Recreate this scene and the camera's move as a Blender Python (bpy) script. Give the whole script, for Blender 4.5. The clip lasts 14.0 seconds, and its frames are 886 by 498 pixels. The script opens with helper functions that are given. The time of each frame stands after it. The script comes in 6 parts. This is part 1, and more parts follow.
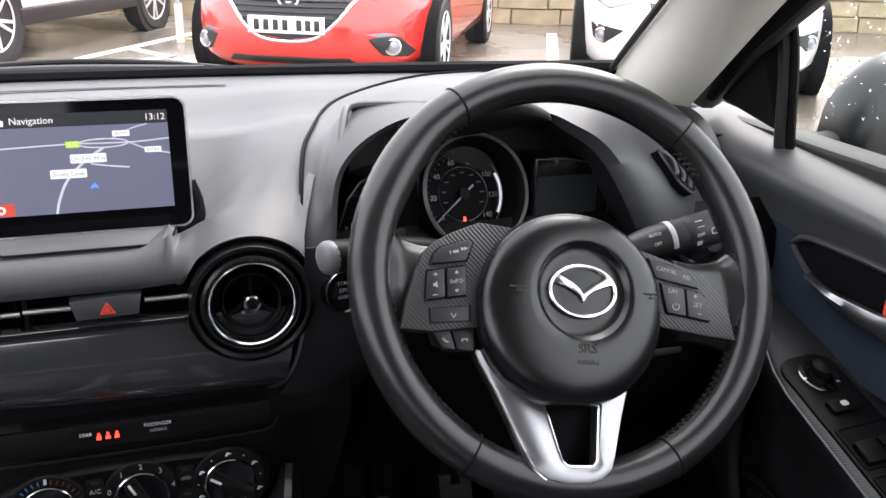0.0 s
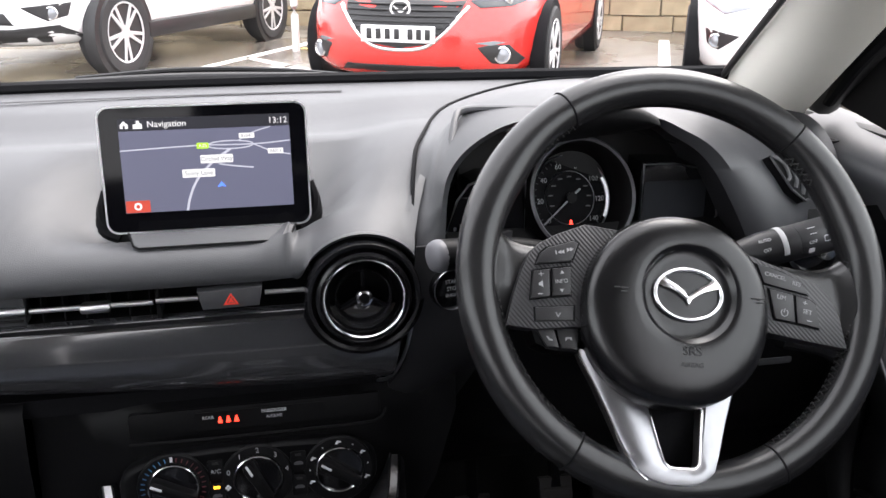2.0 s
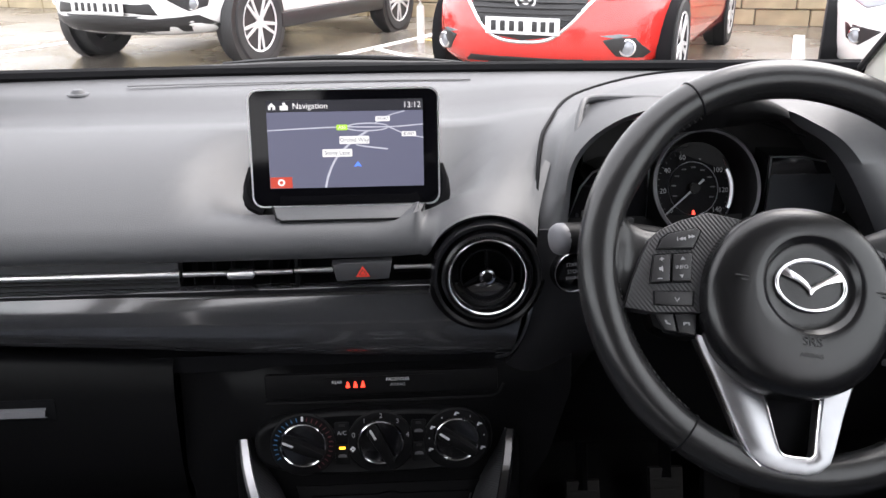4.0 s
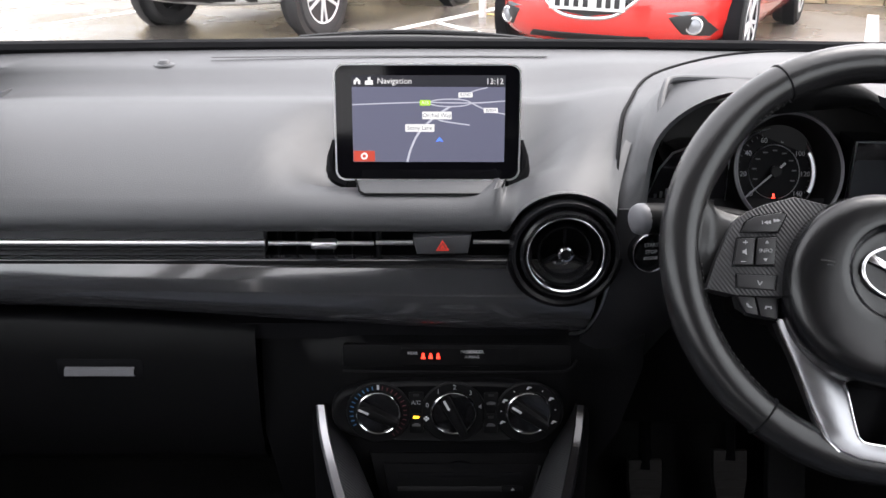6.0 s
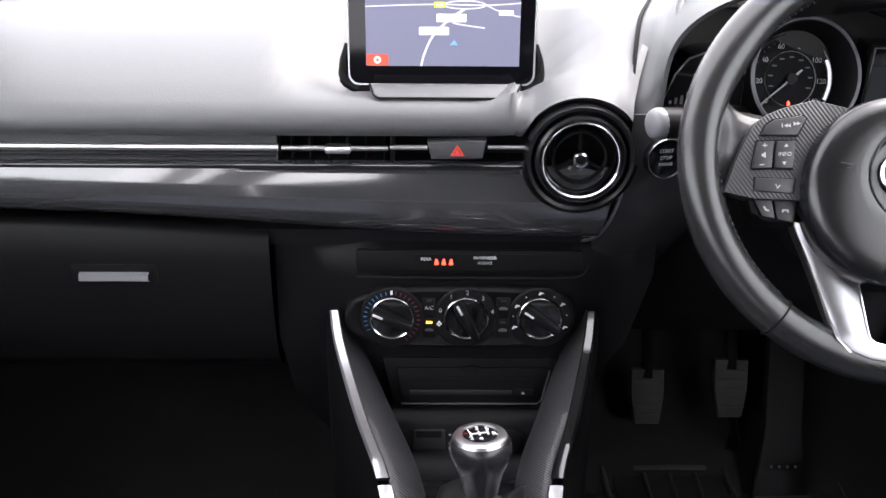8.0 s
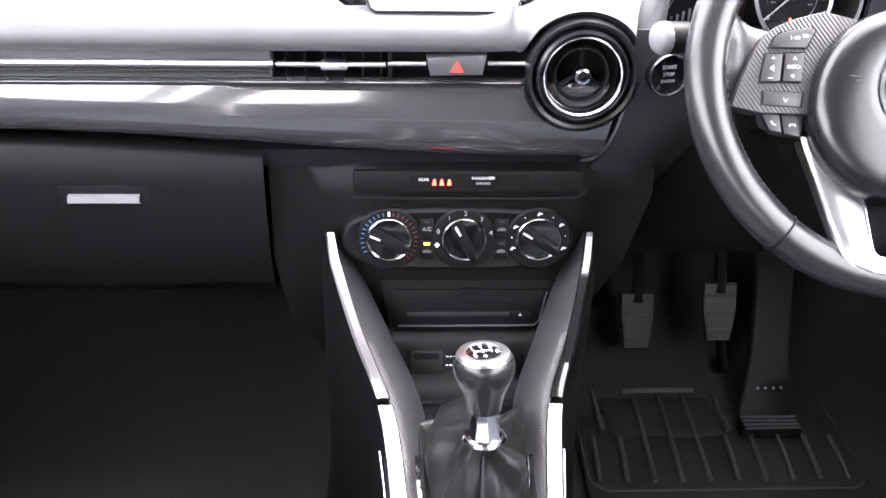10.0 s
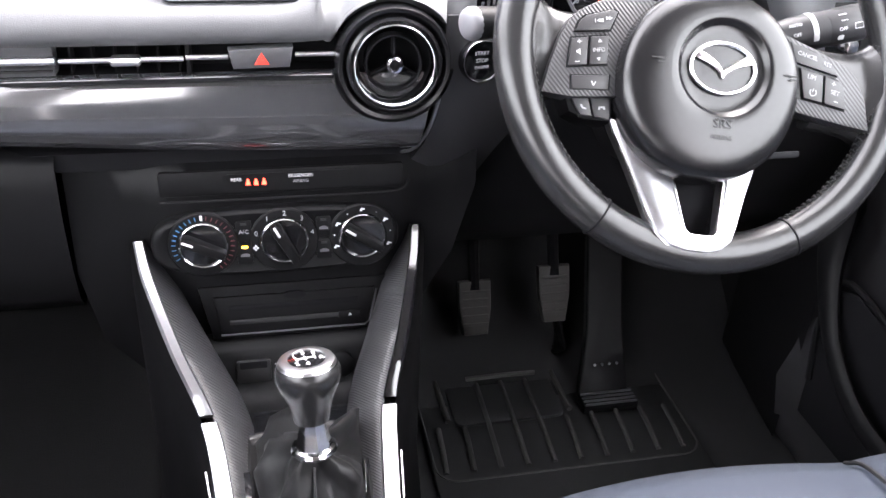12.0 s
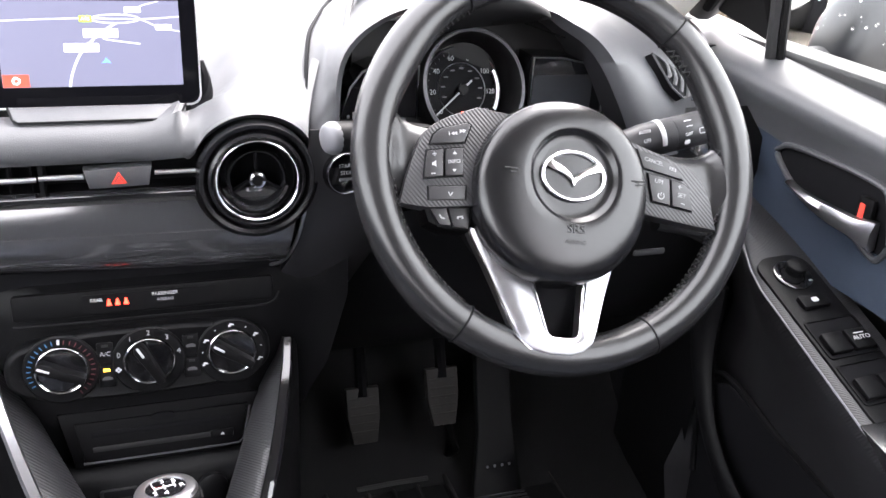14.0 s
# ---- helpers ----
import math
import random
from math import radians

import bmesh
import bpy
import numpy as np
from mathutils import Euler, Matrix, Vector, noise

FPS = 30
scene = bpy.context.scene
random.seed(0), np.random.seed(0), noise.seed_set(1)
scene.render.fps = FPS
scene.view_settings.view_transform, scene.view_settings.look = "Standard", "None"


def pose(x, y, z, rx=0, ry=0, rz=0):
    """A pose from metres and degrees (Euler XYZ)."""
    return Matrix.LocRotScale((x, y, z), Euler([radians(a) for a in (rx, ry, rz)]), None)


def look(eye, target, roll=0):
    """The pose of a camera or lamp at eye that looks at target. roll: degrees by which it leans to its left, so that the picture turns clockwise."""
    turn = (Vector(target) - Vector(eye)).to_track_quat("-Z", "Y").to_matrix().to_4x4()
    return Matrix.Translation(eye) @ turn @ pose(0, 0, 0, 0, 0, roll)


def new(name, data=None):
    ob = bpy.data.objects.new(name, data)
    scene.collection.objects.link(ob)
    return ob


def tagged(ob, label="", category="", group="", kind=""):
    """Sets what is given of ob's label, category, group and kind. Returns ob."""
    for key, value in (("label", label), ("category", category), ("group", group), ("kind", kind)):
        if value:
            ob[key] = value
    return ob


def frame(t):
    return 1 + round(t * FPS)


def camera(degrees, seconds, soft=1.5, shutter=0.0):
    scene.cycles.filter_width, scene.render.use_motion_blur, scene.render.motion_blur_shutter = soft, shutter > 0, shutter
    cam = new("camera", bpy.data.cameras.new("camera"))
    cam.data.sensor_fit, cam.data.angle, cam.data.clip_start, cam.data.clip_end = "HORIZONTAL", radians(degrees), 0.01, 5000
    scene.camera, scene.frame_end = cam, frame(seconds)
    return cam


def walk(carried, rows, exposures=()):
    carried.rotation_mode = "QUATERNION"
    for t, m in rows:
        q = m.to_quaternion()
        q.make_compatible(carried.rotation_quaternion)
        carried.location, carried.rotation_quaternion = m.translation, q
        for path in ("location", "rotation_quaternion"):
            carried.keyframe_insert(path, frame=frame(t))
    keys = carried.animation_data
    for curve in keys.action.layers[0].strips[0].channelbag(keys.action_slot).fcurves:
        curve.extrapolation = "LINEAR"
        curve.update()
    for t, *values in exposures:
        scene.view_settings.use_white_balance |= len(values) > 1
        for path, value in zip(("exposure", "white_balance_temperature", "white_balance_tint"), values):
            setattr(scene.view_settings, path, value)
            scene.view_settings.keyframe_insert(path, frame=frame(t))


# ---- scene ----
cam = camera(53.4, 14.0)
PATH = [
    (0, (0.032, 0.095, 1.126), (0.638, 1.871, 0.434), 1.4),
    (0.5, (0.031, 0.092, 1.126), (0.593, 1.884, 0.439), 1.0),
    (1, (0.029, 0.087, 1.127), (0.541, 1.897, 0.448), 0.7),
    (1.5, (0.026, 0.078, 1.128), (0.47, 1.908, 0.454), 0.4),
    (2, (0.024, 0.073, 1.127), (0.402, 1.916, 0.449), 0.1),
    (2.5, (0.021, 0.063, 1.128), (0.336, 1.917, 0.447), -0.2),
    (3, (0.016, 0.055, 1.128), (0.27, 1.916, 0.441), -0.1),
    (3.5, (0.012, 0.045, 1.128), (0.195, 1.913, 0.438), -0.2),
    (6, (-0.017, 0.027, 1.133), (-0.015, 1.883, 0.388), 0.1),
    (6.5, (-0.032, 0.024, 1.127), (-0.03, 1.867, 0.351), 0.5),
    (7, (-0.031, 0.026, 1.123), (-0.034, 1.852, 0.307), 0.5),
    (7.5, (-0.036, 0.021, 1.118), (-0.027, 1.824, 0.253), 0.6),
    (8, (-0.038, 0.02, 1.117), (-0.02, 1.804, 0.213), 0.5),
    (10.5, (-0.065, 0.024, 1.089), (0.065, 1.717, 0.032), 1.9),
    (11, (-0.064, 0.034, 1.083), (0.146, 1.707, 0.008), 2.8),
    (11.5, (-0.049, 0.045, 1.081), (0.255, 1.71, 0.015), 3.1),
    (12, (-0.029, 0.051, 1.087), (0.376, 1.712, 0.049), 3.3),
    (12.5, (-0.01, 0.054, 1.09), (0.469, 1.719, 0.091), 3.6),
    (13, (-0.001, 0.056, 1.094), (0.538, 1.731, 0.142), 3.9),
    (13.5, (0.007, 0.052, 1.1), (0.591, 1.743, 0.207), 4.0),
    (14, (0.01, 0.048, 1.1), (0.627, 1.757, 0.265), 3.8),
]
EXPOSURES = [(0.0, 1.42, 6400, 13), (3.5, 1.32, 6400, 13), (6.0, 1.25, 6400, 13), (6.5, 1.35, 6400, 13), (7.0, 1.6, 6400, 13), (8.0, 2.3, 6400, 15), (10.5, 3.85, 6400, 17), (11.0, 3.6, 6400, 17), (12.0, 3.35, 6400, 16), (13.0, 3.15, 6400, 16), (14.0, 2.85, 6400, 15)]
walk(cam, [(t, look(eye, target, roll)) for t, eye, target, roll in PATH], EXPOSURES)

# ---- world and sun: bright overcast day ----
world = bpy.data.worlds.new("overcast_sky")
scene.world = world
world.use_nodes = True
wn = world.node_tree
sky = wn.nodes.new("ShaderNodeTexSky")
sky.sky_type = "NISHITA"
sky.sun_disc = False
sky.sun_elevation, sky.sun_rotation = radians(51), radians(49)
sky.dust_density, sky.air_density, sky.ozone_density = 6.0, 1.0, 1.0
bg = wn.nodes["Background"]
haze = wn.nodes.new("ShaderNodeMixRGB")
haze.inputs[0].default_value = 0.75
haze.inputs[2].default_value = (13.5, 13.3, 13.3, 1)
wn.links.new(sky.outputs[0], haze.inputs[1])
wn.links.new(haze.outputs[0], bg.inputs[0])
bg.inputs[1].default_value = 0.15
sun_data = bpy.data.lights.new("sun", "SUN")
sun_data.energy, sun_data.angle, sun_data.color = 1.3, radians(35), (1.0, 0.975, 0.94)
sun = new("sun", sun_data)
sun.matrix_basis = look((7, 7, 13), (0, 1, 0))


# ---- materials ----
def material(name, color, rough=0.5, metal=0.0, grain=0.0, grain_scale=400.0, vary=0.15, vary_scale=8.0, coat=0.0,
             emit=0.0, stripes=0.0, stripe_scale=300.0, spec=0.5, rough_vary=0.12):
    m = bpy.data.materials.new(name)
    m.use_nodes = True
    nt = m.node_tree
    b = nt.nodes["Principled BSDF"]
    b.inputs["Roughness"].default_value = rough
    b.inputs["Metallic"].default_value = metal
    b.inputs["Coat Weight"].default_value = coat
    b.inputs["Coat Roughness"].default_value = 0.06
    b.inputs["Specular IOR Level"].default_value = spec
    c = (*color, 1)
    b.inputs["Base Color"].default_value = c
    tc = nt.nodes.new("ShaderNodeTexCoord")
    if vary > 0:
        n = nt.nodes.new("ShaderNodeTexNoise")
        n.inputs["Scale"].default_value = vary_scale
        n.inputs["Detail"].default_value = 6
        nt.links.new(tc.outputs["Object"], n.inputs["Vector"])
        mix = nt.nodes.new("ShaderNodeMixRGB")
        mix.inputs[1].default_value = (*[v * (1 - vary) for v in color], 1)
        mix.inputs[2].default_value = (*[min(1, v * (1 + vary)) for v in color], 1)
        nt.links.new(n.outputs["Fac"], mix.inputs[0])
        nt.links.new(mix.outputs[0], b.inputs["Base Color"])
        mr = nt.nodes.new("ShaderNodeMapRange")
        mr.inputs["To Min"].default_value = max(0.02, rough * (1 - rough_vary))
        mr.inputs["To Max"].default_value = min(1.0, rough * (1 + rough_vary))
        nt.links.new(n.outputs["Fac"], mr.inputs["Value"])
        nt.links.new(mr.outputs[0], b.inputs["Roughness"])
    if grain > 0 or stripes > 0:
        bump = nt.nodes.new("ShaderNodeBump")
        bump.inputs["Distance"].default_value = 0.001
        if stripes > 0:
            w = nt.nodes.new("ShaderNodeTexWave")
            w.bands_direction = "DIAGONAL"
            w.inputs["Scale"].default_value = stripe_scale
            w.inputs["Distortion"].default_value = 0.3
            bump.inputs["Strength"].default_value = stripes
            nt.links.new(tc.outputs["Object"], w.inputs["Vector"])
            nt.links.new(w.outputs["Fac"], bump.inputs["Height"])
        else:
            g = nt.nodes.new("ShaderNodeTexNoise")
            g.inputs["Scale"].default_value = grain_scale
            g.inputs["Detail"].default_value = 3
            bump.inputs["Strength"].default_value = grain
            nt.links.new(tc.outputs["Object"], g.inputs["Vector"])
            nt.links.new(g.outputs["Fac"], bump.inputs["Height"])
        nt.links.new(bump.outputs[0], b.inputs["Normal"])
    if emit > 0:
        b.inputs["Emission Color"].default_value = c
        b.inputs["Emission Strength"].default_value = emit
    return m


def glass_material(name, tint=(0.97, 0.98, 0.98), dirt=0.0):
    m = bpy.data.materials.new(name)
    m.use_nodes = True
    nt = m.node_tree
    nt.nodes.remove(nt.nodes["Principled BSDF"])
    out = nt.nodes["Material Output"]
    tr = nt.nodes.new("ShaderNodeBsdfTransparent")
    tr.inputs[0].default_value = (*tint, 1)
    gl = nt.nodes.new("ShaderNodeBsdfGlossy")
    gl.inputs["Roughness"].default_value = 0.02
    fr = nt.nodes.new("ShaderNodeFresnel")
    fr.inputs[0].default_value = 1.3
    mx = nt.nodes.new("ShaderNodeMixShader")
    nt.links.new(fr.outputs[0], mx.inputs[0])
    nt.links.new(tr.outputs[0], mx.inputs[1])
    nt.links.new(gl.outputs[0], mx.inputs[2])
    nt.links.new(mx.outputs[0], out.inputs[0])
    return m


SOFT = material("soft_grained_plastic", (0.055, 0.056, 0.06), 0.5, grain=0.25, grain_scale=900, vary=0.08)
COVER = material("grained_cover_plastic", (0.048, 0.049, 0.053), 0.45, grain=0.25, grain_scale=900, vary=0.08)
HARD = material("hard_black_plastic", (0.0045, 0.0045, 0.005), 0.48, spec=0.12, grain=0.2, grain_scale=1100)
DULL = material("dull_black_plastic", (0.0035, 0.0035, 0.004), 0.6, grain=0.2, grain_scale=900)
VOID = material("matt_black_recess", (0.0035, 0.0035, 0.0045), 0.8, spec=0.15, vary=0.1)
GLOSS = material("piano_black", (0.006, 0.006, 0.007), 0.08, coat=0.6, vary=0.05)
VENTRING = material("smooth_black_vent_plastic", (0.008, 0.008, 0.009), 0.24, spec=0.4, vary=0.05)
SCREENGLASS = material("black_screen_glass", (0.003, 0.003, 0.004), 0.06, spec=0.2, vary=0.0)
PANEL = material("grey_black_panel_plastic", (0.018, 0.018, 0.020), 0.45, grain=0.2, grain_scale=1000, vary=0.08)
DECOR = material("dark_metallic_decor", (0.045, 0.046, 0.05), 0.13, metal=0.2, coat=1.0, spec=1.0, vary=0.1, rough_vary=0.03)
CHROME = material("bright_chrome", (0.8, 0.8, 0.82), 0.13, metal=1.0, vary=0.04)
SPOKE = material("brushed_spoke_silver", (0.34, 0.34, 0.355), 0.36, metal=1.0, grain=0.05, grain_scale=700, vary=0.18, vary_scale=45, rough_vary=0.2)
STRIP = material("bright_satin_chrome", (0.82, 0.82, 0.83), 0.34, metal=1.0, vary=0.04, rough_vary=0.05)
SATIN = material("satin_silver", (0.46, 0.46, 0.48), 0.3, metal=1.0, vary=0.05, vary_scale=30, rough_vary=0.03)
CARBON = material("carbon_weave_plastic", (0.022, 0.022, 0.024), 0.42, stripes=0.35, stripe_scale=150, vary=0.1)
LEATHER = material("black_wheel_leather", (0.013, 0.013, 0.0138), 0.26, grain=0.1, grain_scale=900, vary=0.12, vary_scale=18, rough_vary=0.06)
AIRBAG = material("grained_airbag_cover", (0.005, 0.005, 0.0058), 0.25, grain=0.10, grain_scale=1400, vary=0.1)
BOOT = material("gaiter_leather", (0.008, 0.008, 0.0085), 0.42, spec=0.3, grain=0.12, grain_scale=350)
BUTTON = material("satin_black_button", (0.016, 0.016, 0.0175), 0.42, grain=0.08, grain_scale=1200, vary=0.06)
THREAD = material("black_thread", (0.016, 0.016, 0.017), 0.55, vary=0.1)
GREYCAP = material("grey_switch_plastic", (0.12, 0.12, 0.13), 0.45, vary=0.06)
NAVY = material("navy_door_cloth", (0.016, 0.026, 0.045), 0.75, grain=0.5, grain_scale=1200, vary=0.15)
SEATCLOTH = material("blue_grey_seat_cloth", (0.028, 0.035, 0.051), 0.85, grain=0.6, grain_scale=1500, vary=0.1)
CARPET = material("black_carpet", (0.008, 0.008, 0.009), 0.95, grain=1.0, grain_scale=700, vary=0.3, vary_scale=60)
RUBBER = material("black_rubber", (0.012, 0.012, 0.0127), 0.5, grain=0.2, grain_scale=500)
# mat ribs and edge, paler than the sheet
RIB = material("paler_rubber_rib", (0.035, 0.034, 0.033), 0.5, grain=0.3, grain_scale=400, vary=0.3, vary_scale=30)
PEDAL = material("worn_pedal_rubber", (0.024, 0.022, 0.02), 0.65, grain=0.5, grain_scale=300, vary=0.3, vary_scale=40)
BEIGE = material("woven_beige_trim", (0.8, 0.78, 0.71), 0.85, grain=0.4, grain_scale=1500, vary=0.05)
HEADLINING = material("grey_headlining", (0.34, 0.33, 0.31), 0.9, grain=0.4, grain_scale=1200, vary=0.05)
DIMINK = material("dim_grey_print", (0.30, 0.30, 0.31), 0.5, vary=0.0)
WHITEINK = material("white_print", (0.55, 0.55, 0.56), 0.5, vary=0.0)
GREYINK = material("grey_print", (0.3, 0.3, 0.31), 0.5, vary=0.0)
FAINTINK = material("faint_grey_print", (0.07, 0.07, 0.075), 0.5, vary=0.0)
BLUEINK = material("blue_print", (0.035, 0.12, 0.25), 0.5, vary=0.0)
REDINK = material("red_print", (0.08, 0.014, 0.018), 0.5, vary=0.0)
LCD = material("unlit_lcd", (0.03, 0.032, 0.036), 0.15, vary=0.0)
GLASS = glass_material("clear_glass")
SIDEGLASS = glass_material("tinted_side_glass", (0.9, 0.94, 0.93))
DROP = bpy.data.materials.new("water_drop")
DROP.use_nodes = True
DROP.node_tree.nodes["Principled BSDF"].inputs["Transmission Weight"].default_value = 1.0
DROP.node_tree.nodes["Principled BSDF"].inputs["Roughness"].default_value = 0.02
DROP.node_tree.nodes["Principled BSDF"].inputs["IOR"].default_value = 1.33


def glow(name, color, strength):
    return material(name, color, 0.4, vary=0.0, emit=strength)


MAPBG = glow("map_background", (0.075, 0.076, 0.110), 0.5)
MAPBAR = glow("map_header", (0.012, 0.012, 0.016), 0.5)
MAPROAD = glow("map_road", (0.30, 0.30, 0.34), 0.55)
MAPWHITE = glow("map_white", (0.5, 0.49, 0.48), 0.55)
MAPTEXT = glow("map_dark_text", (0.12, 0.12, 0.13), 0.3)
MAPRED = glow("map_red_button", (0.3, 0.035, 0.02), 0.6)
MAPGREEN = glow("map_green_sign", (0.2, 0.35, 0.02), 0.8)
MAPBLUE = glow("map_blue_arrow", (0.05, 0.12, 0.5), 1.0)
REDLAMP = glow("red_telltale", (1.0, 0.04, 0.02), 1.6)
AMBERLAMP = glow("amber_telltale", (1.0, 0.45, 0.02), 1.8)
# red with a faint glow of its own, though triangle and marker are no lamps
GLOWRED = material("glowing_hazard_red", (0.75, 0.06, 0.04), 0.4, vary=0.0, emit=0.06)


# ---- mesh helpers ----
INVERSE = {}


def thing(name, loc, label, category, group="", kind="", m=None):
    ob = new(name)
    ob.empty_display_size = 0.05
    ob.matrix_basis = m if m is not None else Matrix.Translation(loc)
    if m is None:
        INVERSE[ob.name] = Matrix.Translation(-Vector(loc))
    return tagged(ob, label, category, group, kind)


def part(name, bm, mat, parent=None, label="", angle=38):
    me = bpy.data.meshes.new(name)
    bm.normal_update()
    bm.to_mesh(me)
    bm.free()
    me.materials.append(mat)
    me.polygons.foreach_set("use_smooth", [True] * len(me.polygons))
    me.set_sharp_from_angle(angle=radians(angle))
    ob = new(name, me)
    if parent is not None:
        ob.parent = parent
        if parent.name in INVERSE:
            ob.matrix_parent_inverse = INVERSE[parent.name]
    return tagged(ob, label)


def structure(name, bm, mat, label, category):
    return tagged(part(name, bm, mat), label, category, kind="structure")


def box(x0, x1, y0, y1, z0, z1, bevel=0.0, m=None, segments=2):
    bm = bmesh.new()
    bmesh.ops.create_cube(bm, size=1.0)
    for v in bm.verts:
        v.co = Vector(((x0 + x1) / 2 + v.co.x * (x1 - x0), (y0 + y1) / 2 + v.co.y * (y1 - y0), (z0 + z1) / 2 + v.co.z * (z1 - z0)))
    if bevel:
        bmesh.ops.bevel(bm, geom=bm.edges[:], offset=bevel, segments=segments, affect="EDGES", profile=0.5)
    if m is not None:
        bmesh.ops.transform(bm, matrix=m, verts=bm.verts[:])
    return bm


def loft(rows, close_u=False, close_v=False, caps=False):
    """A skin over rows of points, all of one length."""
    bm = bmesh.new()
    grid = [[bm.verts.new(p) for p in row] for row in rows]
    nu, nv = len(rows), len(rows[0])
    for i in range(nu if close_u else nu - 1):
        for j in range(nv if close_v else nv - 1):
            quad = (grid[i][j], grid[(i + 1) % nu][j], grid[(i + 1) % nu][(j + 1) % nv], grid[i][(j + 1) % nv])
            try:
                bm.faces.new(quad)
            except ValueError:
                pass
    if caps:
        bm.faces.new(grid[0][::-1])
        bm.faces.new(grid[-1])
    bmesh.ops.recalc_face_normals(bm, faces=bm.faces[:])
    return bm


def facing(bm, inside):
    """Turn every face of an open sheet towards the point inside."""
    bm.normal_update()
    for f in bm.faces:
        if f.normal.dot(Vector(inside) - f.calc_center_median()) < 0:
            f.normal_flip()
    return bm


def thick(bm, depth):
    """Give an open skin a thickness."""
    bmesh.ops.solidify(bm, geom=bm.faces[:], thickness=depth)
    bmesh.ops.recalc_face_normals(bm, faces=bm.faces[:])
    return bm


def spline(points, n):
    """n points along a smooth curve through the points."""
    pts = [Vector(p) for p in points]
    ext = [2 * pts[0] - pts[1], *pts, 2 * pts[-1] - pts[-2]]
    out = []
    for k in range(n):
        s = k / (n - 1) * (len(pts) - 1)
        i = min(int(s), len(pts) - 2)
        u = s - i
        a, b, c, d = ext[i:i + 4]
        out.append(0.5 * ((2 * b) + (c - a) * u + (2 * a - 5 * b + 4 * c - d) * u * u + (3 * b - a - 3 * c + d) * u ** 3))
    return out


def tube(points, radius, sides=10, n=0, closed=False, flat=1.0, up=(0, 0, 1), taper=None):
    """A bar swept along a path; flat squeezes it along up."""
    pts = spline(points, n) if n else [Vector(p) for p in points]
    rows = []
    for i, p in enumerate(pts):
        a = pts[i - 1] if (i or closed) else pts[0]
        b = pts[(i + 1) % len(pts)] if (i < len(pts) - 1 or closed) else pts[-1]
        d = (b - a).normalized()
        side = d.cross(Vector(up))
        side = side.normalized() if side.length > 1e-5 else Vector((1, 0, 0))
        top = side.cross(d).normalized()
        r = radius * (taper(i / (len(pts) - 1)) if taper else 1)
        rows.append([p + side * (r * math.cos(k * math.tau / sides)) + top * (r * flat * math.sin(k * math.tau / sides)) for k in range(sides)])
    return loft(rows, close_u=closed, close_v=True, caps=not closed)


def lathe(profile, m=None, sides=40, a0=0.0, a1=math.tau):
    """Turn (radius, height) pairs about the local z axis."""
    full = abs(a1 - a0 - math.tau) < 1e-4
    steps = sides if full else sides + 1
    rows = []
    for k in range(steps):
        a = a0 + (a1 - a0) * k / sides
        rows.append([Vector((r * math.cos(a), r * math.sin(a), h)) for r, h in profile])
    bm = loft(rows, close_u=full)
    bmesh.ops.remove_doubles(bm, verts=bm.verts[:], dist=1e-6)
    bmesh.ops.recalc_face_normals(bm, faces=bm.faces[:])
    if m is not None:
        bmesh.ops.transform(bm, matrix=m, verts=bm.verts[:])
    return bm


def slab(outline, z0, z1, m=None, bevel=0.0):
    """A plate cut to a 2D outline, from z0 to z1 in its own frame."""
    bm = bmesh.new()
    face = bm.faces.new([bm.verts.new((x, y, z0)) for x, y in outline])
    got = bmesh.ops.extrude_face_region(bm, geom=[face])
    top = [v for v in got["geom"] if isinstance(v, bmesh.types.BMVert)]
    for v in top:
        v.co.z = z1
    bmesh.ops.recalc_face_normals(bm, faces=bm.faces[:])
    if bevel:
        edges = [e for e in bm.edges if all(abs(v.co.z - z1) < 1e-7 for v in e.verts)]
        bmesh.ops.bevel(bm, geom=edges, offset=bevel, segments=2, affect="EDGES", profile=0.5)
    if m is not None:
        bmesh.ops.transform(bm, matrix=m, verts=bm.verts[:])
    return bm


def rounded(x0, x1, y0, y1, r, n=5):
    pts = []
    for cx, cy, a in ((x1 - r, y1 - r, 0), (x0 + r, y1 - r, 90), (x0 + r, y0 + r, 180), (x1 - r, y0 + r, 270)):
        pts += [(cx + r * math.cos(radians(a + 90 * k / n)), cy + r * math.sin(radians(a + 90 * k / n))) for k in range(n + 1)]
    return pts


def oval(cx, cy, rx, ry, n=28):
    return [(cx + rx * math.cos(k * math.tau / n), cy + ry * math.sin(k * math.tau / n)) for k in range(n)]


def ring_plate(outer, inner, z0, z1, m=None):
    """A flat frame between two outlines of equal count."""
    rows = [[Vector((x, y, z)) for x, y in o] for o, z in ((inner, z0), (inner, z1), (outer, z1), (outer, z0))]
    bm = loft(rows, close_u=True, close_v=True)
    if m is not None:
        bmesh.ops.transform(bm, matrix=m, verts=bm.verts[:])
    return bm


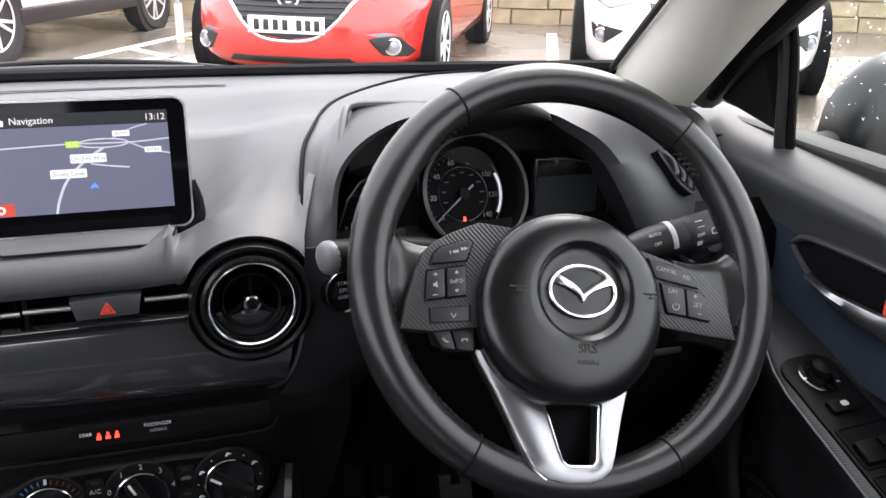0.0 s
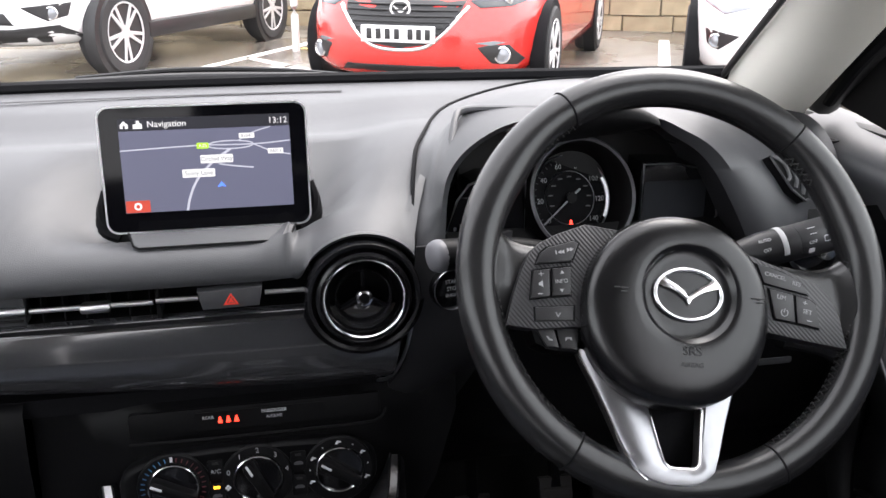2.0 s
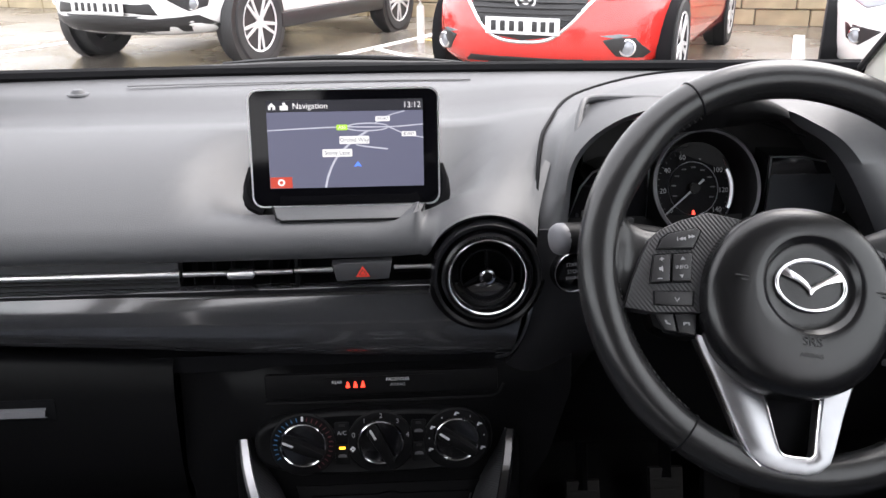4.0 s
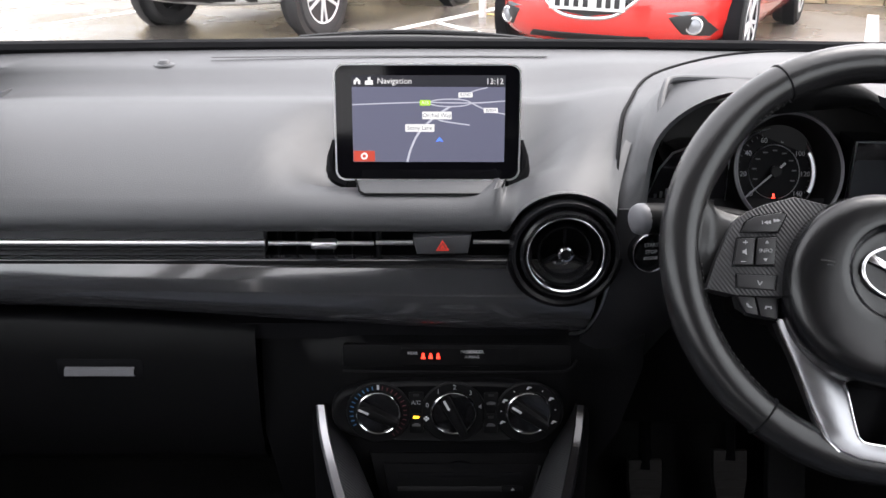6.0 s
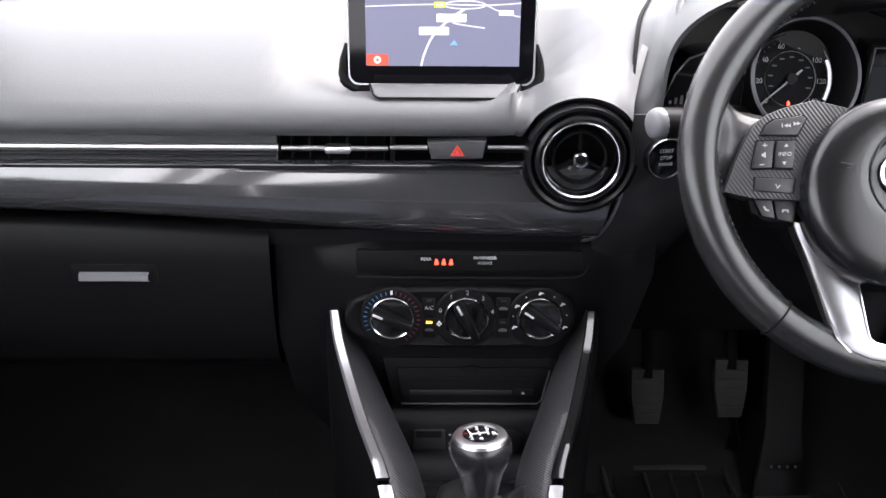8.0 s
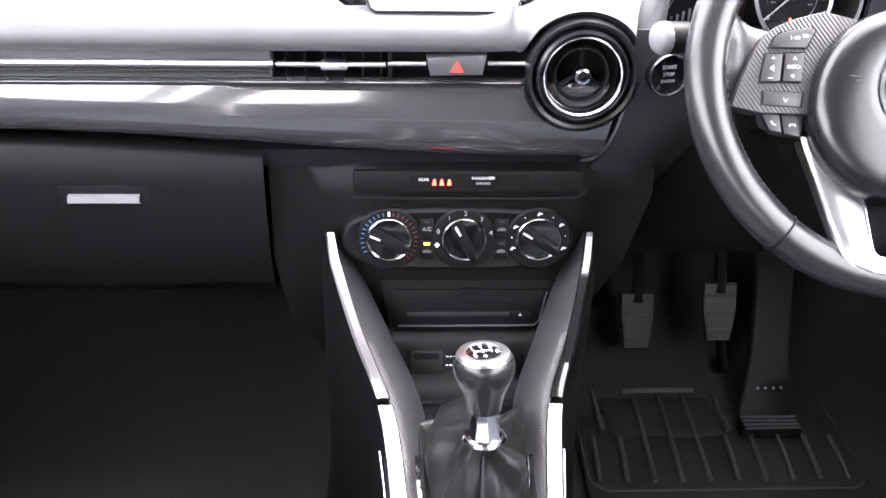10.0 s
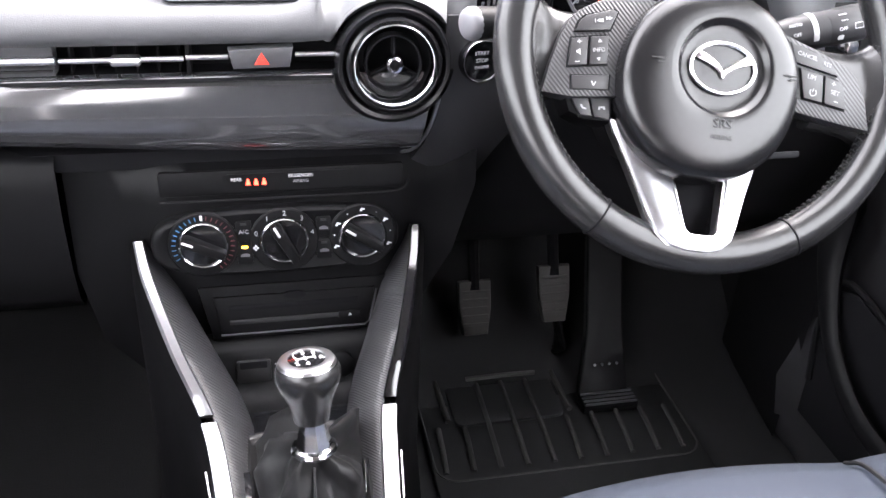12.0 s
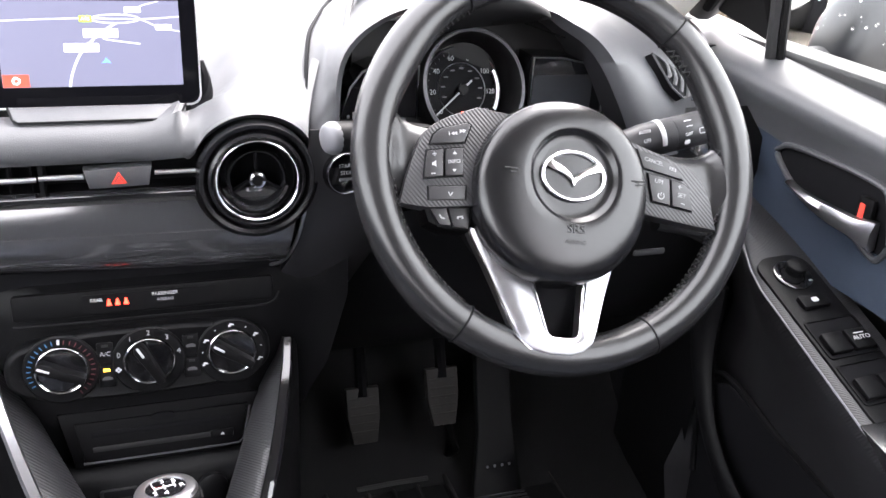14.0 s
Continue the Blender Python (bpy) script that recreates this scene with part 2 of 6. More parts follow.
def text(string, size, m, mat, parent, name="lettering", depth=0.0002, stretch=1.0):
    cu = bpy.data.curves.new("text", "FONT")
    cu.body, cu.size, cu.extrude, cu.align_x, cu.align_y = string, size, depth, "CENTER", "CENTER"
    cu.resolution_u = 3
    tmp = bpy.data.objects.new("text", cu)
    me = bpy.data.meshes.new_from_object(tmp)
    bpy.data.objects.remove(tmp)
    me.transform(m @ Matrix.Diagonal((stretch, 1, 1, 1)))
    me.materials.clear()
    me.materials.append(mat)
    ob = new(name, me)
    ob.parent = parent
    if parent.name in INVERSE:
        ob.matrix_parent_inverse = INVERSE[parent.name]
    return ob


def join(*bms):
    out = bms[0]
    for b in bms[1:]:
        me = bpy.data.meshes.new("piece")
        b.to_mesh(me)
        b.free()
        out.from_mesh(me)
        bpy.data.meshes.remove(me)
    return out


def smooth(a, b, x):
    u = min(1.0, max(0.0, (x - a) / (b - a)))
    return u * u * (3 - 2 * u)


def lerp_table(table, x):
    xs, ys = zip(*table)
    return float(np.interp(x, xs, ys))

# ---- cabin shell ----
def screen_edge(x):
    """How far ahead the windscreen's foot lies."""
    return 1.36 - 0.5 * x * x


def edge_height(x):
    return 0.921 + 0.03 * (x / 0.7) ** 2


def face_on(x, y, z, lean=0.0):
    """A frame that looks back at the seats: its x to the right, its y up, its z to the seats; lean tips the top away."""
    return pose(x, y, z, 90 - lean)


floor_bm = loft([[(x, y, z) for x in np.linspace(-0.79, 0.79, 9)] for y, z in
                 ((-1.7, 0.2), (0.3, 0.18), (0.95, 0.175), (1.12, 0.2), (1.3, 0.36), (1.42, 0.6), (1.45, 0.9))])
structure("floor", thick(floor_bm, 0.02), CARPET, "black carpeted cabin floor rising to the bulkhead", "floor")
roof_rows = []
for y, z, w in ((0.62, 1.37, 0.5), (0.45, 1.43, 0.53), (0.1, 1.46, 0.55), (-0.6, 1.46, 0.55), (-1.4, 1.4, 0.52), (-1.75, 1.3, 0.5)):
    roof_rows.append([(w * u, y, z - 0.04 * u * u) for u in np.linspace(-1, 1, 9)])
structure("ceiling", thick(loft(roof_rows), 0.03), HEADLINING, "pale grey woven headlining under the roof", "ceiling")
structure("wall_rear", box(-0.72, 0.72, -1.8, -1.74, 0.2, 0.98), DULL, "black rear cabin wall below the rear window", "wall")
# unseen blocker: keeps rear-window light and its reflection to the left side
structure("rear_light_block", box(-0.25, 0.72, -1.8, -1.75, 0.985, 1.255), DULL, "unseen black panel that blocks light from the right of the rear window", "wall")
for s, nm in ((-1, "wall_left"), (1, "wall_right")):
    structure(nm, box(*sorted((s * 0.745, s * 0.80)), -1.75, 0.2, 0.15, 0.93, 0.01), DULL, "black rear side wall below the window", "wall")

# unseen header and roof pillars, added to cut the light from behind
structure("wall_rear_upper", box(-0.72, 0.72, -1.8, -1.76, 1.26, 1.45), HEADLINING, "unseen grey trim above the rear window, added to cut light from behind", "wall")
for s, nm in ((-1, "wall_left_rear"), (1, "wall_right_rear")):
    structure(nm, thick(loft([[(s * x, y, z) for y in (-1.78, -1.05, -0.95)] for x, z in ((0.76, 0.9), (0.70, 1.1), (0.6, 1.32), (0.5, 1.42))]), 0.02), HEADLINING, "grey trim of the rear roof pillar", "wall")
    structure(nm.replace("rear", "middle"), thick(loft([[(s * x, y, z) for y in (-0.72, -0.6, -0.52)] for x, z in ((0.76, 0.9), (0.71, 1.1), (0.62, 1.32), (0.54, 1.42))]), 0.02), HEADLINING, "grey trim of the middle roof pillar", "wall")

# windscreen and its pillars
rows = []
for v in np.linspace(0, 1, 7):
    row = []
    for u in np.linspace(-1, 1, 15):
        x0 = 0.66 * u
        x1 = 0.5 * u
        a = Vector((x0, screen_edge(x0) + 0.02, edge_height(x0) - 0.005))
        b = Vector((x1, 0.66 - 0.12 * u * u, 1.38 - 0.02 * u * u))
        row.append(a.lerp(b, v) + Vector((0, 0.03, 0.03)) * math.sin(math.pi * v))
    rows.append(row)
windscreen = structure("window_1", facing(loft(rows), (0, 0, 0.9)), GLASS, "clear curved windscreen", "windscreen")
windscreen.visible_shadow = False


def pillar(s):
    a = thing("a_pillar", (s * 0.66, 1.1, 0.93), "pale beige woven windscreen pillar trim with a black edge", "pillar", "windscreen pillars", "structure")
    inner = spline([(0.69, 1.33, 0.85), (0.632, 1.15, 0.947), (0.577, 0.95, 1.055), (0.52, 0.735, 1.17), (0.47, 0.5, 1.29), (0.45, 0.3, 1.38)], 24)
    outer = spline([(0.735, 1.25, 0.80), (0.682, 1.05, 0.915), (0.652, 0.86, 1.06), (0.62, 0.67, 1.185), (0.585, 0.46, 1.30), (0.56, 0.3, 1.37)], 24)
    rows = []
    for p, q in zip(inner, outer):
        mid = (p + q) / 2 + Vector((-0.012, -0.028, -0.004))
        back = (p + q) / 2 + Vector((0.04, 0.06, 0.03))
        ring = [p, p.lerp(mid, 0.5) + Vector((-0.006, -0.010, 0)), mid, mid.lerp(q, 0.5) + Vector((-0.002, -0.008, 0)), q, q + Vector((0.02, 0.03, 0.01)), back, p + Vector((0.012, 0.03, 0.01))]
        rows.append([Vector((s * v.x, v.y, v.z)) for v in ring])
    part("trim", loft(rows, close_v=True, caps=True), BEIGE, a, "pale beige woven trim")
    edge = [Vector((s * (p.x - 0.004), p.y + 0.006, p.z + 0.003)) for p in inner]
    part("seal", tube(edge, 0.0045, 8), RUBBER, a, "black rubber edge seal")
    return a


pillar(1)
pillar(-1)


# ---- dashboard ----
dash = thing("dashboard", (0, 0.9, 0.6), "dark grey soft-grained dashboard with a glossy trim panel and chrome strip", "dashboard")
PAD = [(0.852, 0.822), (0.838, 0.826), (0.834, 0.835), (0.838, 0.846), (0.85, 0.857), (0.875, 0.872), (0.905, 0.886), (0.94, 0.899), (0.98, 0.908),
       (1.02, 0.913), (1.045, 0.9140), (1.06, 0.9105), (1.085, 0.9035), (1.12, 0.902), (1.17, 0.9085), (1.205, 0.9175), (1.24, 0.9205), (1.36, 0.921)]
RIGHT = [(0.834, 0.153), (0.86, 0.158), (0.9, 0.174), (0.95, 0.198), (1.05, 0.246), (1.2, 0.338), (1.36, 0.46)]


def pad_point(x_u, k):
    y, z = PAD[k]
    xr = lerp_table(RIGHT, y)
    x = -0.74 + (xr + 0.74) * x_u
    # the far edge follows the windscreen
    far = smooth(1.1, 1.36, y)
    y2 = y + far * (screen_edge(x) - 1.36)
    z2 = z + far * (edge_height(x) - 0.921)
    # the left end comes nearer and drops a little
    z2 -= 0.012 * smooth(-0.45, -0.75, x) * (1 - far)
    # rise beside the instrument hood
    z2 += 0.012 * smooth(0.1, 0.2, x) * smooth(0.86, 0.95, y) * (1 - far)
    # niche round the display
    niche = smooth(-0.205, -0.126, x) * (1 - smooth(0.066, 0.135, x))
    z2 -= niche * 0.046 * smooth(0.862, 0.90, y) * (1 - smooth(0.955, 1.03, y))
    # bulge over the round vent
    d = abs(x - 0.104) / 0.062
    if d < 1:
        lift = 0.807 + 0.060 * math.sqrt(1 - d * d)
        w = 1 - smooth(0.84, 0.96, y)
        top = lift + (y - 0.834) * 0.35
        soft = 0.5 * (z2 + top + math.sqrt((z2 - top) ** 2 + 0.012 ** 2 * smooth(0.84, 0.88, y)))
        w *= smooth(1.0, 0.72, d)
        z2 = soft * w + z2 * (1 - w) if k > 0 else max(z2, lift - 0.01)
    elif d < 1.5:
        z2 += 0.012 * (1.5 - d) / 0.5 * (1 - smooth(0.86, 0.96, y)) * smooth(0.834, 0.85, y)
    return Vector((x, y2, z2))


us = sorted(set([round(float(v), 5) for v in np.linspace(0, 1, 64)] + [round(float(v), 5) for v in np.linspace(0.86, 1.0, 44)]))
part("upper_pad", loft([[pad_point(u, k) for k in range(len(PAD))] for u in us]), SOFT, dash, "soft-grained dark grey upper pad", angle=60)
# black band along the windscreen's foot
band = [(x, screen_edge(x) + 0.006, edge_height(x) + 0.004) for x in np.linspace(-0.69, 0.66, 40)]
part("cowl_band", tube(band, 0.011, 8, flat=0.9), VOID, dash, "black band at the windscreen")
# hidden sheet, added to keep sky light out of the footwell
part("light_leak_seal", box(-0.79, 0.79, 1.02, 1.52, 0.862, 0.885), VOID, dash, "unseen black sheet that stops sky light leaking behind the dash")
# demister slots, sensor and speaker in the top
slot = [(x, 1.285 - 0.5 * x * x, edge_height(x) + 0.0015) for x in np.linspace(-0.33, 0.13, 24)]
part("demister_slot", tube(slot, 0.004, 6, flat=0.25), PANEL, dash)
part("light_sensor", lathe([(0, 0.008), (0.006, 0.007), (0.009, 0.003), (0.014, 0.002), (0.015, 0)], Matrix.Translation((-0.385, 1.2, 0.9235))), COVER, dash)
spk = part("speaker_rim", lathe([(0.052, 0.002), (0.055, 0.005), (0.058, 0.005), (0.06, 0)], pose(-0.612, 1.165, 0.9055, 7, 1) @ Matrix.Diagonal((1, 1.25, 1, 1))), COVER, dash)
part("speaker_mesh", lathe([(0, 0.0025), (0.052, 0.002)], pose(-0.612, 1.165, 0.9055, 7, 1) @ Matrix.Diagonal((1, 1.25, 1, 1))), COVER, spk, "grey perforated speaker cover")
# lip under the display
lip = [(-0.1035, 0.0), (-0.0985, -0.018), (-0.0935, -0.0225), (0.035, -0.0225), (0.040, -0.018), (0.0465, 0.0)]
part("display_lip", slab(lip, -0.012, 0.003, pose(0.0, 0.874, 0.8655, 21), 0.001), SOFT, dash)
part("lip_line", tube([pose(0.0, 0.874, 0.8655, 21) @ Vector((x, y, 0.0028)) for x, y in lip], 0.0011, 6), VOID, dash)

# slot with the chrome strip
part("vent_slot", loft([[(x, y, z) for x in np.linspace(-0.73, 0.062, 12)] for y, z in
                        ((0.836, 0.834), (0.872, 0.830), (0.872, 0.796), (0.832, 0.7935))]), VOID, dash, "dark slot behind the strip")
filler = box(-0.73, -0.195, 0.848, 0.868, 0.7955, 0.829, 0.002)
part("slot_filler", filler, COVER, dash)
for z in (0.8, 0.8045):
    part("slot_rib", box(-0.73, -0.197, 0.8455, 0.85, z, z + 0.0022, 0.0006), DULL, dash)
part("chrome_strip", tube([(-0.73, 0.843, 0.8118), (-0.193, 0.843, 0.8118)], 0.0036, 10), STRIP, dash, "bright chrome strip")
part("chrome_strip", tube([(-0.19, 0.843, 0.8115), (-0.085, 0.843, 0.8115)], 0.0025, 10), STRIP, dash, "bright chrome strip")
part("chrome_strip", tube([(-0.083, 0.843, 0.8125), (-0.046, 0.843, 0.8125)], 0.0025, 10), STRIP, dash, "bright chrome strip")
part("chrome_strip", tube([(0.014, 0.843, 0.8133), (0.05, 0.843, 0.8133)], 0.0022, 10), STRIP, dash, "bright chrome strip")
part("vent_tab", box(-0.147, -0.121, 0.833, 0.848, 0.8080, 0.8156, 0.003, None, 4), STRIP, dash, "chrome vent slider tab")
for i in range(6):
    x = -0.182 + i * 0.0185
    part("vane", box(x - 0.0007, x + 0.0007, 0.852, 0.871, 0.797, 0.829, 0.0003), VOID, dash)
part("vent_divider", box(-0.083, -0.079, 0.842, 0.872, 0.7955, 0.831, 0.001), HARD, dash)
hz = part("hazard_button", slab([(-0.046, 0.0085), (0.012, 0.0105), (0.0085, -0.0085), (-0.042, -0.0095)], 0, 0.012, face_on(0.0, 0.846, 0.8125), 0.002), COVER, dash, "dark grey hazard warning button")
mt = face_on(-0.0165, 0.8336, 0.8125)
part("triangle", ring_plate([(-0.0068, -0.005), (0.0068, -0.005), (0, 0.0062)], [(-0.0042, -0.0035), (0.0042, -0.0035), (0, 0.0035)], 0, 0.0004, mt), GLOWRED, hz, "red warning triangle")
part("triangle", slab([(-0.0028, -0.0028), (0.0028, -0.0028), (0, 0.0018)], 0, 0.0004, mt), GLOWRED, hz, "red warning triangle")

# glossy trim panel: a bowed shell with a flange at its top
rows = []
for u in np.linspace(0, 1, 48):
    x = -0.74 + 0.886 * u
    zb = 0.7085 + 0.031 * smooth(0.1, -0.5, x)
    col = []
    for k, (y, f) in enumerate(((0.852, 0.0), (0.842, 0.004), (0.8395, 0.02), (0.8375, 0.12), (0.8345, 0.27), (0.8320, 0.44), (0.8315, 0.6), (0.8345, 0.76), (0.841, 0.9), (0.851, 0.98), (0.864, 1.0))):
        z = 0.7955 + (zb - 0.7955) * f
        xx = x - 0.016 * f * smooth(0.1, 0.146, x)
        col.append(Vector((xx, y + 0.012 * smooth(-0.5, -0.75, x), z)))
    rows.append(col)
part("gloss_panel", loft(rows), DECOR, dash, "glossy dark grey trim panel", angle=50)
part("panel_edge", tube([(0.150, 0.836, 0.79), (0.148, 0.832, 0.765), (0.140, 0.836, 0.735), (0.129, 0.846, 0.712), (0.115, 0.86, 0.702)], 0.0018, 6, n=24), SATIN, dash, "satin edge line")
part("panel_shadow_gap", box(-0.74, 0.125, 0.856, 0.88, 0.698, 0.716), VOID, dash)

# round air vent
vent = part("round_vent", lathe([(0.054, -0.03), (0.0545, -0.002), (0.0525, 0.004), (0.049, 0.003), (0.0465, -0.003), (0.0455, -0.004)], face_on(0.104, 0.829, 0.8065, 3), 64), VENTRING, dash, "black round air vent")
MV = face_on(0.104, 0.829, 0.8065, 3)
part("bezel", lathe([(0.0455, -0.004), (0.0445, 0.005), (0.042, 0.0065), (0.0395, 0.004), (0.0385, -0.002)], MV, 64), VENTRING, vent)
part("chrome_ring", lathe([(0.0400, 0.002), (0.0396, 0.0056), (0.0387, 0.0072), (0.0377, 0.0074), (0.0366, 0.0064), (0.0358, 0.004), (0.0350, -0.004)], MV, 64), CHROME, vent, "bright chrome ring")
part("barrel", lathe([(0.0355, -0.002), (0.033, -0.012), (0.031, -0.03), (0, -0.032)], MV, 48), VOID, vent)
part("inner_ring", lathe([(0.0275, -0.014), (0.0275, -0.002), (0.026, 0.0), (0.0245, -0.002), (0.0238, -0.014)], MV, 48), VENTRING, vent)
for a in (90, 210, 330):
    d = pose(0, 0, 0, 0, 0, a)
    part("spoke", box(0.006, 0.026, -0.0012, 0.0012, -0.012, -0.004, 0.0005, MV @ d), VOID, vent)
part("knob", lathe([(0.0085, -0.012), (0.0085, 0.002), (0.0075, 0.0045), (0.0055, 0.005), (0.0050, 0.0035), (0, 0.003)], MV, 32), CHROME, vent, "chrome centre knob")
part("knob_dimple", lathe([(0.0048, 0.0038), (0.003, 0.0046), (0, 0.0048)], MV, 24), HARD, vent)
part("lower_lip", lathe([(0.0575, -0.012), (0.0585, -0.004), (0.0572, -0.0005), (0.0553, -0.002), (0.055, -0.012)], MV, 40, radians(188), radians(352)), VENTRING, vent, "glossy lip under the vent")

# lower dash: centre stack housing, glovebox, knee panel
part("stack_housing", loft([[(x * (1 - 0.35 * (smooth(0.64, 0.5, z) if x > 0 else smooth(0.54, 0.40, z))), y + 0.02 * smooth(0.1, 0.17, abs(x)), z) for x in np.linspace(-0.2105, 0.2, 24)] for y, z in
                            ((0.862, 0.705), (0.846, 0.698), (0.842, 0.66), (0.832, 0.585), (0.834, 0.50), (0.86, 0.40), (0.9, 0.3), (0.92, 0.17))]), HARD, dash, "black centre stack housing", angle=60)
ind = part("indicator_bar", slab(rounded(-0.121, 0.118, -0.0125, 0.0125, 0.004), 0, 0.006, face_on(0, 0.846, 0.6855, 8), 0.0015), HARD, dash, "black indicator bar")
part("display_window", slab(rounded(-0.06, 0.062, -0.009, 0.009, 0.002), 0, 0.0006, face_on(0, 0.8395, 0.6862, 8), 0), HARD, ind)
part("bar_ledge", tube([(-0.121, 0.835, 0.671), (-0.05, 0.833, 0.671), (0.09, 0.833, 0.671), (0.116, 0.834, 0.674), (0.123, 0.835, 0.684)], 0.0014, 6, n=24), HARD, ind)
MI = face_on(0, 0.8386, 0.688, 8)
text("REAR", 0.0046, MI @ pose(-0.0475, 0.002, 0.0002), WHITEINK, ind)
for i in range(3):
    mm = MI @ pose(-0.0365 + i * 0.0077, -0.0008, 0.0002) @ Matrix.Diagonal((0.75, 0.75, 1, 1))
    part("belt_lamp", slab([(-0.003, -0.0042), (0.003, -0.0042), (0.0022, 0.0), (0.0012, 0.0012), (0.0016, 0.003), (0, 0.0046), (-0.0016, 0.003), (-0.0012, 0.0012), (-0.0022, 0.0)], 0, 0.0004, mm), REDLAMP, ind, "lit red seat-belt lamp")
text("PASSENGER", 0.0046, MI @ pose(0.0145, 0.0035, 0.0002), WHITEINK, ind)
text("AIRBAG", 0.0044, MI @ pose(0.0145, -0.0022, 0.0002), DIMINK, ind)

glove = thing("glovebox", (-0.46, 0.85, 0.55), "black glovebox lid with a silver-lit recessed pull", "glovebox")
rows = []
for u in np.linspace(0, 1, 24):
    x = -0.72 + 0.508 * u
    zt = 0.700 + 0.0275 * smooth(0.1, -0.5, x)
    rows.append([Vector((x, y, z)) for y, z in ((0.88, zt - 0.002), (0.853, zt), (0.846, zt - 0.006), (0.842, 0.68), (0.84, 0.65), (0.842, 0.6), (0.85, 0.56), (0.865, 0.54), (0.9, 0.535))])
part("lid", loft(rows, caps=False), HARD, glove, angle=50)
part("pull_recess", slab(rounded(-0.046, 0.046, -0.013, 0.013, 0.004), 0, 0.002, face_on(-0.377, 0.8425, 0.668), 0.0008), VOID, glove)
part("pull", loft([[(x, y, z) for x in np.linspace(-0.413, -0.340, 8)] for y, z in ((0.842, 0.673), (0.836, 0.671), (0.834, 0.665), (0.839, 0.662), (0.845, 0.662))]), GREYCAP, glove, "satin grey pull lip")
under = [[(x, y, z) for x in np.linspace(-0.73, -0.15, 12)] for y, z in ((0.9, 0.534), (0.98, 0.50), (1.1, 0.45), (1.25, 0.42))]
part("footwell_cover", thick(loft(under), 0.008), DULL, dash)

knee = []
for u in np.linspace(0, 1, 26):
    x = 0.15 + 0.58 * u
    knee.append([Vector((x, y, z)) for y, z in ((0.93, 0.83), (0.895, 0.80), (0.888, 0.76), (0.895, 0.70), (0.905, 0.655), (0.915, 0.60), (0.935, 0.545), (0.98, 0.52), (1.1, 0.5))])
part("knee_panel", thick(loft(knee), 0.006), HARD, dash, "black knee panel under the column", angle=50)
part("panel_seam", box(0.43, 0.62, 0.8855, 0.8895, 0.7485, 0.7500), SATIN, dash)
part("fuse_cover_pull", slab(rounded(-0.022, 0.022, -0.004, 0.004, 0.003), 0, 0.002, face_on(0.59, 0.903, 0.655), 0.0005), COVER, dash)

# column side with the start button
side = []
for u in np.linspace(0, 1, 14):
    x0 = 0.1425 + 0.10 * u
    side.append([Vector((x0 + dx, y + 0.03 * u * u, z)) for dx, y, z in
                 ((0.014, 0.85, 0.846), (0.010, 0.846, 0.82), (0.008, 0.844, 0.79), (0.004, 0.845, 0.755), (-0.004, 0.85, 0.72), (-0.02, 0.862, 0.69), (-0.04, 0.875, 0.65))])
part("column_side", thick(loft(side), 0.006), PANEL, dash, "black side panel beside the column", angle=50)
MS = face_on(0.190, 0.838, 0.8045, 4) @ pose(0, 0, 0, 0, 12)
start = part("start_button", lathe([(0.0215, -0.01), (0.0215, 0.001), (0.0205, 0.003), (0.019, 0.0025), (0.0185, 0.0005), (0, 0.0015)], MS, 40), GLOSS, dash, "round black engine start button")
part("ring", lathe([(0.0205, 0.0026), (0.0201, 0.0034), (0.0194, 0.0034), (0.019, 0.0026)], MS, 40), CHROME, start, "thin chrome ring")
text("START", 0.0052, MS @ pose(0, 0.0075, 0.0014), DIMINK, start)
text("STOP", 0.0052, MS @ pose(0, 0.0005, 0.0016), DIMINK, start)
text("ENGINE", 0.0042, MS @ pose(0, -0.006, 0.0014), DIMINK, start)

# ---- instrument hood ----
hood = thing("instrument_binnacle", (0.36, 0.95, 0.8), "dark grey hooded instrument binnacle over the steering column", "instrument panel")
N = 60
A0 = spline([(0.186, 0.868, 0.805), (0.190, 0.872, 0.84), (0.199, 0.878, 0.905), (0.243, 0.892, 0.940), (0.305, 0.90, 0.951), (0.40, 0.90, 0.946), (0.434, 0.897, 0.930), (0.462, 0.89, 0.912), (0.486, 0.884, 0.882), (0.517, 0.878, 0.825), (0.530, 0.876, 0.79)], N)
A1 = spline([(0.180, 0.862, 0.805), (0.183, 0.864, 0.84), (0.193, 0.87, 0.91), (0.240, 0.884, 0.946), (0.305, 0.893, 0.957), (0.40, 0.893, 0.953), (0.441, 0.888, 0.938), (0.472, 0.88, 0.919), (0.498, 0.875, 0.887), (0.529, 0.87, 0.829), (0.542, 0.868, 0.79)], N)
A2 = spline([(0.165, 0.853, 0.805), (0.170, 0.858, 0.848), (0.190, 0.905, 0.921), (0.222, 0.95, 0.951), (0.30, 0.975, 0.967), (0.41, 0.975, 0.966), (0.47, 0.95, 0.951), (0.515, 0.925, 0.925), (0.55, 0.9, 0.885), (0.575, 0.885, 0.835), (0.59, 0.88, 0.79)], N)
A3 = spline([(0.159, 0.852, 0.80), (0.163, 0.856, 0.846), (0.186, 0.925, 0.910), (0.215, 0.985, 0.933), (0.29, 1.06, 0.955), (0.42, 1.06, 0.956), (0.51, 1.02, 0.943), (0.57, 0.985, 0.921), (0.605, 0.955, 0.89), (0.625, 0.935, 0.84), (0.63, 0.92, 0.79)], N)
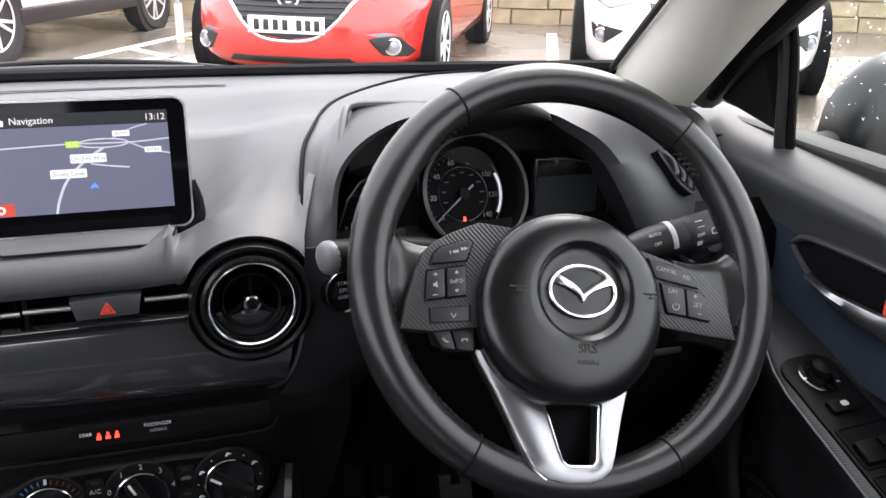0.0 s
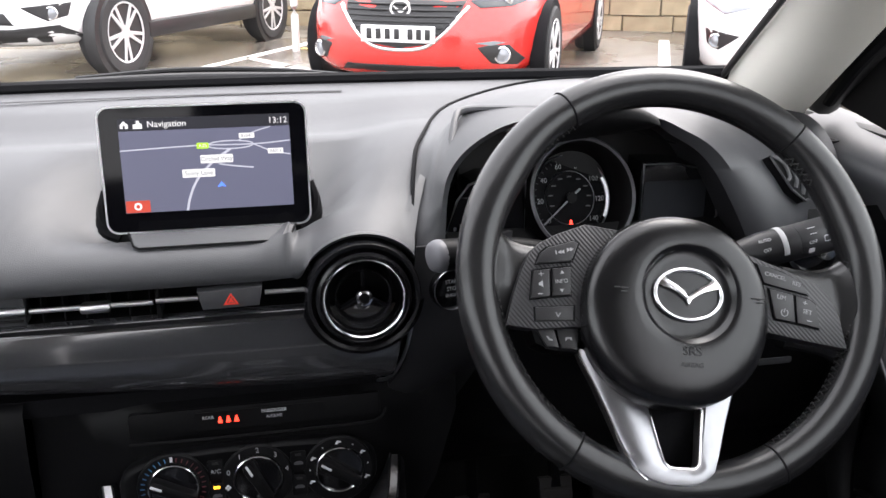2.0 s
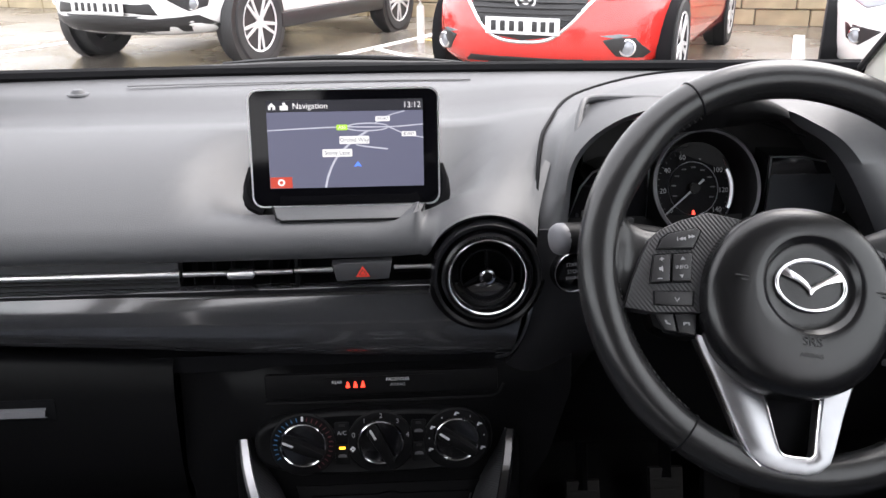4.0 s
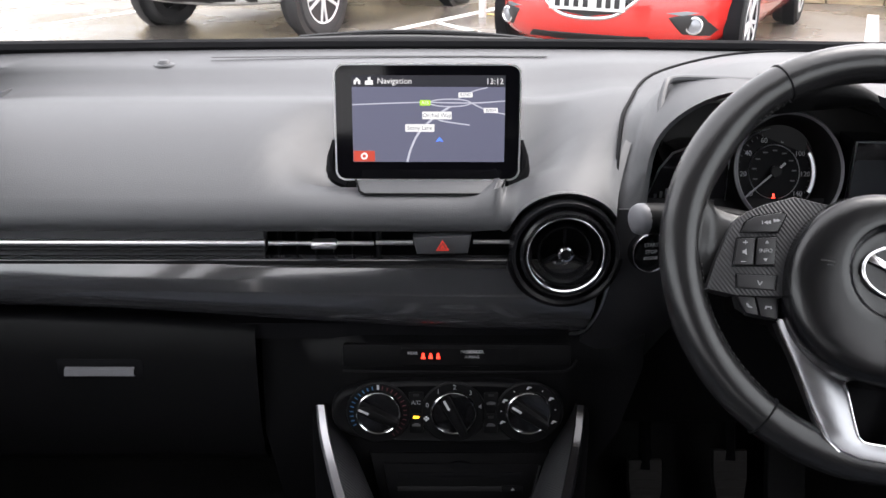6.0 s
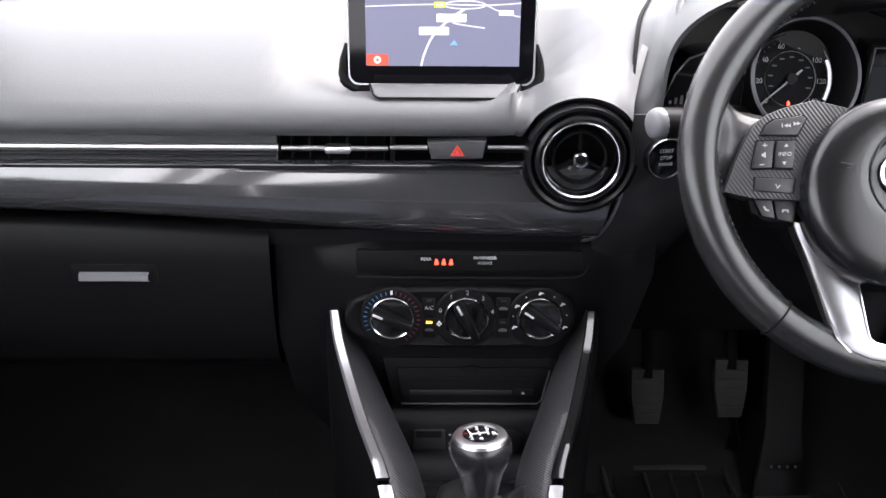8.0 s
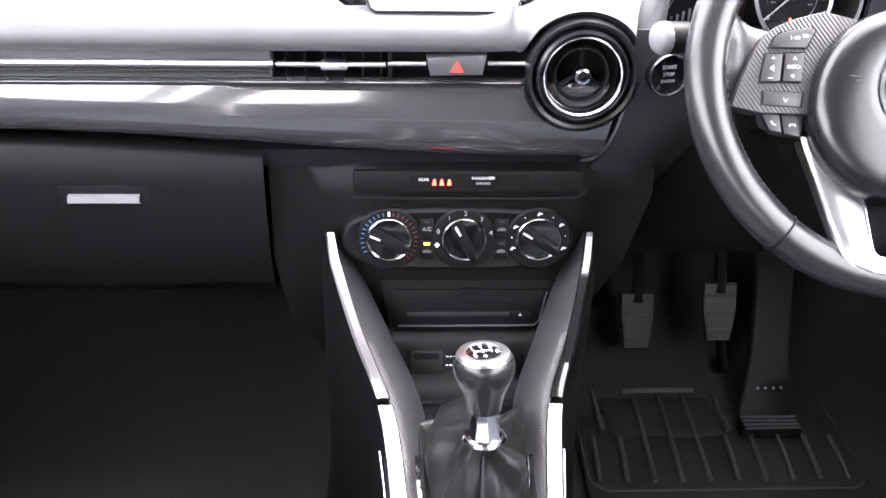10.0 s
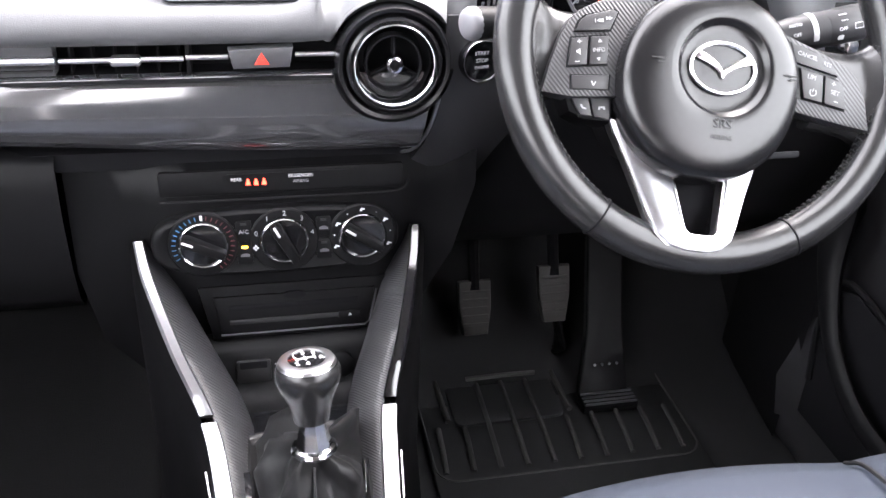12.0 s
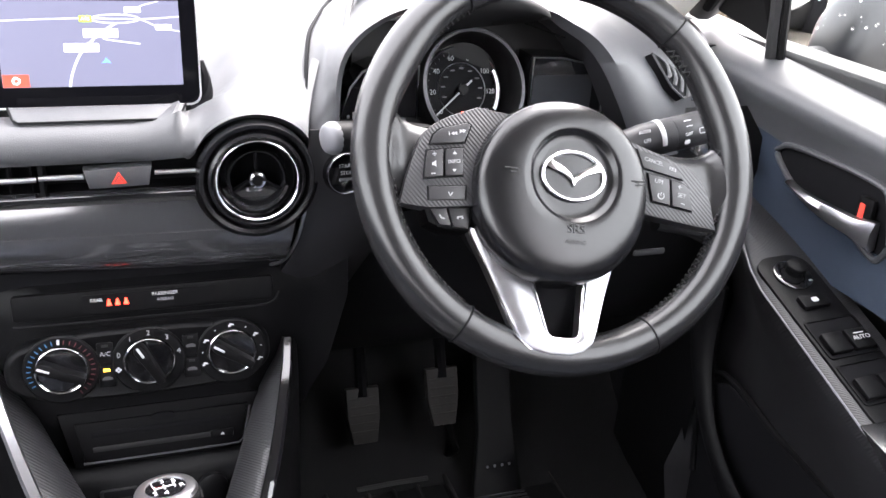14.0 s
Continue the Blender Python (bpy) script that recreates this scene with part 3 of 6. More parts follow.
A4 = spline([(0.155, 0.853, 0.80), (0.158, 0.860, 0.846), (0.168, 0.915, 0.901), (0.189, 0.983, 0.922), (0.256, 1.14, 0.926), (0.40, 1.245, 0.933), (0.56, 1.21, 0.938), (0.645, 1.13, 0.93), (0.69, 1.04, 0.91), (0.70, 0.985, 0.86), (0.70, 0.955, 0.79)], N)
part("cover", loft([A0, A1, [a.lerp(b, 0.5) + Vector((0, -0.002, 0.001)) for a, b in zip(A1, A2)], A2, A3, A4]), COVER, hood, "dark grey grained hood", angle=70)
part("seam", tube([p + Vector((-0.002, -0.002, 0.001)) for p in A4[1:38]], 0.0022, 6), VOID, hood)
part("crease", tube([(0.197, 0.885, 0.915), (0.212, 0.93, 0.949), (0.225, 0.945, 0.955), (0.262, 0.935, 0.957), (0.298, 0.92, 0.958)], 0.004, 8, n=24), COVER, hood)
tunnel = []
for p in A0:
    c = Vector((0.36, 0.0, 0.87))
    q = Vector((p.x, 0.99, p.z))
    tunnel.append([p, p.lerp(q, 0.4) + Vector((0, 0, -0.004)), Vector((c.x + (p.x - c.x) * 0.97, 0.968, c.z + (p.z - c.z) * 0.97))])
part("tunnel", loft(tunnel), PANEL, hood, "black inside of the hood", angle=60)
part("backing", box(0.225, 0.525, 0.968, 0.976, 0.78, 0.925), DULL, hood)
# black visor that juts over the speedometer
vis = []
for u in np.linspace(0, 1, 24):
    x = 0.306 + 0.107 * u
    zt = 0.9735 - 0.020 * ((x - 0.338) / 0.075) ** 2
    zb = 0.930 + 0.010 * u
    vis.append([Vector((x - dx * u, y, z)) for y, z, dx in ((0.950, zt - 0.010, 0), (0.905, zt - 0.001, 0), (0.890, zt - 0.003, 0), (0.884, zt - 0.009, 0), (0.884, zt * 0.4 + zb * 0.6, 0.004), (0.892, zb, 0.008), (0.950, zb - 0.012, 0.012))])
part("visor", loft(vis, close_v=True, caps=True), HARD, hood, "black visor over the dial", angle=50)
MG = face_on(0.3475, 0.953, 0.853, 21) @ pose(0, 0, 0, 0, 8)
dial = part("speedometer", lathe([(0.0485, -0.003), (0, -0.003)], MG, 56), VOID, hood, "round black speedometer dial")
part("shroud", lathe([(0.0495, -0.004), (0.052, 0.012), (0.058, 0.030), (0.0605, 0.032), (0.063, 0.030), (0.063, -0.006)], MG, 64), HARD, dial, "black conical dial shroud")
part("shroud_rim", lathe([(0.0585, 0.0305), (0.0605, 0.0328), (0.0628, 0.0305)], MG, 64), GREYCAP, dial, "grey rim")
part("dial_ring", lathe([(0.0482, -0.001), (0.0475, 0.0012), (0.0466, -0.0005)], MG, 56), SATIN, dial, "thin silver ring")
part("chrome_arc", lathe([(0.0466, 0.0), (0.046, 0.001), (0.043, 0.0005), (0.0425, -0.001)], MG, 20, radians(-30), radians(28)), SATIN, dial, "bright silver arc")
part("inner_ring", lathe([(0.030, -0.0026), (0.0297, -0.0014), (0.0292, -0.0026)], MG, 48), GREYINK, dial)
for i in range(29):
    a = radians(222 - i * 9.4)
    L = 0.0045 if i % 4 == 0 else 0.0025
    part("tick", box(0.0435 - L, 0.0435, -0.0003, 0.0003, -0.0026, -0.0018, 0, MG @ pose(0, 0, 0, 0, 0, math.degrees(a))), FAINTINK, dial)
for i, s in enumerate(("0", "20", "40", "60", "80", "100", "120", "140")):
    a = radians(222 - i * 37.6)
    text(s, 0.0080, MG @ pose(0.0362 * math.cos(a), 0.0362 * math.sin(a), -0.0022), DIMINK, dial)
for i in range(9):
    a = radians(200 - i * 28)
    part("small_mark", box(-0.0026, 0.0026, -0.0008, 0.0008, -0.0026, -0.002, 0, MG @ pose(0.0235 * math.cos(a), 0.0235 * math.sin(a), 0)), FAINTINK, dial)
part("needle", slab([(0.045, 0.0006), (-0.015, 0.0011), (-0.015, -0.0011), (0.045, -0.0006)], 0.0, 0.0012, MG @ pose(0, 0, 0, 0, 0, 219)), DIMINK, dial, "white needle")
part("needle_cap", lathe([(0.006, -0.001), (0.006, 0.003), (0, 0.0035)], MG, 24), HARD, dial)
part("belt_lamp", slab([(-0.0032, -0.005), (0.0032, -0.005), (0.0024, 0.0), (0.0014, 0.0014), (0.002, 0.0036), (0, 0.0058), (-0.002, 0.0036), (-0.0014, 0.0014), (-0.0024, 0.0)], -0.0024, -0.0016, MG @ pose(-0.001, -0.028, 0) @ Matrix.Diagonal((0.7, 0.7, 1, 1))), REDLAMP, dial, "lit red seat-belt lamp")


def side_display(name, outline, m, label):
    d = part(name, slab(outline, -0.036, 0, m), GLOSS, hood, label)
    cx, cy = sum(p[0] for p in outline) / len(outline), sum(p[1] for p in outline) / len(outline)
    inner = [(cx + (x - cx) * 0.955, cy + (y - cy) * 0.93) for x, y in outline]
    part("frame", tube([m @ Vector((x, y, 0.0012)) for x, y in inner], 0.0011, 6, closed=True), SATIN, d, "thin grey frame")
    return d


MLL = face_on(0.245, 0.93, 0.855)
lcd_l = side_display("trip_display", [(-0.046, -0.034), (-0.032, 0.009), (-0.019, 0.027), (-0.004, 0.033), (0.045, 0.033), (0.045, -0.036)], MLL, "unlit black trip display")
for k in range(4):
    part("segment", box(-0.034 + k * 0.006, -0.031 + k * 0.006, -0.024, -0.02 + 0.003 * k, 0.0005, 0.001, 0, MLL), FAINTINK, lcd_l)
MLR = face_on(0.465, 0.93, 0.857)
lcd_r = side_display("gauge_display", [(-0.048, -0.036), (0.034, -0.037), (0.047, -0.030), (0.040, 0.019), (0.034, 0.025), (0.023, 0.030), (-0.012, 0.037), (-0.048, 0.038)], MLR, "unlit black gauge display")
part("lcd", slab(rounded(-0.044, 0.030, -0.030, 0.016, 0.004), 0, 0.0006, MLR), LCD, lcd_r, "dim grey liquid-crystal pane")
part("reset_stalk", tube([(0.405, 0.93, 0.93), (0.43, 0.91, 0.923), (0.44, 0.9, 0.921)], 0.0010, 6), HARD, hood)

# right-hand corner vent
nz = Vector((0.50, -0.68, 0.54)).normalized()
nx = (Vector((0.078, 0.030, -0.040)) - nz * Vector((0.078, 0.030, -0.040)).dot(nz)).normalized()
ny = nz.cross(nx)
MC = Matrix(((nx.x, ny.x, nz.x, 0.585), (nx.y, ny.y, nz.y, 0.912), (nx.z, ny.z, nz.z, 0.8775), (0, 0, 0, 1)))
tri = [(-0.046, 0.006), (0.046, 0.010), (0.05, -0.008), (0.012, -0.030), (-0.012, -0.024)]
cv = part("corner_vent", slab(tri[::-1], -0.006, 0.004, MC), VOID, hood, "small triangular side air vent")
for i in range(6):
    x = -0.026 + i * 0.0135
    part("slat", tube([MC @ Vector((x - 0.006, 0.007, 0.004)), MC @ Vector((x + 0.003, 0.0, 0.0075)), MC @ Vector((x + 0.007, -0.012, 0.0075)), MC @ Vector((x + 0.006, max(-0.026, -0.016 - 0.004 * i), 0.005))], 0.0024, 6, n=10, flat=0.6), COVER, cv)
part("vent_edge", tube([MC @ Vector((x, y, 0.004)) for x, y in tri], 0.0014, 6, closed=True), COVER, cv)

# ---- infotainment display ----
display = thing("infotainment_display", (-0.032, 0.93, 0.86), "black tablet-style navigation display with a silver rim, showing a road map", "display")
MD = face_on(-0.032, 0.913, 0.9165, 8)
part("casing", slab(rounded(-0.0955, 0.0955, -0.0595, 0.0595, 0.011), -0.022, -0.002, MD), HARD, display)
part("bezel", ring_plate(rounded(-0.0955, 0.0955, -0.0595, 0.0595, 0.011), rounded(-0.0938, 0.0938, -0.0579, 0.0579, 0.0098), -0.005, 0.0008, MD), STRIP, display, "thin silver rim")
part("glass_front", slab(rounded(-0.0935, 0.0935, -0.0578, 0.0578, 0.0095), -0.004, 0.0, MD), SCREENGLASS, display, "glossy black glass front")
part("stand", box(-0.09, 0.09, -0.07, -0.055, -0.03, -0.006, 0.004, MD), DULL, display)
for s in (-1, 1):
    part("side_foot", tube([MD @ Vector((s * 0.094, -0.02, -0.012)), MD @ Vector((s * 0.100, -0.04, -0.01)), MD @ Vector((s * 0.099, -0.056, -0.006)), MD @ Vector((s * 0.085, -0.064, -0.004))], 0.006, 8, n=12), VOID, display)
part("map_screen", slab([(-0.077, -0.040), (0.079, -0.040), (0.079, 0.0365), (-0.077, 0.0365)], 0, 0.0004, MD), MAPBG, display, "lit slate-blue road map")
part("header_bar", slab([(-0.077, 0.0368), (0.079, 0.0368), (0.079, 0.048), (-0.077, 0.048)], 0, 0.0004, MD), MAPBAR, display)


MM = MD @ pose(0.001, 0.004, 0)


def on_map(points, width, mat, name="road"):
    part(name, tube([MM @ Vector((x, y, 0.0006)) for x, y in points], width, 6, n=max(8, 4 * len(points)), flat=0.2, up=MM.to_3x3() @ Vector((0, 0, 1))), mat, display)


on_map([(-0.078, 0.0145), (-0.04, 0.016), (-0.003, 0.017), (0.02, 0.0165), (0.05, 0.0165), (0.078, 0.0185)], 0.0006, MAPROAD)
on_map([(0.022 + 0.021 * math.cos(a), 0.0165 + 0.0038 * math.sin(a)) for a in np.linspace(0, math.tau, 15)], 0.0006, MAPROAD)
on_map([(0.03, 0.0205), (0.045, 0.028), (0.06, 0.032)], 0.0005, MAPROAD)
on_map([(0.043, 0.0165), (0.06, 0.009), (0.078, 0.005)], 0.0006, MAPROAD)
on_map([(-0.022, -0.044), (-0.0185, -0.031), (-0.010, -0.014), (0.006, 0.002), (0.022, 0.0127)], 0.0011, MAPROAD)
on_map([(0.010, -0.001), (0.02, -0.003), (0.042, -0.006)], 0.0007, MAPROAD)
text("Navigation", 0.0082, MM @ pose(-0.0345, 0.0382, 0.0006), MAPWHITE, display)
text("13:12", 0.0082, MM @ pose(0.0672, 0.0378, 0.0006), MAPWHITE, display)
part("home_icon", slab([(-0.0035, -0.003), (-0.001, -0.003), (-0.001, 0), (0.001, 0), (0.001, -0.003), (0.0035, -0.003), (0.0035, 0.0005), (0, 0.004), (-0.0035, 0.0005)], 0.0004, 0.0008, MM @ pose(-0.0725, 0.038, 0)), MAPWHITE, display)
part("city_icon", slab([(-0.004, -0.0035), (0.004, -0.0035), (0.004, 0.001), (0.0018, 0.0015), (0.0018, 0.004), (-0.001, 0.004), (-0.001, 0.001), (-0.004, 0.0005)], 0.0004, 0.0008, MM @ pose(-0.0605, 0.038, 0)), MAPWHITE, display)


def map_sign(x, y, w, h, s, back, ink, size):
    part("map_sign", slab(rounded(x - w / 2, x + w / 2, y - h / 2, y + h / 2, 0.0008, 2), 0.0009, 0.0012, MM), back, display)
    text(s, size, MM @ pose(x, y, 0.0014), ink, display, depth=0.0001)


map_sign(0.0085, 0.0038, 0.030, 0.0078, "Orchid Way", MAPWHITE, MAPTEXT, 0.0058)
map_sign(-0.009, -0.009, 0.030, 0.0078, "Stony Lane", MAPWHITE, MAPTEXT, 0.0058)
map_sign(-0.0035, 0.0165, 0.011, 0.0056, "A35", MAPGREEN, MAPWHITE, 0.0046)
map_sign(0.0375, 0.0245, 0.0145, 0.005, "B3347", MAPWHITE, MAPTEXT, 0.0042)
map_sign(0.0635, 0.009, 0.0145, 0.005, "B3059", MAPWHITE, MAPTEXT, 0.0042)
part("position_arrow", slab([(-0.0042, -0.0018), (0, -0.0008), (0.0042, -0.0018), (0, 0.0036)], 0.0006, 0.001, MM @ pose(0.0112, -0.0215, 0)), MAPBLUE, display)
part("red_button", slab([(-0.0775, -0.0436), (-0.0555, -0.0436), (-0.0555, -0.0325), (-0.0775, -0.0325)], 0.0005, 0.0008, MM), MAPRED, display)
part("button_mark", lathe([(0.0036, 0.0009), (0.0036, 0.0012), (0.0018, 0.0012), (0.0018, 0.0009)], MM @ pose(-0.0665, -0.038, 0), 20), MAPWHITE, display)

# ---- steering wheel (built flat, then tipped onto its column) ----
WHEEL = pose(0.36, 0.7197, 0.8483, 58.45, -5.06) @ pose(0, 0, 0, 0, 0, -14)
wheel = thing("steering_wheel", (0, 0, 0), "black leather three-spoke steering wheel with silver lower spoke", "steering wheel", m=WHEEL)
R = 0.173
rows = []
for i in range(160):
    a = i * math.tau / 160
    out = Vector((math.cos(a), math.sin(a), 0))
    deg = math.degrees(a) % 360
    # thumb rests above the side spokes, slimmer leather towards the foot
    swell = max(math.exp(-((deg - c) / 13) ** 2) for c in (24, 156))
    ra, rb = 0.0174 + 0.0014 * swell, 0.0178 + 0.001 * swell
    rows.append([out * (R + ra * math.cos(t) - 0.0016 * swell) + Vector((0, 0, rb * math.sin(t))) for t in np.linspace(0, math.tau, 25)[:-1]])
rim = part("rim", loft(rows, close_u=True, close_v=True), LEATHER, wheel, "black leather-wrapped rim", angle=180)
for a in (52, 126, 240, 300):
    d = pose(0, 0, 0, 0, 0, a)
    pts = [d @ Vector((R + 0.0176 * math.cos(t), 0, 0.0180 * math.sin(t))) for t in np.linspace(0, math.tau, 25)[:-1]]
    part("rim_seam", tube(pts, 0.0009, 6, closed=True, up=(0, 0, 1)), VOID, rim)
# crossed thread along the inner side of the rim
stitch = []
for a0, a1 in ((-58, 50), (128, 238)):
    n = 48
    for k in range(n):
        a = a0 + (a1 - a0) * k / n
        for da in (1.5, -1.5):
            p = [pose(0, 0, 0, 0, 0, a + q * da) @ Vector((R - 0.0176 * math.cos(w) - 0.0003, 0, 0.018 * math.sin(w))) for q, w in ((0, 0.42), (0.5, 0.20), (1, -0.06))]
            stitch.append(tube(p, 0.0006, 5))
tagged(part("stitching", join(*stitch), THREAD, rim, "dark crossed hand stitching"), kind="stuff")
rows = []
for a in np.linspace(-60, 50, 50):
    d = pose(0, 0, 0, 0, 0, a)
    rows.append([d @ Vector((R - 0.0177 * math.cos(w) - 0.0001, 0, 0.0181 * math.sin(w))) for w in (0.15, 0.19, 0.23)])
part("rim_joint", loft(rows), VOID, rim, "dark leather joint under the stitching")


def side_spoke(s):
    # leather flare that grows out of the rim, then the switch plate and its buttons
    rows = []
    for u in np.linspace(0, 1, 14):
        x = s * (0.100 + 0.066 * u)
        top = 0.022 - 0.008 * u + 0.036 * u ** 4
        bot = -0.052 - 0.004 * u - 0.030 * u ** 5
        zc = -0.006 + 0.003 * u + 0.009 * smooth(0.68, 1.0, u)
        rows.append([Vector((x, y, z)) for y, z in ((top - 0.004, zc - 0.018), (top, zc - 0.006), (top - 0.003, zc + 0.001), (top - 0.012, zc + 0.0055), ((top + bot) / 2, zc + 0.008),
                                                    (bot + 0.012, zc + 0.0055), (bot + 0.003, zc + 0.001), (bot, zc - 0.006), (bot + 0.004, zc - 0.018))])
    return part("side_spoke", loft(rows, caps=True), LEATHER, wheel, "black leather side spoke", angle=70)


def mm(*pts):
    return [(x / 1000, y / 1000) for x, y in pts]


def wheel_button(name, parent, pts, z, h, label="", marks=()):
    cx, cy = sum(p[0] for p in pts) / len(pts), sum(p[1] for p in pts) / len(pts)
    grow = []
    for x, y in pts:
        d = math.hypot(x - cx, y - cy)
        grow.append((x + (x - cx) / d * 0.0018, y + (y - cy) / d * 0.0018))
    b = part(name, slab(pts, z - 0.002, z + h, None, 0.0009), BUTTON, parent, label)
    part("gap", slab(grow, z - 0.002, z + 0.0004), VOID, b)
    for mk in marks:
        part("mark", slab(mk, z + h - 0.0002, z + h + 0.0003), DIMINK, b)
    return b


def mark(pts, cx, cy, turn=0, k=0.001):
    c, s = math.cos(radians(turn)), math.sin(radians(turn))
    return [(cx / 1000 + k * (x * c - y * s), cy / 1000 + k * (x * s + y * c)) for x, y in pts]


TRI_R = [(-2, -1.7), (1.2, 0), (-2, 1.7)]
TRI_U = [(-1.8, -1.3), (1.8, -1.3), (0, 1.5)]
BAR = [(-2, -0.35), (2, -0.35), (2, 0.35), (-2, 0.35)]
POST = [(-0.35, -1.7), (0.35, -1.7), (0.35, 1.7), (-0.35, 1.7)]
ZP, ZB = 0.0118, 0.0115
left = side_spoke(-1)
part("switch_plate", slab(mm((-50, 34), (-84, 37), (-108, 26.5), (-122, 18), (-130, 10), (-137, -6), (-143.5, -30), (-148, -54), (-122, -55.5), (-90, -51), (-50, -48)), -0.006, ZP, None, 0.0022), CARBON, left, "carbon-weave switch plate")
wheel_button("track_button", wheel, mm((-125, -1), (-122, 8), (-116, 13.5), (-94, 21.2), (-90, 19.5), (-95.5, 3.8)), ZB, 0.0028, "black track-skip button",
             [mark(TRI_R, -104, 10.5, 190), mark(TRI_R, -106.5, 10, 190), mark(POST, -109, 9.6, 10), mark(TRI_R, -98, 13, 10), mark(TRI_R, -95.3, 13.6, 10)])
wheel_button("volume_button", wheel, mm((-127.6, -7.5), (-114, -4.6), (-112.6, -27.2), (-128.6, -30.5)), ZB, 0.0034, "black volume rocker",
             [mark(BAR, -121, -9.6, 10), mark(POST, -121, -9.6, 10), mark(BAR, -121, -26.3, 10), mark([(-1.5, -1.2), (0, -1.2), (1.8, -2.8), (1.8, 2.8), (0, 1.2), (-1.5, 1.2)], -121, -18, 10)])
info = wheel_button("info_button", wheel, mm((-111.4, -4.2), (-96, -1.2), (-95, -24.6), (-110.4, -27.2)), ZB, 0.0034, "black info rocker", [mark(TRI_U, -103.5, -6.6, 10), mark(TRI_U, -103, -22, 190)])
text("INFO", 0.0048, pose(-0.1035, -0.0143, ZB + 0.0036, 0, 0, 10), DIMINK, info)
wheel_button("voice_button", wheel, mm((-124, -37.4), (-92, -33.4), (-92, -45.5), (-123, -48.6)), ZB, 0.0012, "black voice button", [mark(POST, -106, -41.5, 30), mark(BAR, -104, -42, 60)])
part("phone_pod", slab(mm((-128, -48), (-121, -66), (-108, -71), (-84, -71), (-80, -46)), -0.026, 0.004, None, 0.003), HARD, wheel, "black button pod")
wheel_button("call_button", wheel, mm((-121, -54.5), (-106.4, -53), (-101.5, -68), (-112, -68)), 0.0042, 0.003, "black call button", [mark([(-2.6, 1.6), (-1.2, 2), (0.2, -0.4), (2.6, -1.2), (2.4, -2.4), (-0.8, -1.6)], -110, -61, 8)])
wheel_button("hang_up_button", wheel, mm((-104.6, -53), (-86, -51), (-86, -69), (-99.6, -68.5)), 0.0042, 0.003, "black hang-up button", [mark([(-3, -1.6), (-1.6, -1.6), (-1.2, -0.3), (1.2, -0.3), (1.6, -1.6), (3, -1.6), (2.6, 1), (-2.6, 1)], -94, -60, 8)])
right = side_spoke(1)
part("switch_plate", slab(mm((40, 30), (58, 24.5), (95, 13), (122, 3.5), (133, -6), (142, -24), (148, -51), (120, -48.5), (75, -42.5), (40, -38)), -0.006, ZP, None, 0.0022), CARBON, right, "carbon-weave switch plate")
can = wheel_button("cancel_button", wheel, mm((66, 16.5), (90, 10), (104, 4.4), (110.5, -3), (112, -7.6), (72.5, -0.6)), ZB, 0.0028, "black cruise cancel button")
text("CANCEL", 0.0050, pose(0.0825, 0.0062, ZB + 0.0030, 0, 0, -11), DIMINK, can)
text("RES", 0.0050, pose(0.1015, 0.0010, ZB + 0.0030, 0, 0, -11), DIMINK, can)
lim = wheel_button("limiter_button", wheel, mm((77, -5), (98.4, -8.6), (99.6, -32.2), (82, -30)), ZB, 0.0034, "black limiter button")
text("LIM", 0.0056, pose(0.0875, -0.0118, ZB + 0.0036, 0, 0, -10), DIMINK, lim)
part("mark", lathe([(0.0034, 0.0034), (0.0034, 0.0038), (0.0026, 0.0038), (0.0026, 0.0034)], pose(0.0900, -0.0245, ZB), 18, radians(130), radians(410)), DIMINK, lim)
part("mark", slab(mark(POST, 90, -22.6, -20), ZB + 0.0032, ZB + 0.0037), DIMINK, lim)
stb = wheel_button("set_button", wheel, mm((100.4, -9), (114, -12), (118.5, -15.5), (121.8, -35.6), (101.6, -32.4)), ZB, 0.0034, "black set rocker",
                   [mark(BAR, 108.5, -14.8, -10), mark(POST, 108.5, -14.8, -10), mark(BAR, 112, -30, -10)])
text("SET", 0.0054, pose(0.1105, -0.0225, ZB + 0.0036, 0, 0, -10), DIMINK, stb)

# airbag cover: a round cushion with a dish for the emblem
rows = []
for f, z, sh in ((0.99, -0.030, 0), (1.01, -0.004, 0), (1.0, 0.012, 0), (0.985, 0.0215, 0), (0.955, 0.0268, 0.06), (0.90, 0.0302, 0.14), (0.80, 0.0326, 0.32), (0.68, 0.0338, 0.6), (0.58, 0.0340, 0.85)):
    row = []
    for k in range(72):
        a = k * math.tau / 72
        ca, sa = math.cos(a), math.sin(a)
        rx, ry = 0.0795, 0.0805 if sa > 0 else 0.0815
        e = 2 / 2.1
        row.append(Vector((-0.007 + 0.006 * sh + rx * f * math.copysign(abs(ca) ** e, ca), -0.0315 + 0.0125 * sh + ry * f * math.copysign(abs(sa) ** e, sa), z)))
    rows.append(row)
EM = Matrix.Translation((-0.001, -0.019, 0))
for r, z in ((0.0415, 0.0338), (0.0400, 0.0326), (0.0375, 0.0300), (0.0355, 0.0286), (0.030, 0.0280), (0.015, 0.0284), (0.0001, 0.0286)):
    rows.append([EM @ Vector((r * math.cos(k * math.tau / 72), r * math.sin(k * math.tau / 72), z)) for k in range(72)])
hub = part("airbag_cover", loft(rows, close_v=True), AIRBAG, wheel, "black round airbag cover", angle=70)
part("emblem_ring", tube([EM @ Vector((x, y, 0.0300)) for x, y in oval(0, 0, 0.0283, 0.0210, 48)], 0.0019, 10, closed=True), CHROME, hub, "chrome oval emblem")
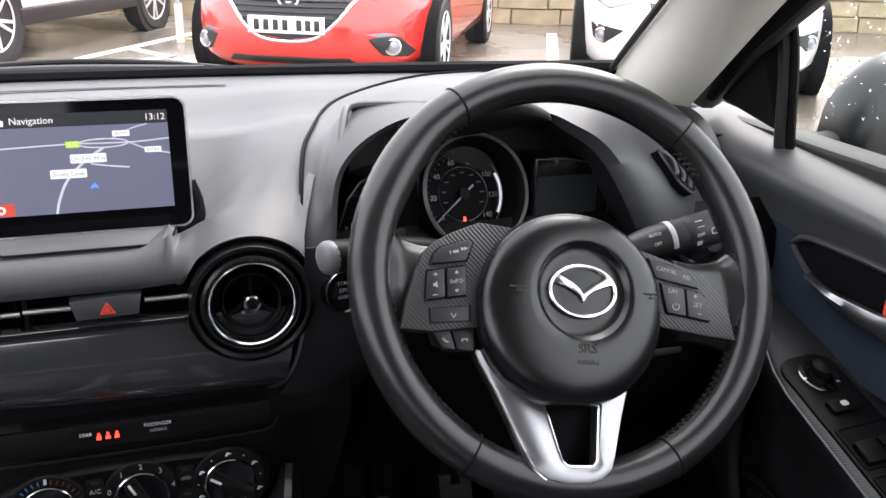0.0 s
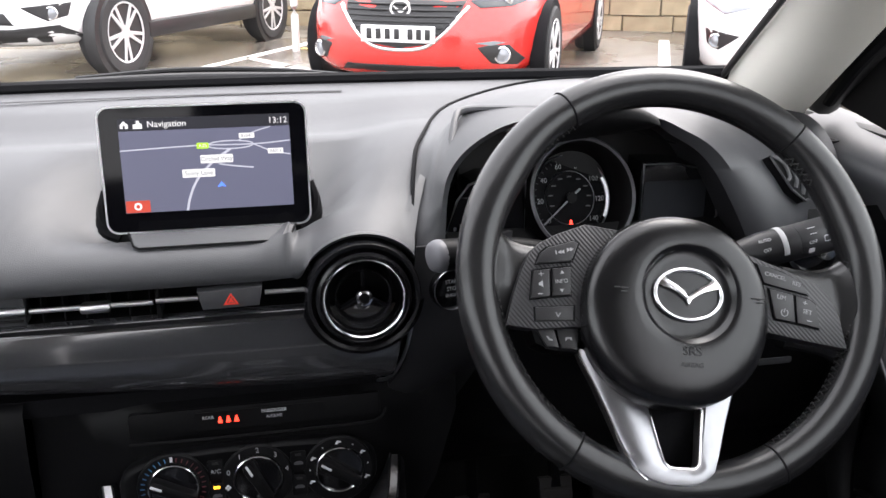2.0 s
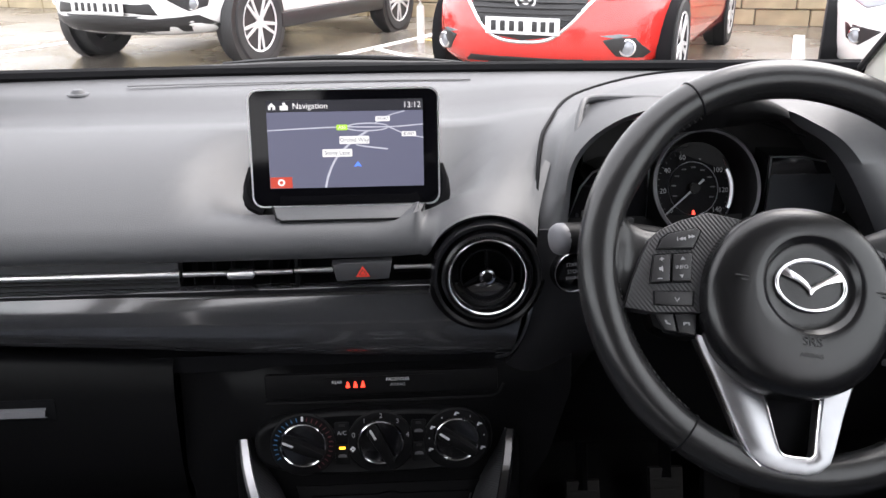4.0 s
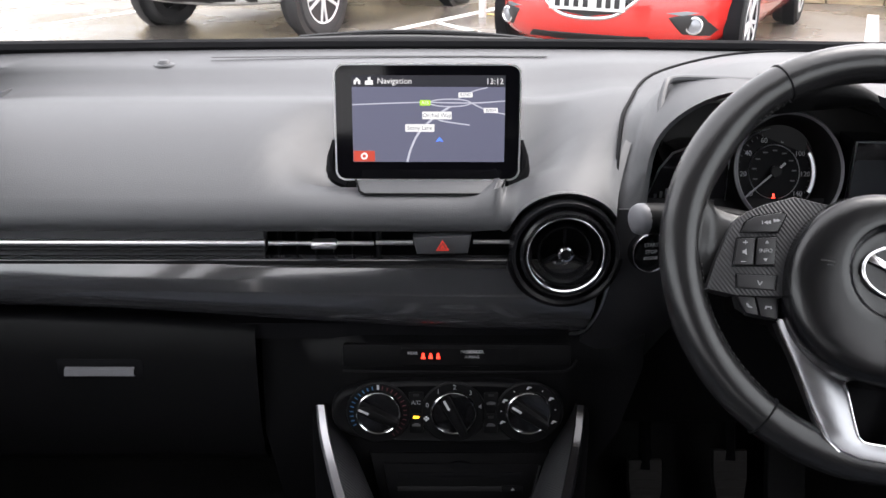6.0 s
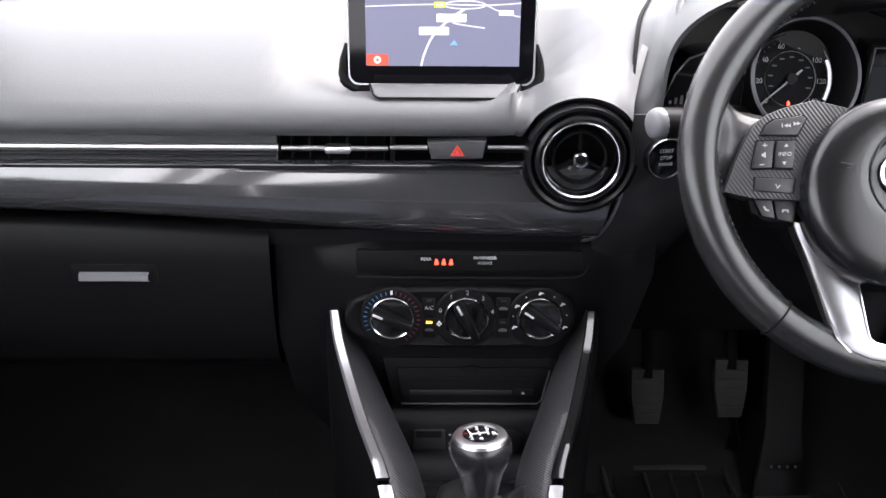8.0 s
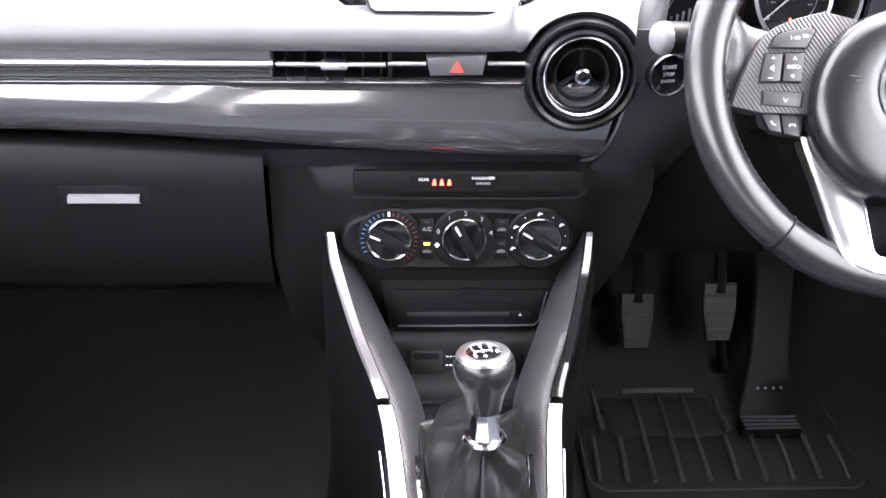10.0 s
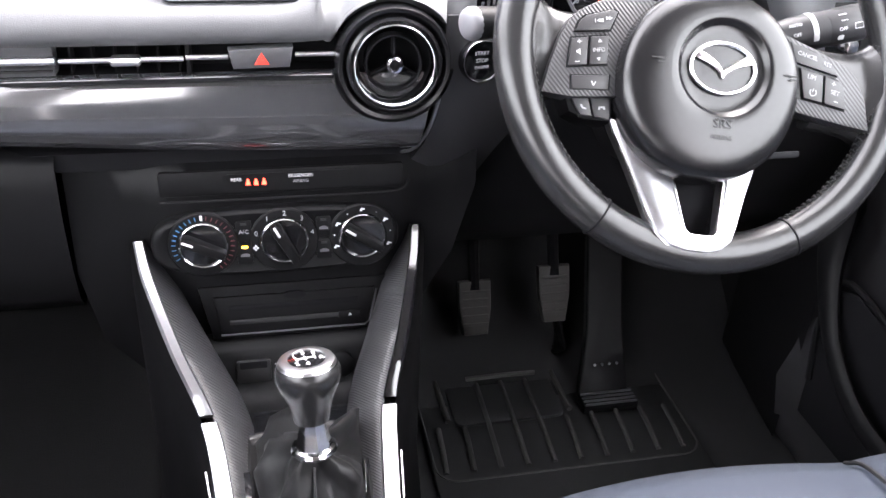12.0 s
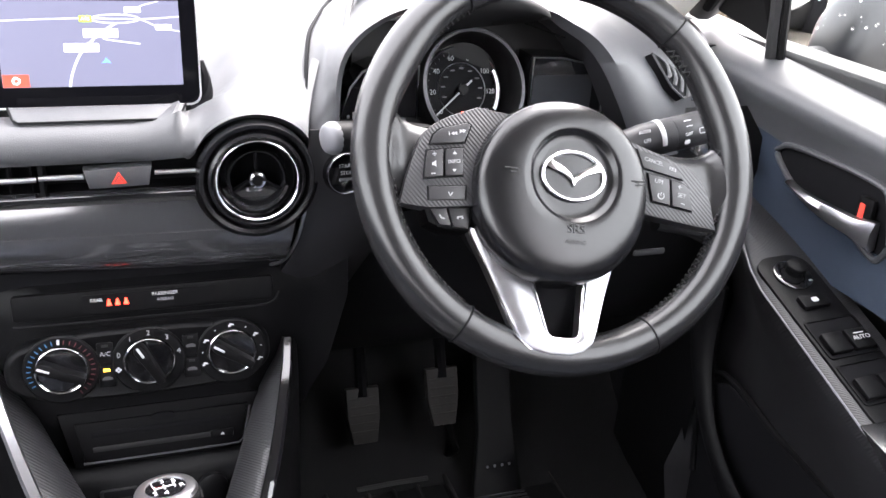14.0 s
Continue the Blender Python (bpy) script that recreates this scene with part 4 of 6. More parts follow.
half_wing = mm((28, 7.2), (25.5, 11.4), (22, 14.2), (17, 11.0), (9.5, 7.0), (4.2, 3.2), (0, -1.4))
low_wing = mm((0, -9.2), (3.4, -4.6), (9, -0.6), (15, 2.2), (22, 4.4))
wing = half_wing + [(-x, y) for x, y in half_wing[-2::-1]] + [(-x, y) for x, y in low_wing[::-1]] + low_wing[1:]
part("emblem_wing", slab(wing, 0.0280, 0.0318, EM, 0.0016), CHROME, hub, "plain chrome wing shape")
text("SRS", 0.0108, pose(0.001, -0.066, 0.0342), THREAD, hub, depth=0.0005)
text("AIRBAG", 0.0056, pose(0.001, -0.0770, 0.0338), THREAD, hub, depth=0.0005)
for s in (-1, 1):
    part("horn_mark", box(s * 0.058 - 0.0065, s * 0.058 - 0.002, -0.0190, -0.0178, 0.0333, 0.0346, 0), THREAD, hub)
    part("horn_mark", box(s * 0.058 - 0.001, s * 0.058 + 0.005, -0.0190, -0.0180, 0.0333, 0.0346, 0), THREAD, hub)
    part("horn_mark", box(s * 0.058 - 0.001, s * 0.058 + 0.004, -0.0220, -0.0210, 0.0333, 0.0346, 0), THREAD, hub)

# lower silver spoke: two legs that part round an open window and lap onto the rim
def leg_z(y):
    return 0.0005 + 0.0165 * smooth(-0.085, -0.172, y)


outer = mm((-86, -66), (-80, -78), (-68, -99), (-57, -124), (-48, -146), (-40, -160), (-29, -168.5), (-13, -172.5), (8, -172.5), (19, -168.5), (28, -160), (33, -146), (42, -119), (51, -94), (58, -78), (62, -66))
inner = mm((-30, -84), (-28, -98), (-25, -110), (-21, -128), (-17.5, -144), (-14.5, -154), (-10.5, -157.5), (-4, -158), (5, -158), (11, -157.5), (14.5, -154), (16, -144), (18.5, -128), (21.5, -110), (24, -98), (26, -84))
rows = [[Vector((x, y, leg_z(y) - 0.013)) for x, y in outer], [Vector((x, y, leg_z(y) - 0.001)) for x, y in outer],
        [Vector((x + (u - x) * 0.10, y + (w - y) * 0.10, leg_z(y) + 0.0022)) for (x, y), (u, w) in zip(outer, inner)],
        [Vector((x + (u - x) * 0.5, y + (w - y) * 0.5, leg_z(y) + 0.0034)) for (x, y), (u, w) in zip(outer, inner)],
        [Vector((x + (u - x) * 0.9, y + (w - y) * 0.9, leg_z(w) + 0.0026)) for (x, y), (u, w) in zip(outer, inner)],
        [Vector((x, y, leg_z(y))) for x, y in inner], [Vector((x, y, leg_z(y) - 0.014)) for x, y in inner]]
low = part("lower_spoke", loft(rows), SPOKE, wheel, "scuffed satin silver lower spoke", angle=45)
# black plate gives the open window its dark shade
part("window_shade_plate", slab(mm((-31, -84), (-15, -158), (15, -158), (27, -84)), -0.014, -0.010), VOID, low, "black plate standing for the shade in the spoke window")
part("window_edge", tube([Vector((x, y, leg_z(y) + 0.0008)) for x, y in inner[2:-2]], 0.0011, 6), CHROME, low, "bright edge")
part("window_edge", tube([Vector((x, y, leg_z(y) + 0.0006)) for x, y in outer[:7]], 0.0009, 6), CHROME, low, "bright edge")
part("column_shroud", lathe([(0.05, -0.16), (0.058, -0.10), (0.062, -0.05), (0.055, -0.035), (0.03, -0.032)], pose(0, -0.03, 0), 32), HARD, wheel, "black column shroud")

# ---- column stalks ----
ws = thing("wiper_stalk", (0.2, 0.82, 0.85), "black column stalk with a grey end cap", "stalk", "column stalks")
part("arm", tube([(0.30, 0.80, 0.842), (0.25, 0.815, 0.847), (0.205, 0.812, 0.85), (0.172, 0.806, 0.851)], 0.0145, 16, n=16, taper=lambda u: 0.75 + 0.3 * u), HARD, ws)
part("end_cap", lathe([(0.0152, 0), (0.0152, 0.004), (0.0135, 0.008), (0.009, 0.0105), (0, 0.0115)], look((0.172, 0.806, 0.851), (0.08, 0.77, 0.855)) @ pose(0, 0, 0, 180), 28), GREYCAP, ws, "pale grey rounded end cap")
ls = thing("light_stalk", (0.5, 0.8, 0.85), "black lighting stalk with white printed symbols", "stalk", "column stalks")
A, B = Vector((0.445, 0.805, 0.826)), Vector((0.562, 0.80, 0.849))
ML = look(B, A)
part("barrel", lathe([(0.010, -0.14), (0.0135, -0.10), (0.0175, -0.074), (0.0178, -0.040)], ML, 32), PANEL, ls)
part("collar", lathe([(0.0174, -0.0395), (0.0178, -0.038), (0.0180, -0.006), (0.0175, -0.001), (0.0, 0)], ML, 32), PANEL, ls)
part("ring", lathe([(0.0181, -0.058), (0.0183, -0.0575), (0.0183, -0.053), (0.0181, -0.0525)], ML, 32, radians(60), radians(190)), WHITEINK, ls, "white ring band")
fwd = (B - A).normalized()
view = (Vector((0.1, 0.09, 1.12)) - B).normalized()
upv = (view - fwd * view.dot(fwd)).normalized()
sidev = upv.cross(fwd)


def on_stalk(along, around, r):
    up = (upv * math.cos(around) - sidev * math.sin(around)).normalized()
    p = B - fwd * along + up * r
    yv = up.cross(fwd)
    return Matrix((( fwd.x, yv.x, up.x, p.x), (fwd.y, yv.y, up.y, p.y), (fwd.z, yv.z, up.z, p.z), (0, 0, 0, 1)))


text("OFF", 0.0048, on_stalk(0.074, 0.1, 0.0178), WHITEINK, ls)
text("AUTO", 0.0048, on_stalk(0.074, -0.45, 0.0178), WHITEINK, ls)
text("OFF", 0.0048, on_stalk(0.028, 0.25, 0.0181), WHITEINK, ls)
part("mark", slab(rounded(-0.003, 0.003, -0.0025, 0.0025, 0.001, 2), 0, 0.0003, on_stalk(0.03, 0.7, 0.0181)), WHITEINK, ls)
part("mark", ring_plate(rounded(-0.0045, 0.0045, -0.003, 0.003, 0.001, 2), rounded(-0.0038, 0.0038, -0.0023, 0.0023, 0.0006, 2), 0, 0.0003, on_stalk(0.012, 0.2, 0.0181)), WHITEINK, ls)
for k in range(3):
    part("mark", box(-0.0008 + k * 0.0025 - 0.0025, 0.0008 + k * 0.0025 - 0.0025, -0.0004, 0.0004, 0, 0.0003, 0, on_stalk(0.026, -0.2, 0.0181)), WHITEINK, ls)
part("mark", box(-0.004, 0.004, -0.0004, 0.0004, 0, 0.0003, 0, on_stalk(0.026, -0.55, 0.0181)), WHITEINK, ls)
lock = thing("headlight_leveller", (0.60, 0.87, 0.80), "small chrome round dial beside the column", "dial")
part("socket", lathe([(0.026, -0.012), (0.027, 0.002), (0.023, 0.003), (0.0215, -0.006), (0, -0.007)], face_on(0.600, 0.878, 0.800, 6) @ pose(0, 0, 0, 0, -14), 36), GLOSS, lock)
part("dial_knob", lathe([(0.009, -0.008), (0.009, 0.006), (0.0075, 0.010), (0, 0.011)], face_on(0.607, 0.866, 0.803, 6) @ pose(0, 0, 0, 0, -14), 28), CHROME, lock, "chrome knob")

# ---- heater controls ----
heater = thing("heater_controls", (0, 0.83, 0.63), "black heater control panel with three rotary knobs", "climate control")
MH = face_on(-0.004, 0.830, 0.628, 9)
pill = []
for k in range(72):
    a = k * math.tau / 72
    x = 0.1225 * math.copysign(abs(math.cos(a)) ** 0.62, math.cos(a))
    y = 0.0350 * math.copysign(abs(math.sin(a)) ** 0.7, math.sin(a))
    pill.append((x - 0.007, y - 0.0015))
rows = [[Vector((x * f, y * g, z)) for x, y in pill] for f, g, z in ((1.0, 1.0, -0.01), (1.0, 1.0, 0.002), (0.985, 0.96, 0.007), (0.955, 0.88, 0.009), (0.93, 0.80, 0.0075), (0.0, 0.0, 0.0075))]
bm = loft(rows, close_v=True)
bmesh.ops.transform(bm, matrix=MH, verts=bm.verts[:])
part("fascia", bm, HARD, heater, angle=60)
for i, kx in enumerate((-0.0795, -0.0008, 0.0775)):
    mk = MH @ pose(kx, 0.0, 0.0078)
    kn = part("rotary_knob", lathe([(0.034, -0.003), (0.034, 0.001), (0.0325, 0.0028), (0.0245, 0.0032), (0.0238, 0.002)], mk, 48), HARD, heater, "black rotary knob with chrome rim")
    part("chrome_rim", lathe([(0.0238, 0.002), (0.0235, 0.0048), (0.0226, 0.0056), (0.0216, 0.0048), (0.0214, 0.002)], mk, 48), CHROME, kn, "bright chrome rim")
    part("face", lathe([(0.0214, 0.003), (0.0, 0.0036)], mk, 40), GLOSS, kn)
    ang = (155, 118, 146)[i]
    mg = mk @ pose(0, 0, 0.0034, 0, 0, ang)
    part("grip", slab([(-0.0225, -0.004), (0.018, -0.0055), (0.0225, -0.003), (0.0225, 0.003), (0.018, 0.0055), (-0.0225, 0.004)], 0.0, 0.013, mg, 0.002), HARD, kn)
    part("pointer", box(0.010, 0.0215, -0.0012, 0.0012, 0.0128, 0.0136, 0.0003, mg), WHITEINK, kn, "white pointer line")
MK = MH @ pose(0, 0, 0.0107)
k0, k1, k2 = MH @ pose(-0.0795, 0, 0.0112), MH @ pose(-0.0008, 0, 0.0112), MH @ pose(0.0775, 0, 0.0112)
for j in range(26):
    a = 208 - j * 10.6
    if 84 < a < 96:
        continue
    part("scale_mark", box(0.0262, 0.0302, -0.00055, 0.00055, 0, 0.0004, 0, k0 @ pose(0, 0, 0, 0, 0, a)), BLUEINK if a > 90 else REDINK, heater)
part("scale_mark", box(0.0262, 0.0312, -0.0012, 0.0012, 0, 0.0004, 0, k0 @ pose(0, 0, 0, 0, 0, 90)), WHITEINK, heater)
for s, a in (("0", 162), ("1", 124), ("2", 88), ("3", 52), ("4", 15)):
    text(s, 0.0072, k1 @ pose(0.0288 * math.cos(radians(a)), 0.0288 * math.sin(radians(a)), 0.0002), DIMINK, heater)
for q in range(4):
    part("fan_mark", lathe([(0.0012, 0), (0.0012, 0.0004), (0, 0.0004)], k1 @ pose(-0.0285 + 0.0017 * math.cos(q * 1.57), -0.006 + 0.0017 * math.sin(q * 1.57), 0), 8), WHITEINK, heater)
for a in (200, 150, 90, 35, -20):
    c = Vector((0.0285 * math.cos(radians(a)), 0.0285 * math.sin(radians(a)), 0))
    part("airflow_mark", slab([(c.x - 0.0028, c.y - 0.0018), (c.x - 0.0005, c.y - 0.0022), (c.x + 0.0002, c.y - 0.0005), (c.x + 0.003, c.y - 0.0005), (c.x + 0.003, c.y + 0.0005), (c.x - 0.0008, c.y + 0.0018)], 0, 0.0003, k2), WHITEINK, heater)
for a in (175, 122, 60, 8):
    part("dot_mark", lathe([(0.0007, 0), (0.0007, 0.0004), (0, 0.0004)], k2 @ pose(0.0285 * math.cos(radians(a)), 0.0285 * math.sin(radians(a)), 0), 8), WHITEINK, heater)
for kx, up_s in ((-0.0400, "A/C"), (0.0385, "")):
    for ky in (0.012, -0.0125):
        b = part("push_button", slab(rounded(kx - 0.0075, kx + 0.0075, ky - 0.0105, ky + 0.0105, 0.002, 3), 0.0075, 0.0094, MH, 0.0008), HARD, heater)
        if ky > 0 and up_s:
            text(up_s, 0.006, MH @ pose(kx, ky - 0.001, 0.0096), GREYINK, b)
        else:
            part("symbol", slab([(kx - 0.0045, ky - 0.003), (kx + 0.0045, ky - 0.003), (kx + 0.0045, ky - 0.001), (kx + 0.002, ky + 0.0005), (kx - 0.002, ky + 0.0005), (kx - 0.0045, ky - 0.001)], 0.0094, 0.0097, MH), FAINTINK, b)
        lit = kx < 0 and ky < 0
        part("lamp", box(kx - 0.003, kx + 0.003, ky + 0.006, ky + 0.0085, 0.0093, 0.0098, 0, MH), AMBERLAMP if lit else DULL, b, "lit amber lamp" if lit else "")

# ---- disc player below ----
disc = thing("disc_player", (0, 0.82, 0.54), "black disc player panel with a slot", "disc player")
MDP = face_on(0.003, 0.826, 0.541, 10)
part("fascia", slab([(-0.098, 0.032), (0.098, 0.032), (0.090, -0.028), (-0.086, -0.028)], -0.006, 0.002, MDP, 0.002), HARD, disc)
part("door", slab([(-0.083, 0.021), (0.084, 0.021), (0.077, -0.018), (0.073, -0.0215), (-0.072, -0.0215), (-0.077, -0.018)], 0.002, 0.005, MDP, 0.0012), HARD, disc)
part("slot", box(-0.068, 0.066, 0.005, 0.011, 0.0045, 0.0054, 0.0004, MDP), VOID, disc)
part("slot", box(-0.068, 0.052, -0.011, -0.0055, 0.0045, 0.0056, 0.0004, MDP), DULL, disc)
part("finger_notch", lathe([(0.012, 0.0), (0.012, 0.0058), (0, 0.0058)], MDP @ pose(0, 0.019, 0) @ Matrix.Diagonal((1, 0.35, 1, 1)), 20), VOID, disc)
ej = part("eject_button", slab(rounded(0.045, 0.068, -0.0125, -0.004, 0.001, 2), 0.005, 0.0066, MDP, 0.0005), HARD, disc)
part("mark", slab([(0.055, -0.0095), (0.059, -0.0095), (0.057, -0.0065)], 0.0066, 0.0069, MDP), WHITEINK, ej)
part("ledge", tube([MDP @ Vector((x, y, 0.004)) for x, y in ((-0.078, -0.0225), (0.073, -0.0225), (0.079, -0.017), (0.086, 0.018))], 0.0012, 6), COVER, disc)

# ---- centre console ----
console = thing("centre_console", (0, 0.65, 0.2), "black centre console with silver side rails and carbon-weave flanks", "console")
RAIL = [(0.139, 0.838, 0.632), (0.131, 0.805, 0.604), (0.110, 0.75, 0.557), (0.086, 0.699, 0.513), (0.076, 0.64, 0.488), (0.069, 0.56, 0.470), (0.066, 0.45, 0.458), (0.066, 0.25, 0.45)]
for s in (-1, 1):
    path = [Vector((s * x - 0.0075 * smooth(0.63, 0.84, y), y, z - 0.006 * smooth(0.78, 0.84, y))) for x, y, z in spline(RAIL, 60)]
    up_rail, low_rail = path[:26], path[26:]
    for seg, r, nm in ((up_rail, 0.0070, "upper_rail"), (low_rail, 0.0076, "lower_rail")):
        rows = []
        for i, p in enumerate(seg):
            a = seg[max(0, i - 1)]
            b = seg[min(len(seg) - 1, i + 1)]
            d = (b - a).normalized()
            sd = Vector((s, 0, 0))
            upn = d.cross(sd).normalized()
            upn = upn if upn.z > 0 else -upn
            w = r * (1.0 if nm == "lower_rail" else 0.7 + 0.3 * i / len(seg))
            rows.append([p + sd * (w * u) + upn * v for u, v in ((-1, -0.006), (-1, 0.003), (-0.8, 0.0048), (0.5, 0.0052), (1, 0.003), (1.1, -0.006))])
        part(nm, loft(rows, close_v=True, caps=True), SATIN if nm == "lower_rail" else (SATIN if s < 0 else GLOSS), console, "silver rail" if (nm == "lower_rail" or s < 0) else "glossy black rail")
    # inner flank from the rail down to the stack
    rows = []
    for i, p in enumerate(path[:44]):
        u = i / 43
        q = Vector((p.x - s * (0.010 + 0.024 * smooth(0, 0.55, u)), p.y + 0.024 * (1 - u) + 0.010, p.z - 0.012 - 0.010 * u))
        mid = p.lerp(q, 0.45) + Vector((0, -0.006, 0.004))
        rows.append([p + Vector((-s * 0.005, 0, -0.001)), p.lerp(mid, 0.5) + Vector((0, -0.003, 0.001)), mid, mid.lerp(q, 0.5), q, q + Vector((-s * 0.004, 0.01, -0.012))])
    part("flank", loft(rows), CARBON, console, "carbon-weave inner flank", angle=60)
    # outer side down to the floor
    rows = [[p + Vector((s * 0.006, 0, 0.0)), p + Vector((s * 0.010, 0.004, -0.010)), p + Vector((s * 0.012, 0.006, -0.05)), Vector((p.x + s * 0.016, p.y + 0.02, 0.30)), Vector((p.x + s * 0.03, p.y + 0.03, 0.17))] for p in path]
    part("side_panel", loft(rows), HARD, console, angle=60)
    part("side_line", tube([p + Vector((s * 0.0125, 0, -0.022)) for p in path[30:]], 0.0012, 6), SATIN, console, "thin bright line")
# cubby and deck
part("cubby", loft([[(x, y, z) for x in np.linspace(-0.095, 0.095, 10)] for y, z in ((0.832, 0.513), (0.808, 0.508), (0.802, 0.501), (0.796, 0.474), (0.783, 0.463), (0.765, 0.460), (0.745, 0.460), (0.737, 0.470), (0.735, 0.476))]), HARD, console, "black open cubby", angle=40)
usb = part("usb_flap", slab(rounded(-0.018, 0.018, -0.013, 0.013, 0.003), 0, 0.003, face_on(-0.044, 0.797, 0.4865, 8), 0.001), DULL, console)
part("recess", slab(rounded(-0.014, 0.014, 0.004, 0.012, 0.001, 2), 0.003, 0.0034, face_on(-0.044, 0.797, 0.4865, 8)), VOID, usb)
for k in range(2):
    part("port", slab(rounded(-0.011, 0.011, -0.004, 0.004, 0.001, 2), 0, 0.002, face_on(-0.006, 0.797, 0.494 - 0.012 * k, 8), 0.0004), VOID, console)
    for q in range(3):
        part("port_mark", box(-0.016 + 0.004 * q, -0.0135 + 0.004 * q, -0.0006, 0.0006, 0.0018, 0.0024, 0, face_on(-0.006, 0.797, 0.494 - 0.012 * k, 8)), WHITEINK, console)
part("power_socket", lathe([(0.015, 0), (0.015, 0.006), (0.012, 0.008), (0, 0.008)], face_on(0.046, 0.797, 0.487, 8), 28), HARD, console)
part("deck", loft([[(x, y, z) for x in np.linspace(-0.075, 0.075, 8)] for y, z in ((0.745, 0.474), (0.70, 0.480), (0.64, 0.475), (0.55, 0.460), (0.45, 0.446), (0.2, 0.44))]), GLOSS, console, "glossy black deck", angle=60)
for s in (-1, 1):
    part("gloss_insert", slab([(s * 0.052, 0.675), (s * 0.0665, 0.675), (s * 0.0625, 0.52), (s * 0.044, 0.52)][::s], 0, 0.002, pose(0, 0, 0.318, 14) @ Matrix.Identity(4), 0.0004), GLOSS, console, "glossy black deck insert")

# ---- gear lever ----
gear = thing("gear_lever", (0.003, 0.64, 0.47), "gear lever with round black knob and pleated leather gaiter", "gear lever")
rows = []
NB = 48
corner = spline([(-0.053, 0.698, 0), (0.003, 0.705, 0), (0.059, 0.698, 0), (0.057, 0.645, 0), (0.047, 0.582, 0), (0.003, 0.574, 0), (-0.042, 0.582, 0), (-0.051, 0.645, 0), (-0.053, 0.698, 0)], NB + 1)[:-1]


def deck_z(y):
    return 0.458 + 0.135 * (y - 0.55)


for f, dz, wob in ((1.05, 0.002, 0), (1.03, 0.008, 0), (0.98, 0.0105, 0), (0.93, 0.008, 0), (0.885, 0.006, 0.1), (0.85, 0.014, 0.6), (0.78, 0.028, 1.2), (0.68, 0.040, 1.5), (0.55, 0.050, 1.3), (0.40, 0.060, 0.8), (0.27, 0.069, 0.3), (0.19, 0.074, 0)):
    row = []
    for k, p in enumerate(corner):
        a = k * math.tau / NB
        c = Vector((0.003, 0.640 - 0.025 * (1 - f), 0))
        q = c + (p - c) * f
        fold = 1 - 2 * abs(math.sin(2.5 * a + 0.6 + 2.2 * f))
        w = wob * 0.95 * (0.0075 * fold + 0.004 * math.sin(6 * a + 7 * f) + 0.002 * math.sin(11 * a - 9 * f))
        q += (p - c).normalized() * w
        row.append(Vector((q.x, q.y, deck_z(q.y) + dz + 0.5 * w)))
    rows.append(row)
part("gaiter", loft(rows, close_v=True), BOOT, gear, "creased black leather gaiter", angle=80)
part("gaiter_seam", tube([(0.003, 0.580, 0.472), (0.003, 0.583, 0.485), (0.003, 0.590, 0.502), (0.004, 0.604, 0.530)], 0.0014, 6, n=12), THREAD, gear)
part("frame", tube([(p.x * 1.06, 0.640 + (p.y - 0.640) * 1.06, deck_z(p.y) + 0.002) for p in corner], 0.0022, 6, closed=True), BOOT, gear, "black frame round the gaiter")
axis = look((0.005, 0.618, 0.540), (0.002, 0.634, 0.63)) @ pose(0, 0, 0, 180)
part("collar", lathe([(0.019, -0.003), (0.0205, 0.0), (0.019, 0.003), (0.0165, 0.004), (0.0165, 0)], axis, 32), CHROME, gear, "chrome collar")
part("neck", lathe([(0.0172, -0.004), (0.0160, 0.004), (0.0128, 0.016), (0.0110, 0.028), (0.0108, 0.04)], axis, 8), CHROME, gear, "faceted chrome neck")
knob = part("knob", lathe([(0.0125, 0.028), (0.0155, 0.030), (0.0165, 0.036), (0.0195, 0.049), (0.0245, 0.060), (0.0275, 0.0695), (0.0278, 0.076), (0.0262, 0.081), (0.0245, 0.0835)], axis, 44), LEATHER, gear, "smooth black knob")
part("top_ring", lathe([(0.0248, 0.083), (0.0232, 0.086), (0.0175, 0.0878), (0.0160, 0.0874), (0.0158, 0.085)], axis, 44), SATIN, knob, "satin silver ring")
part("top_disc", lathe([(0.0160, 0.0864), (0.01, 0.0872), (0, 0.0875)], axis, 40), GLOSS, knob, "black disc with the shift pattern")
mt = axis @ pose(0, 0, 0.0872)
mt_up = mt @ pose(0, 0, 0, 0, 0, 180)
tv = (mt_up.to_3x3() @ Vector((0, 1, 0)))
mt = mt_up if tv.y > 0 else mt
for x, y, s in ((-0.0085, 0.006, "1"), (-0.0085, -0.0065, "2"), (-0.001, 0.0085, "3"), (-0.001, -0.0085, "4"), (0.0068, 0.006, "5"), (0.011, -0.003, "R")):
    text(s, 0.0078, mt @ pose(x * 1.1, y * 1.1, 0.0003), WHITEINK, knob)
part("pattern", box(-0.0085, 0.007, -0.0006, 0.0006, 0.0002, 0.0007, 0, mt), WHITEINK, knob)
for x in (-0.0085, -0.001, 0.0068):
    part("pattern", box(x - 0.0006, x + 0.0006, -0.0035, 0.0035, 0.0002, 0.0007, 0, mt), WHITEINK, knob)

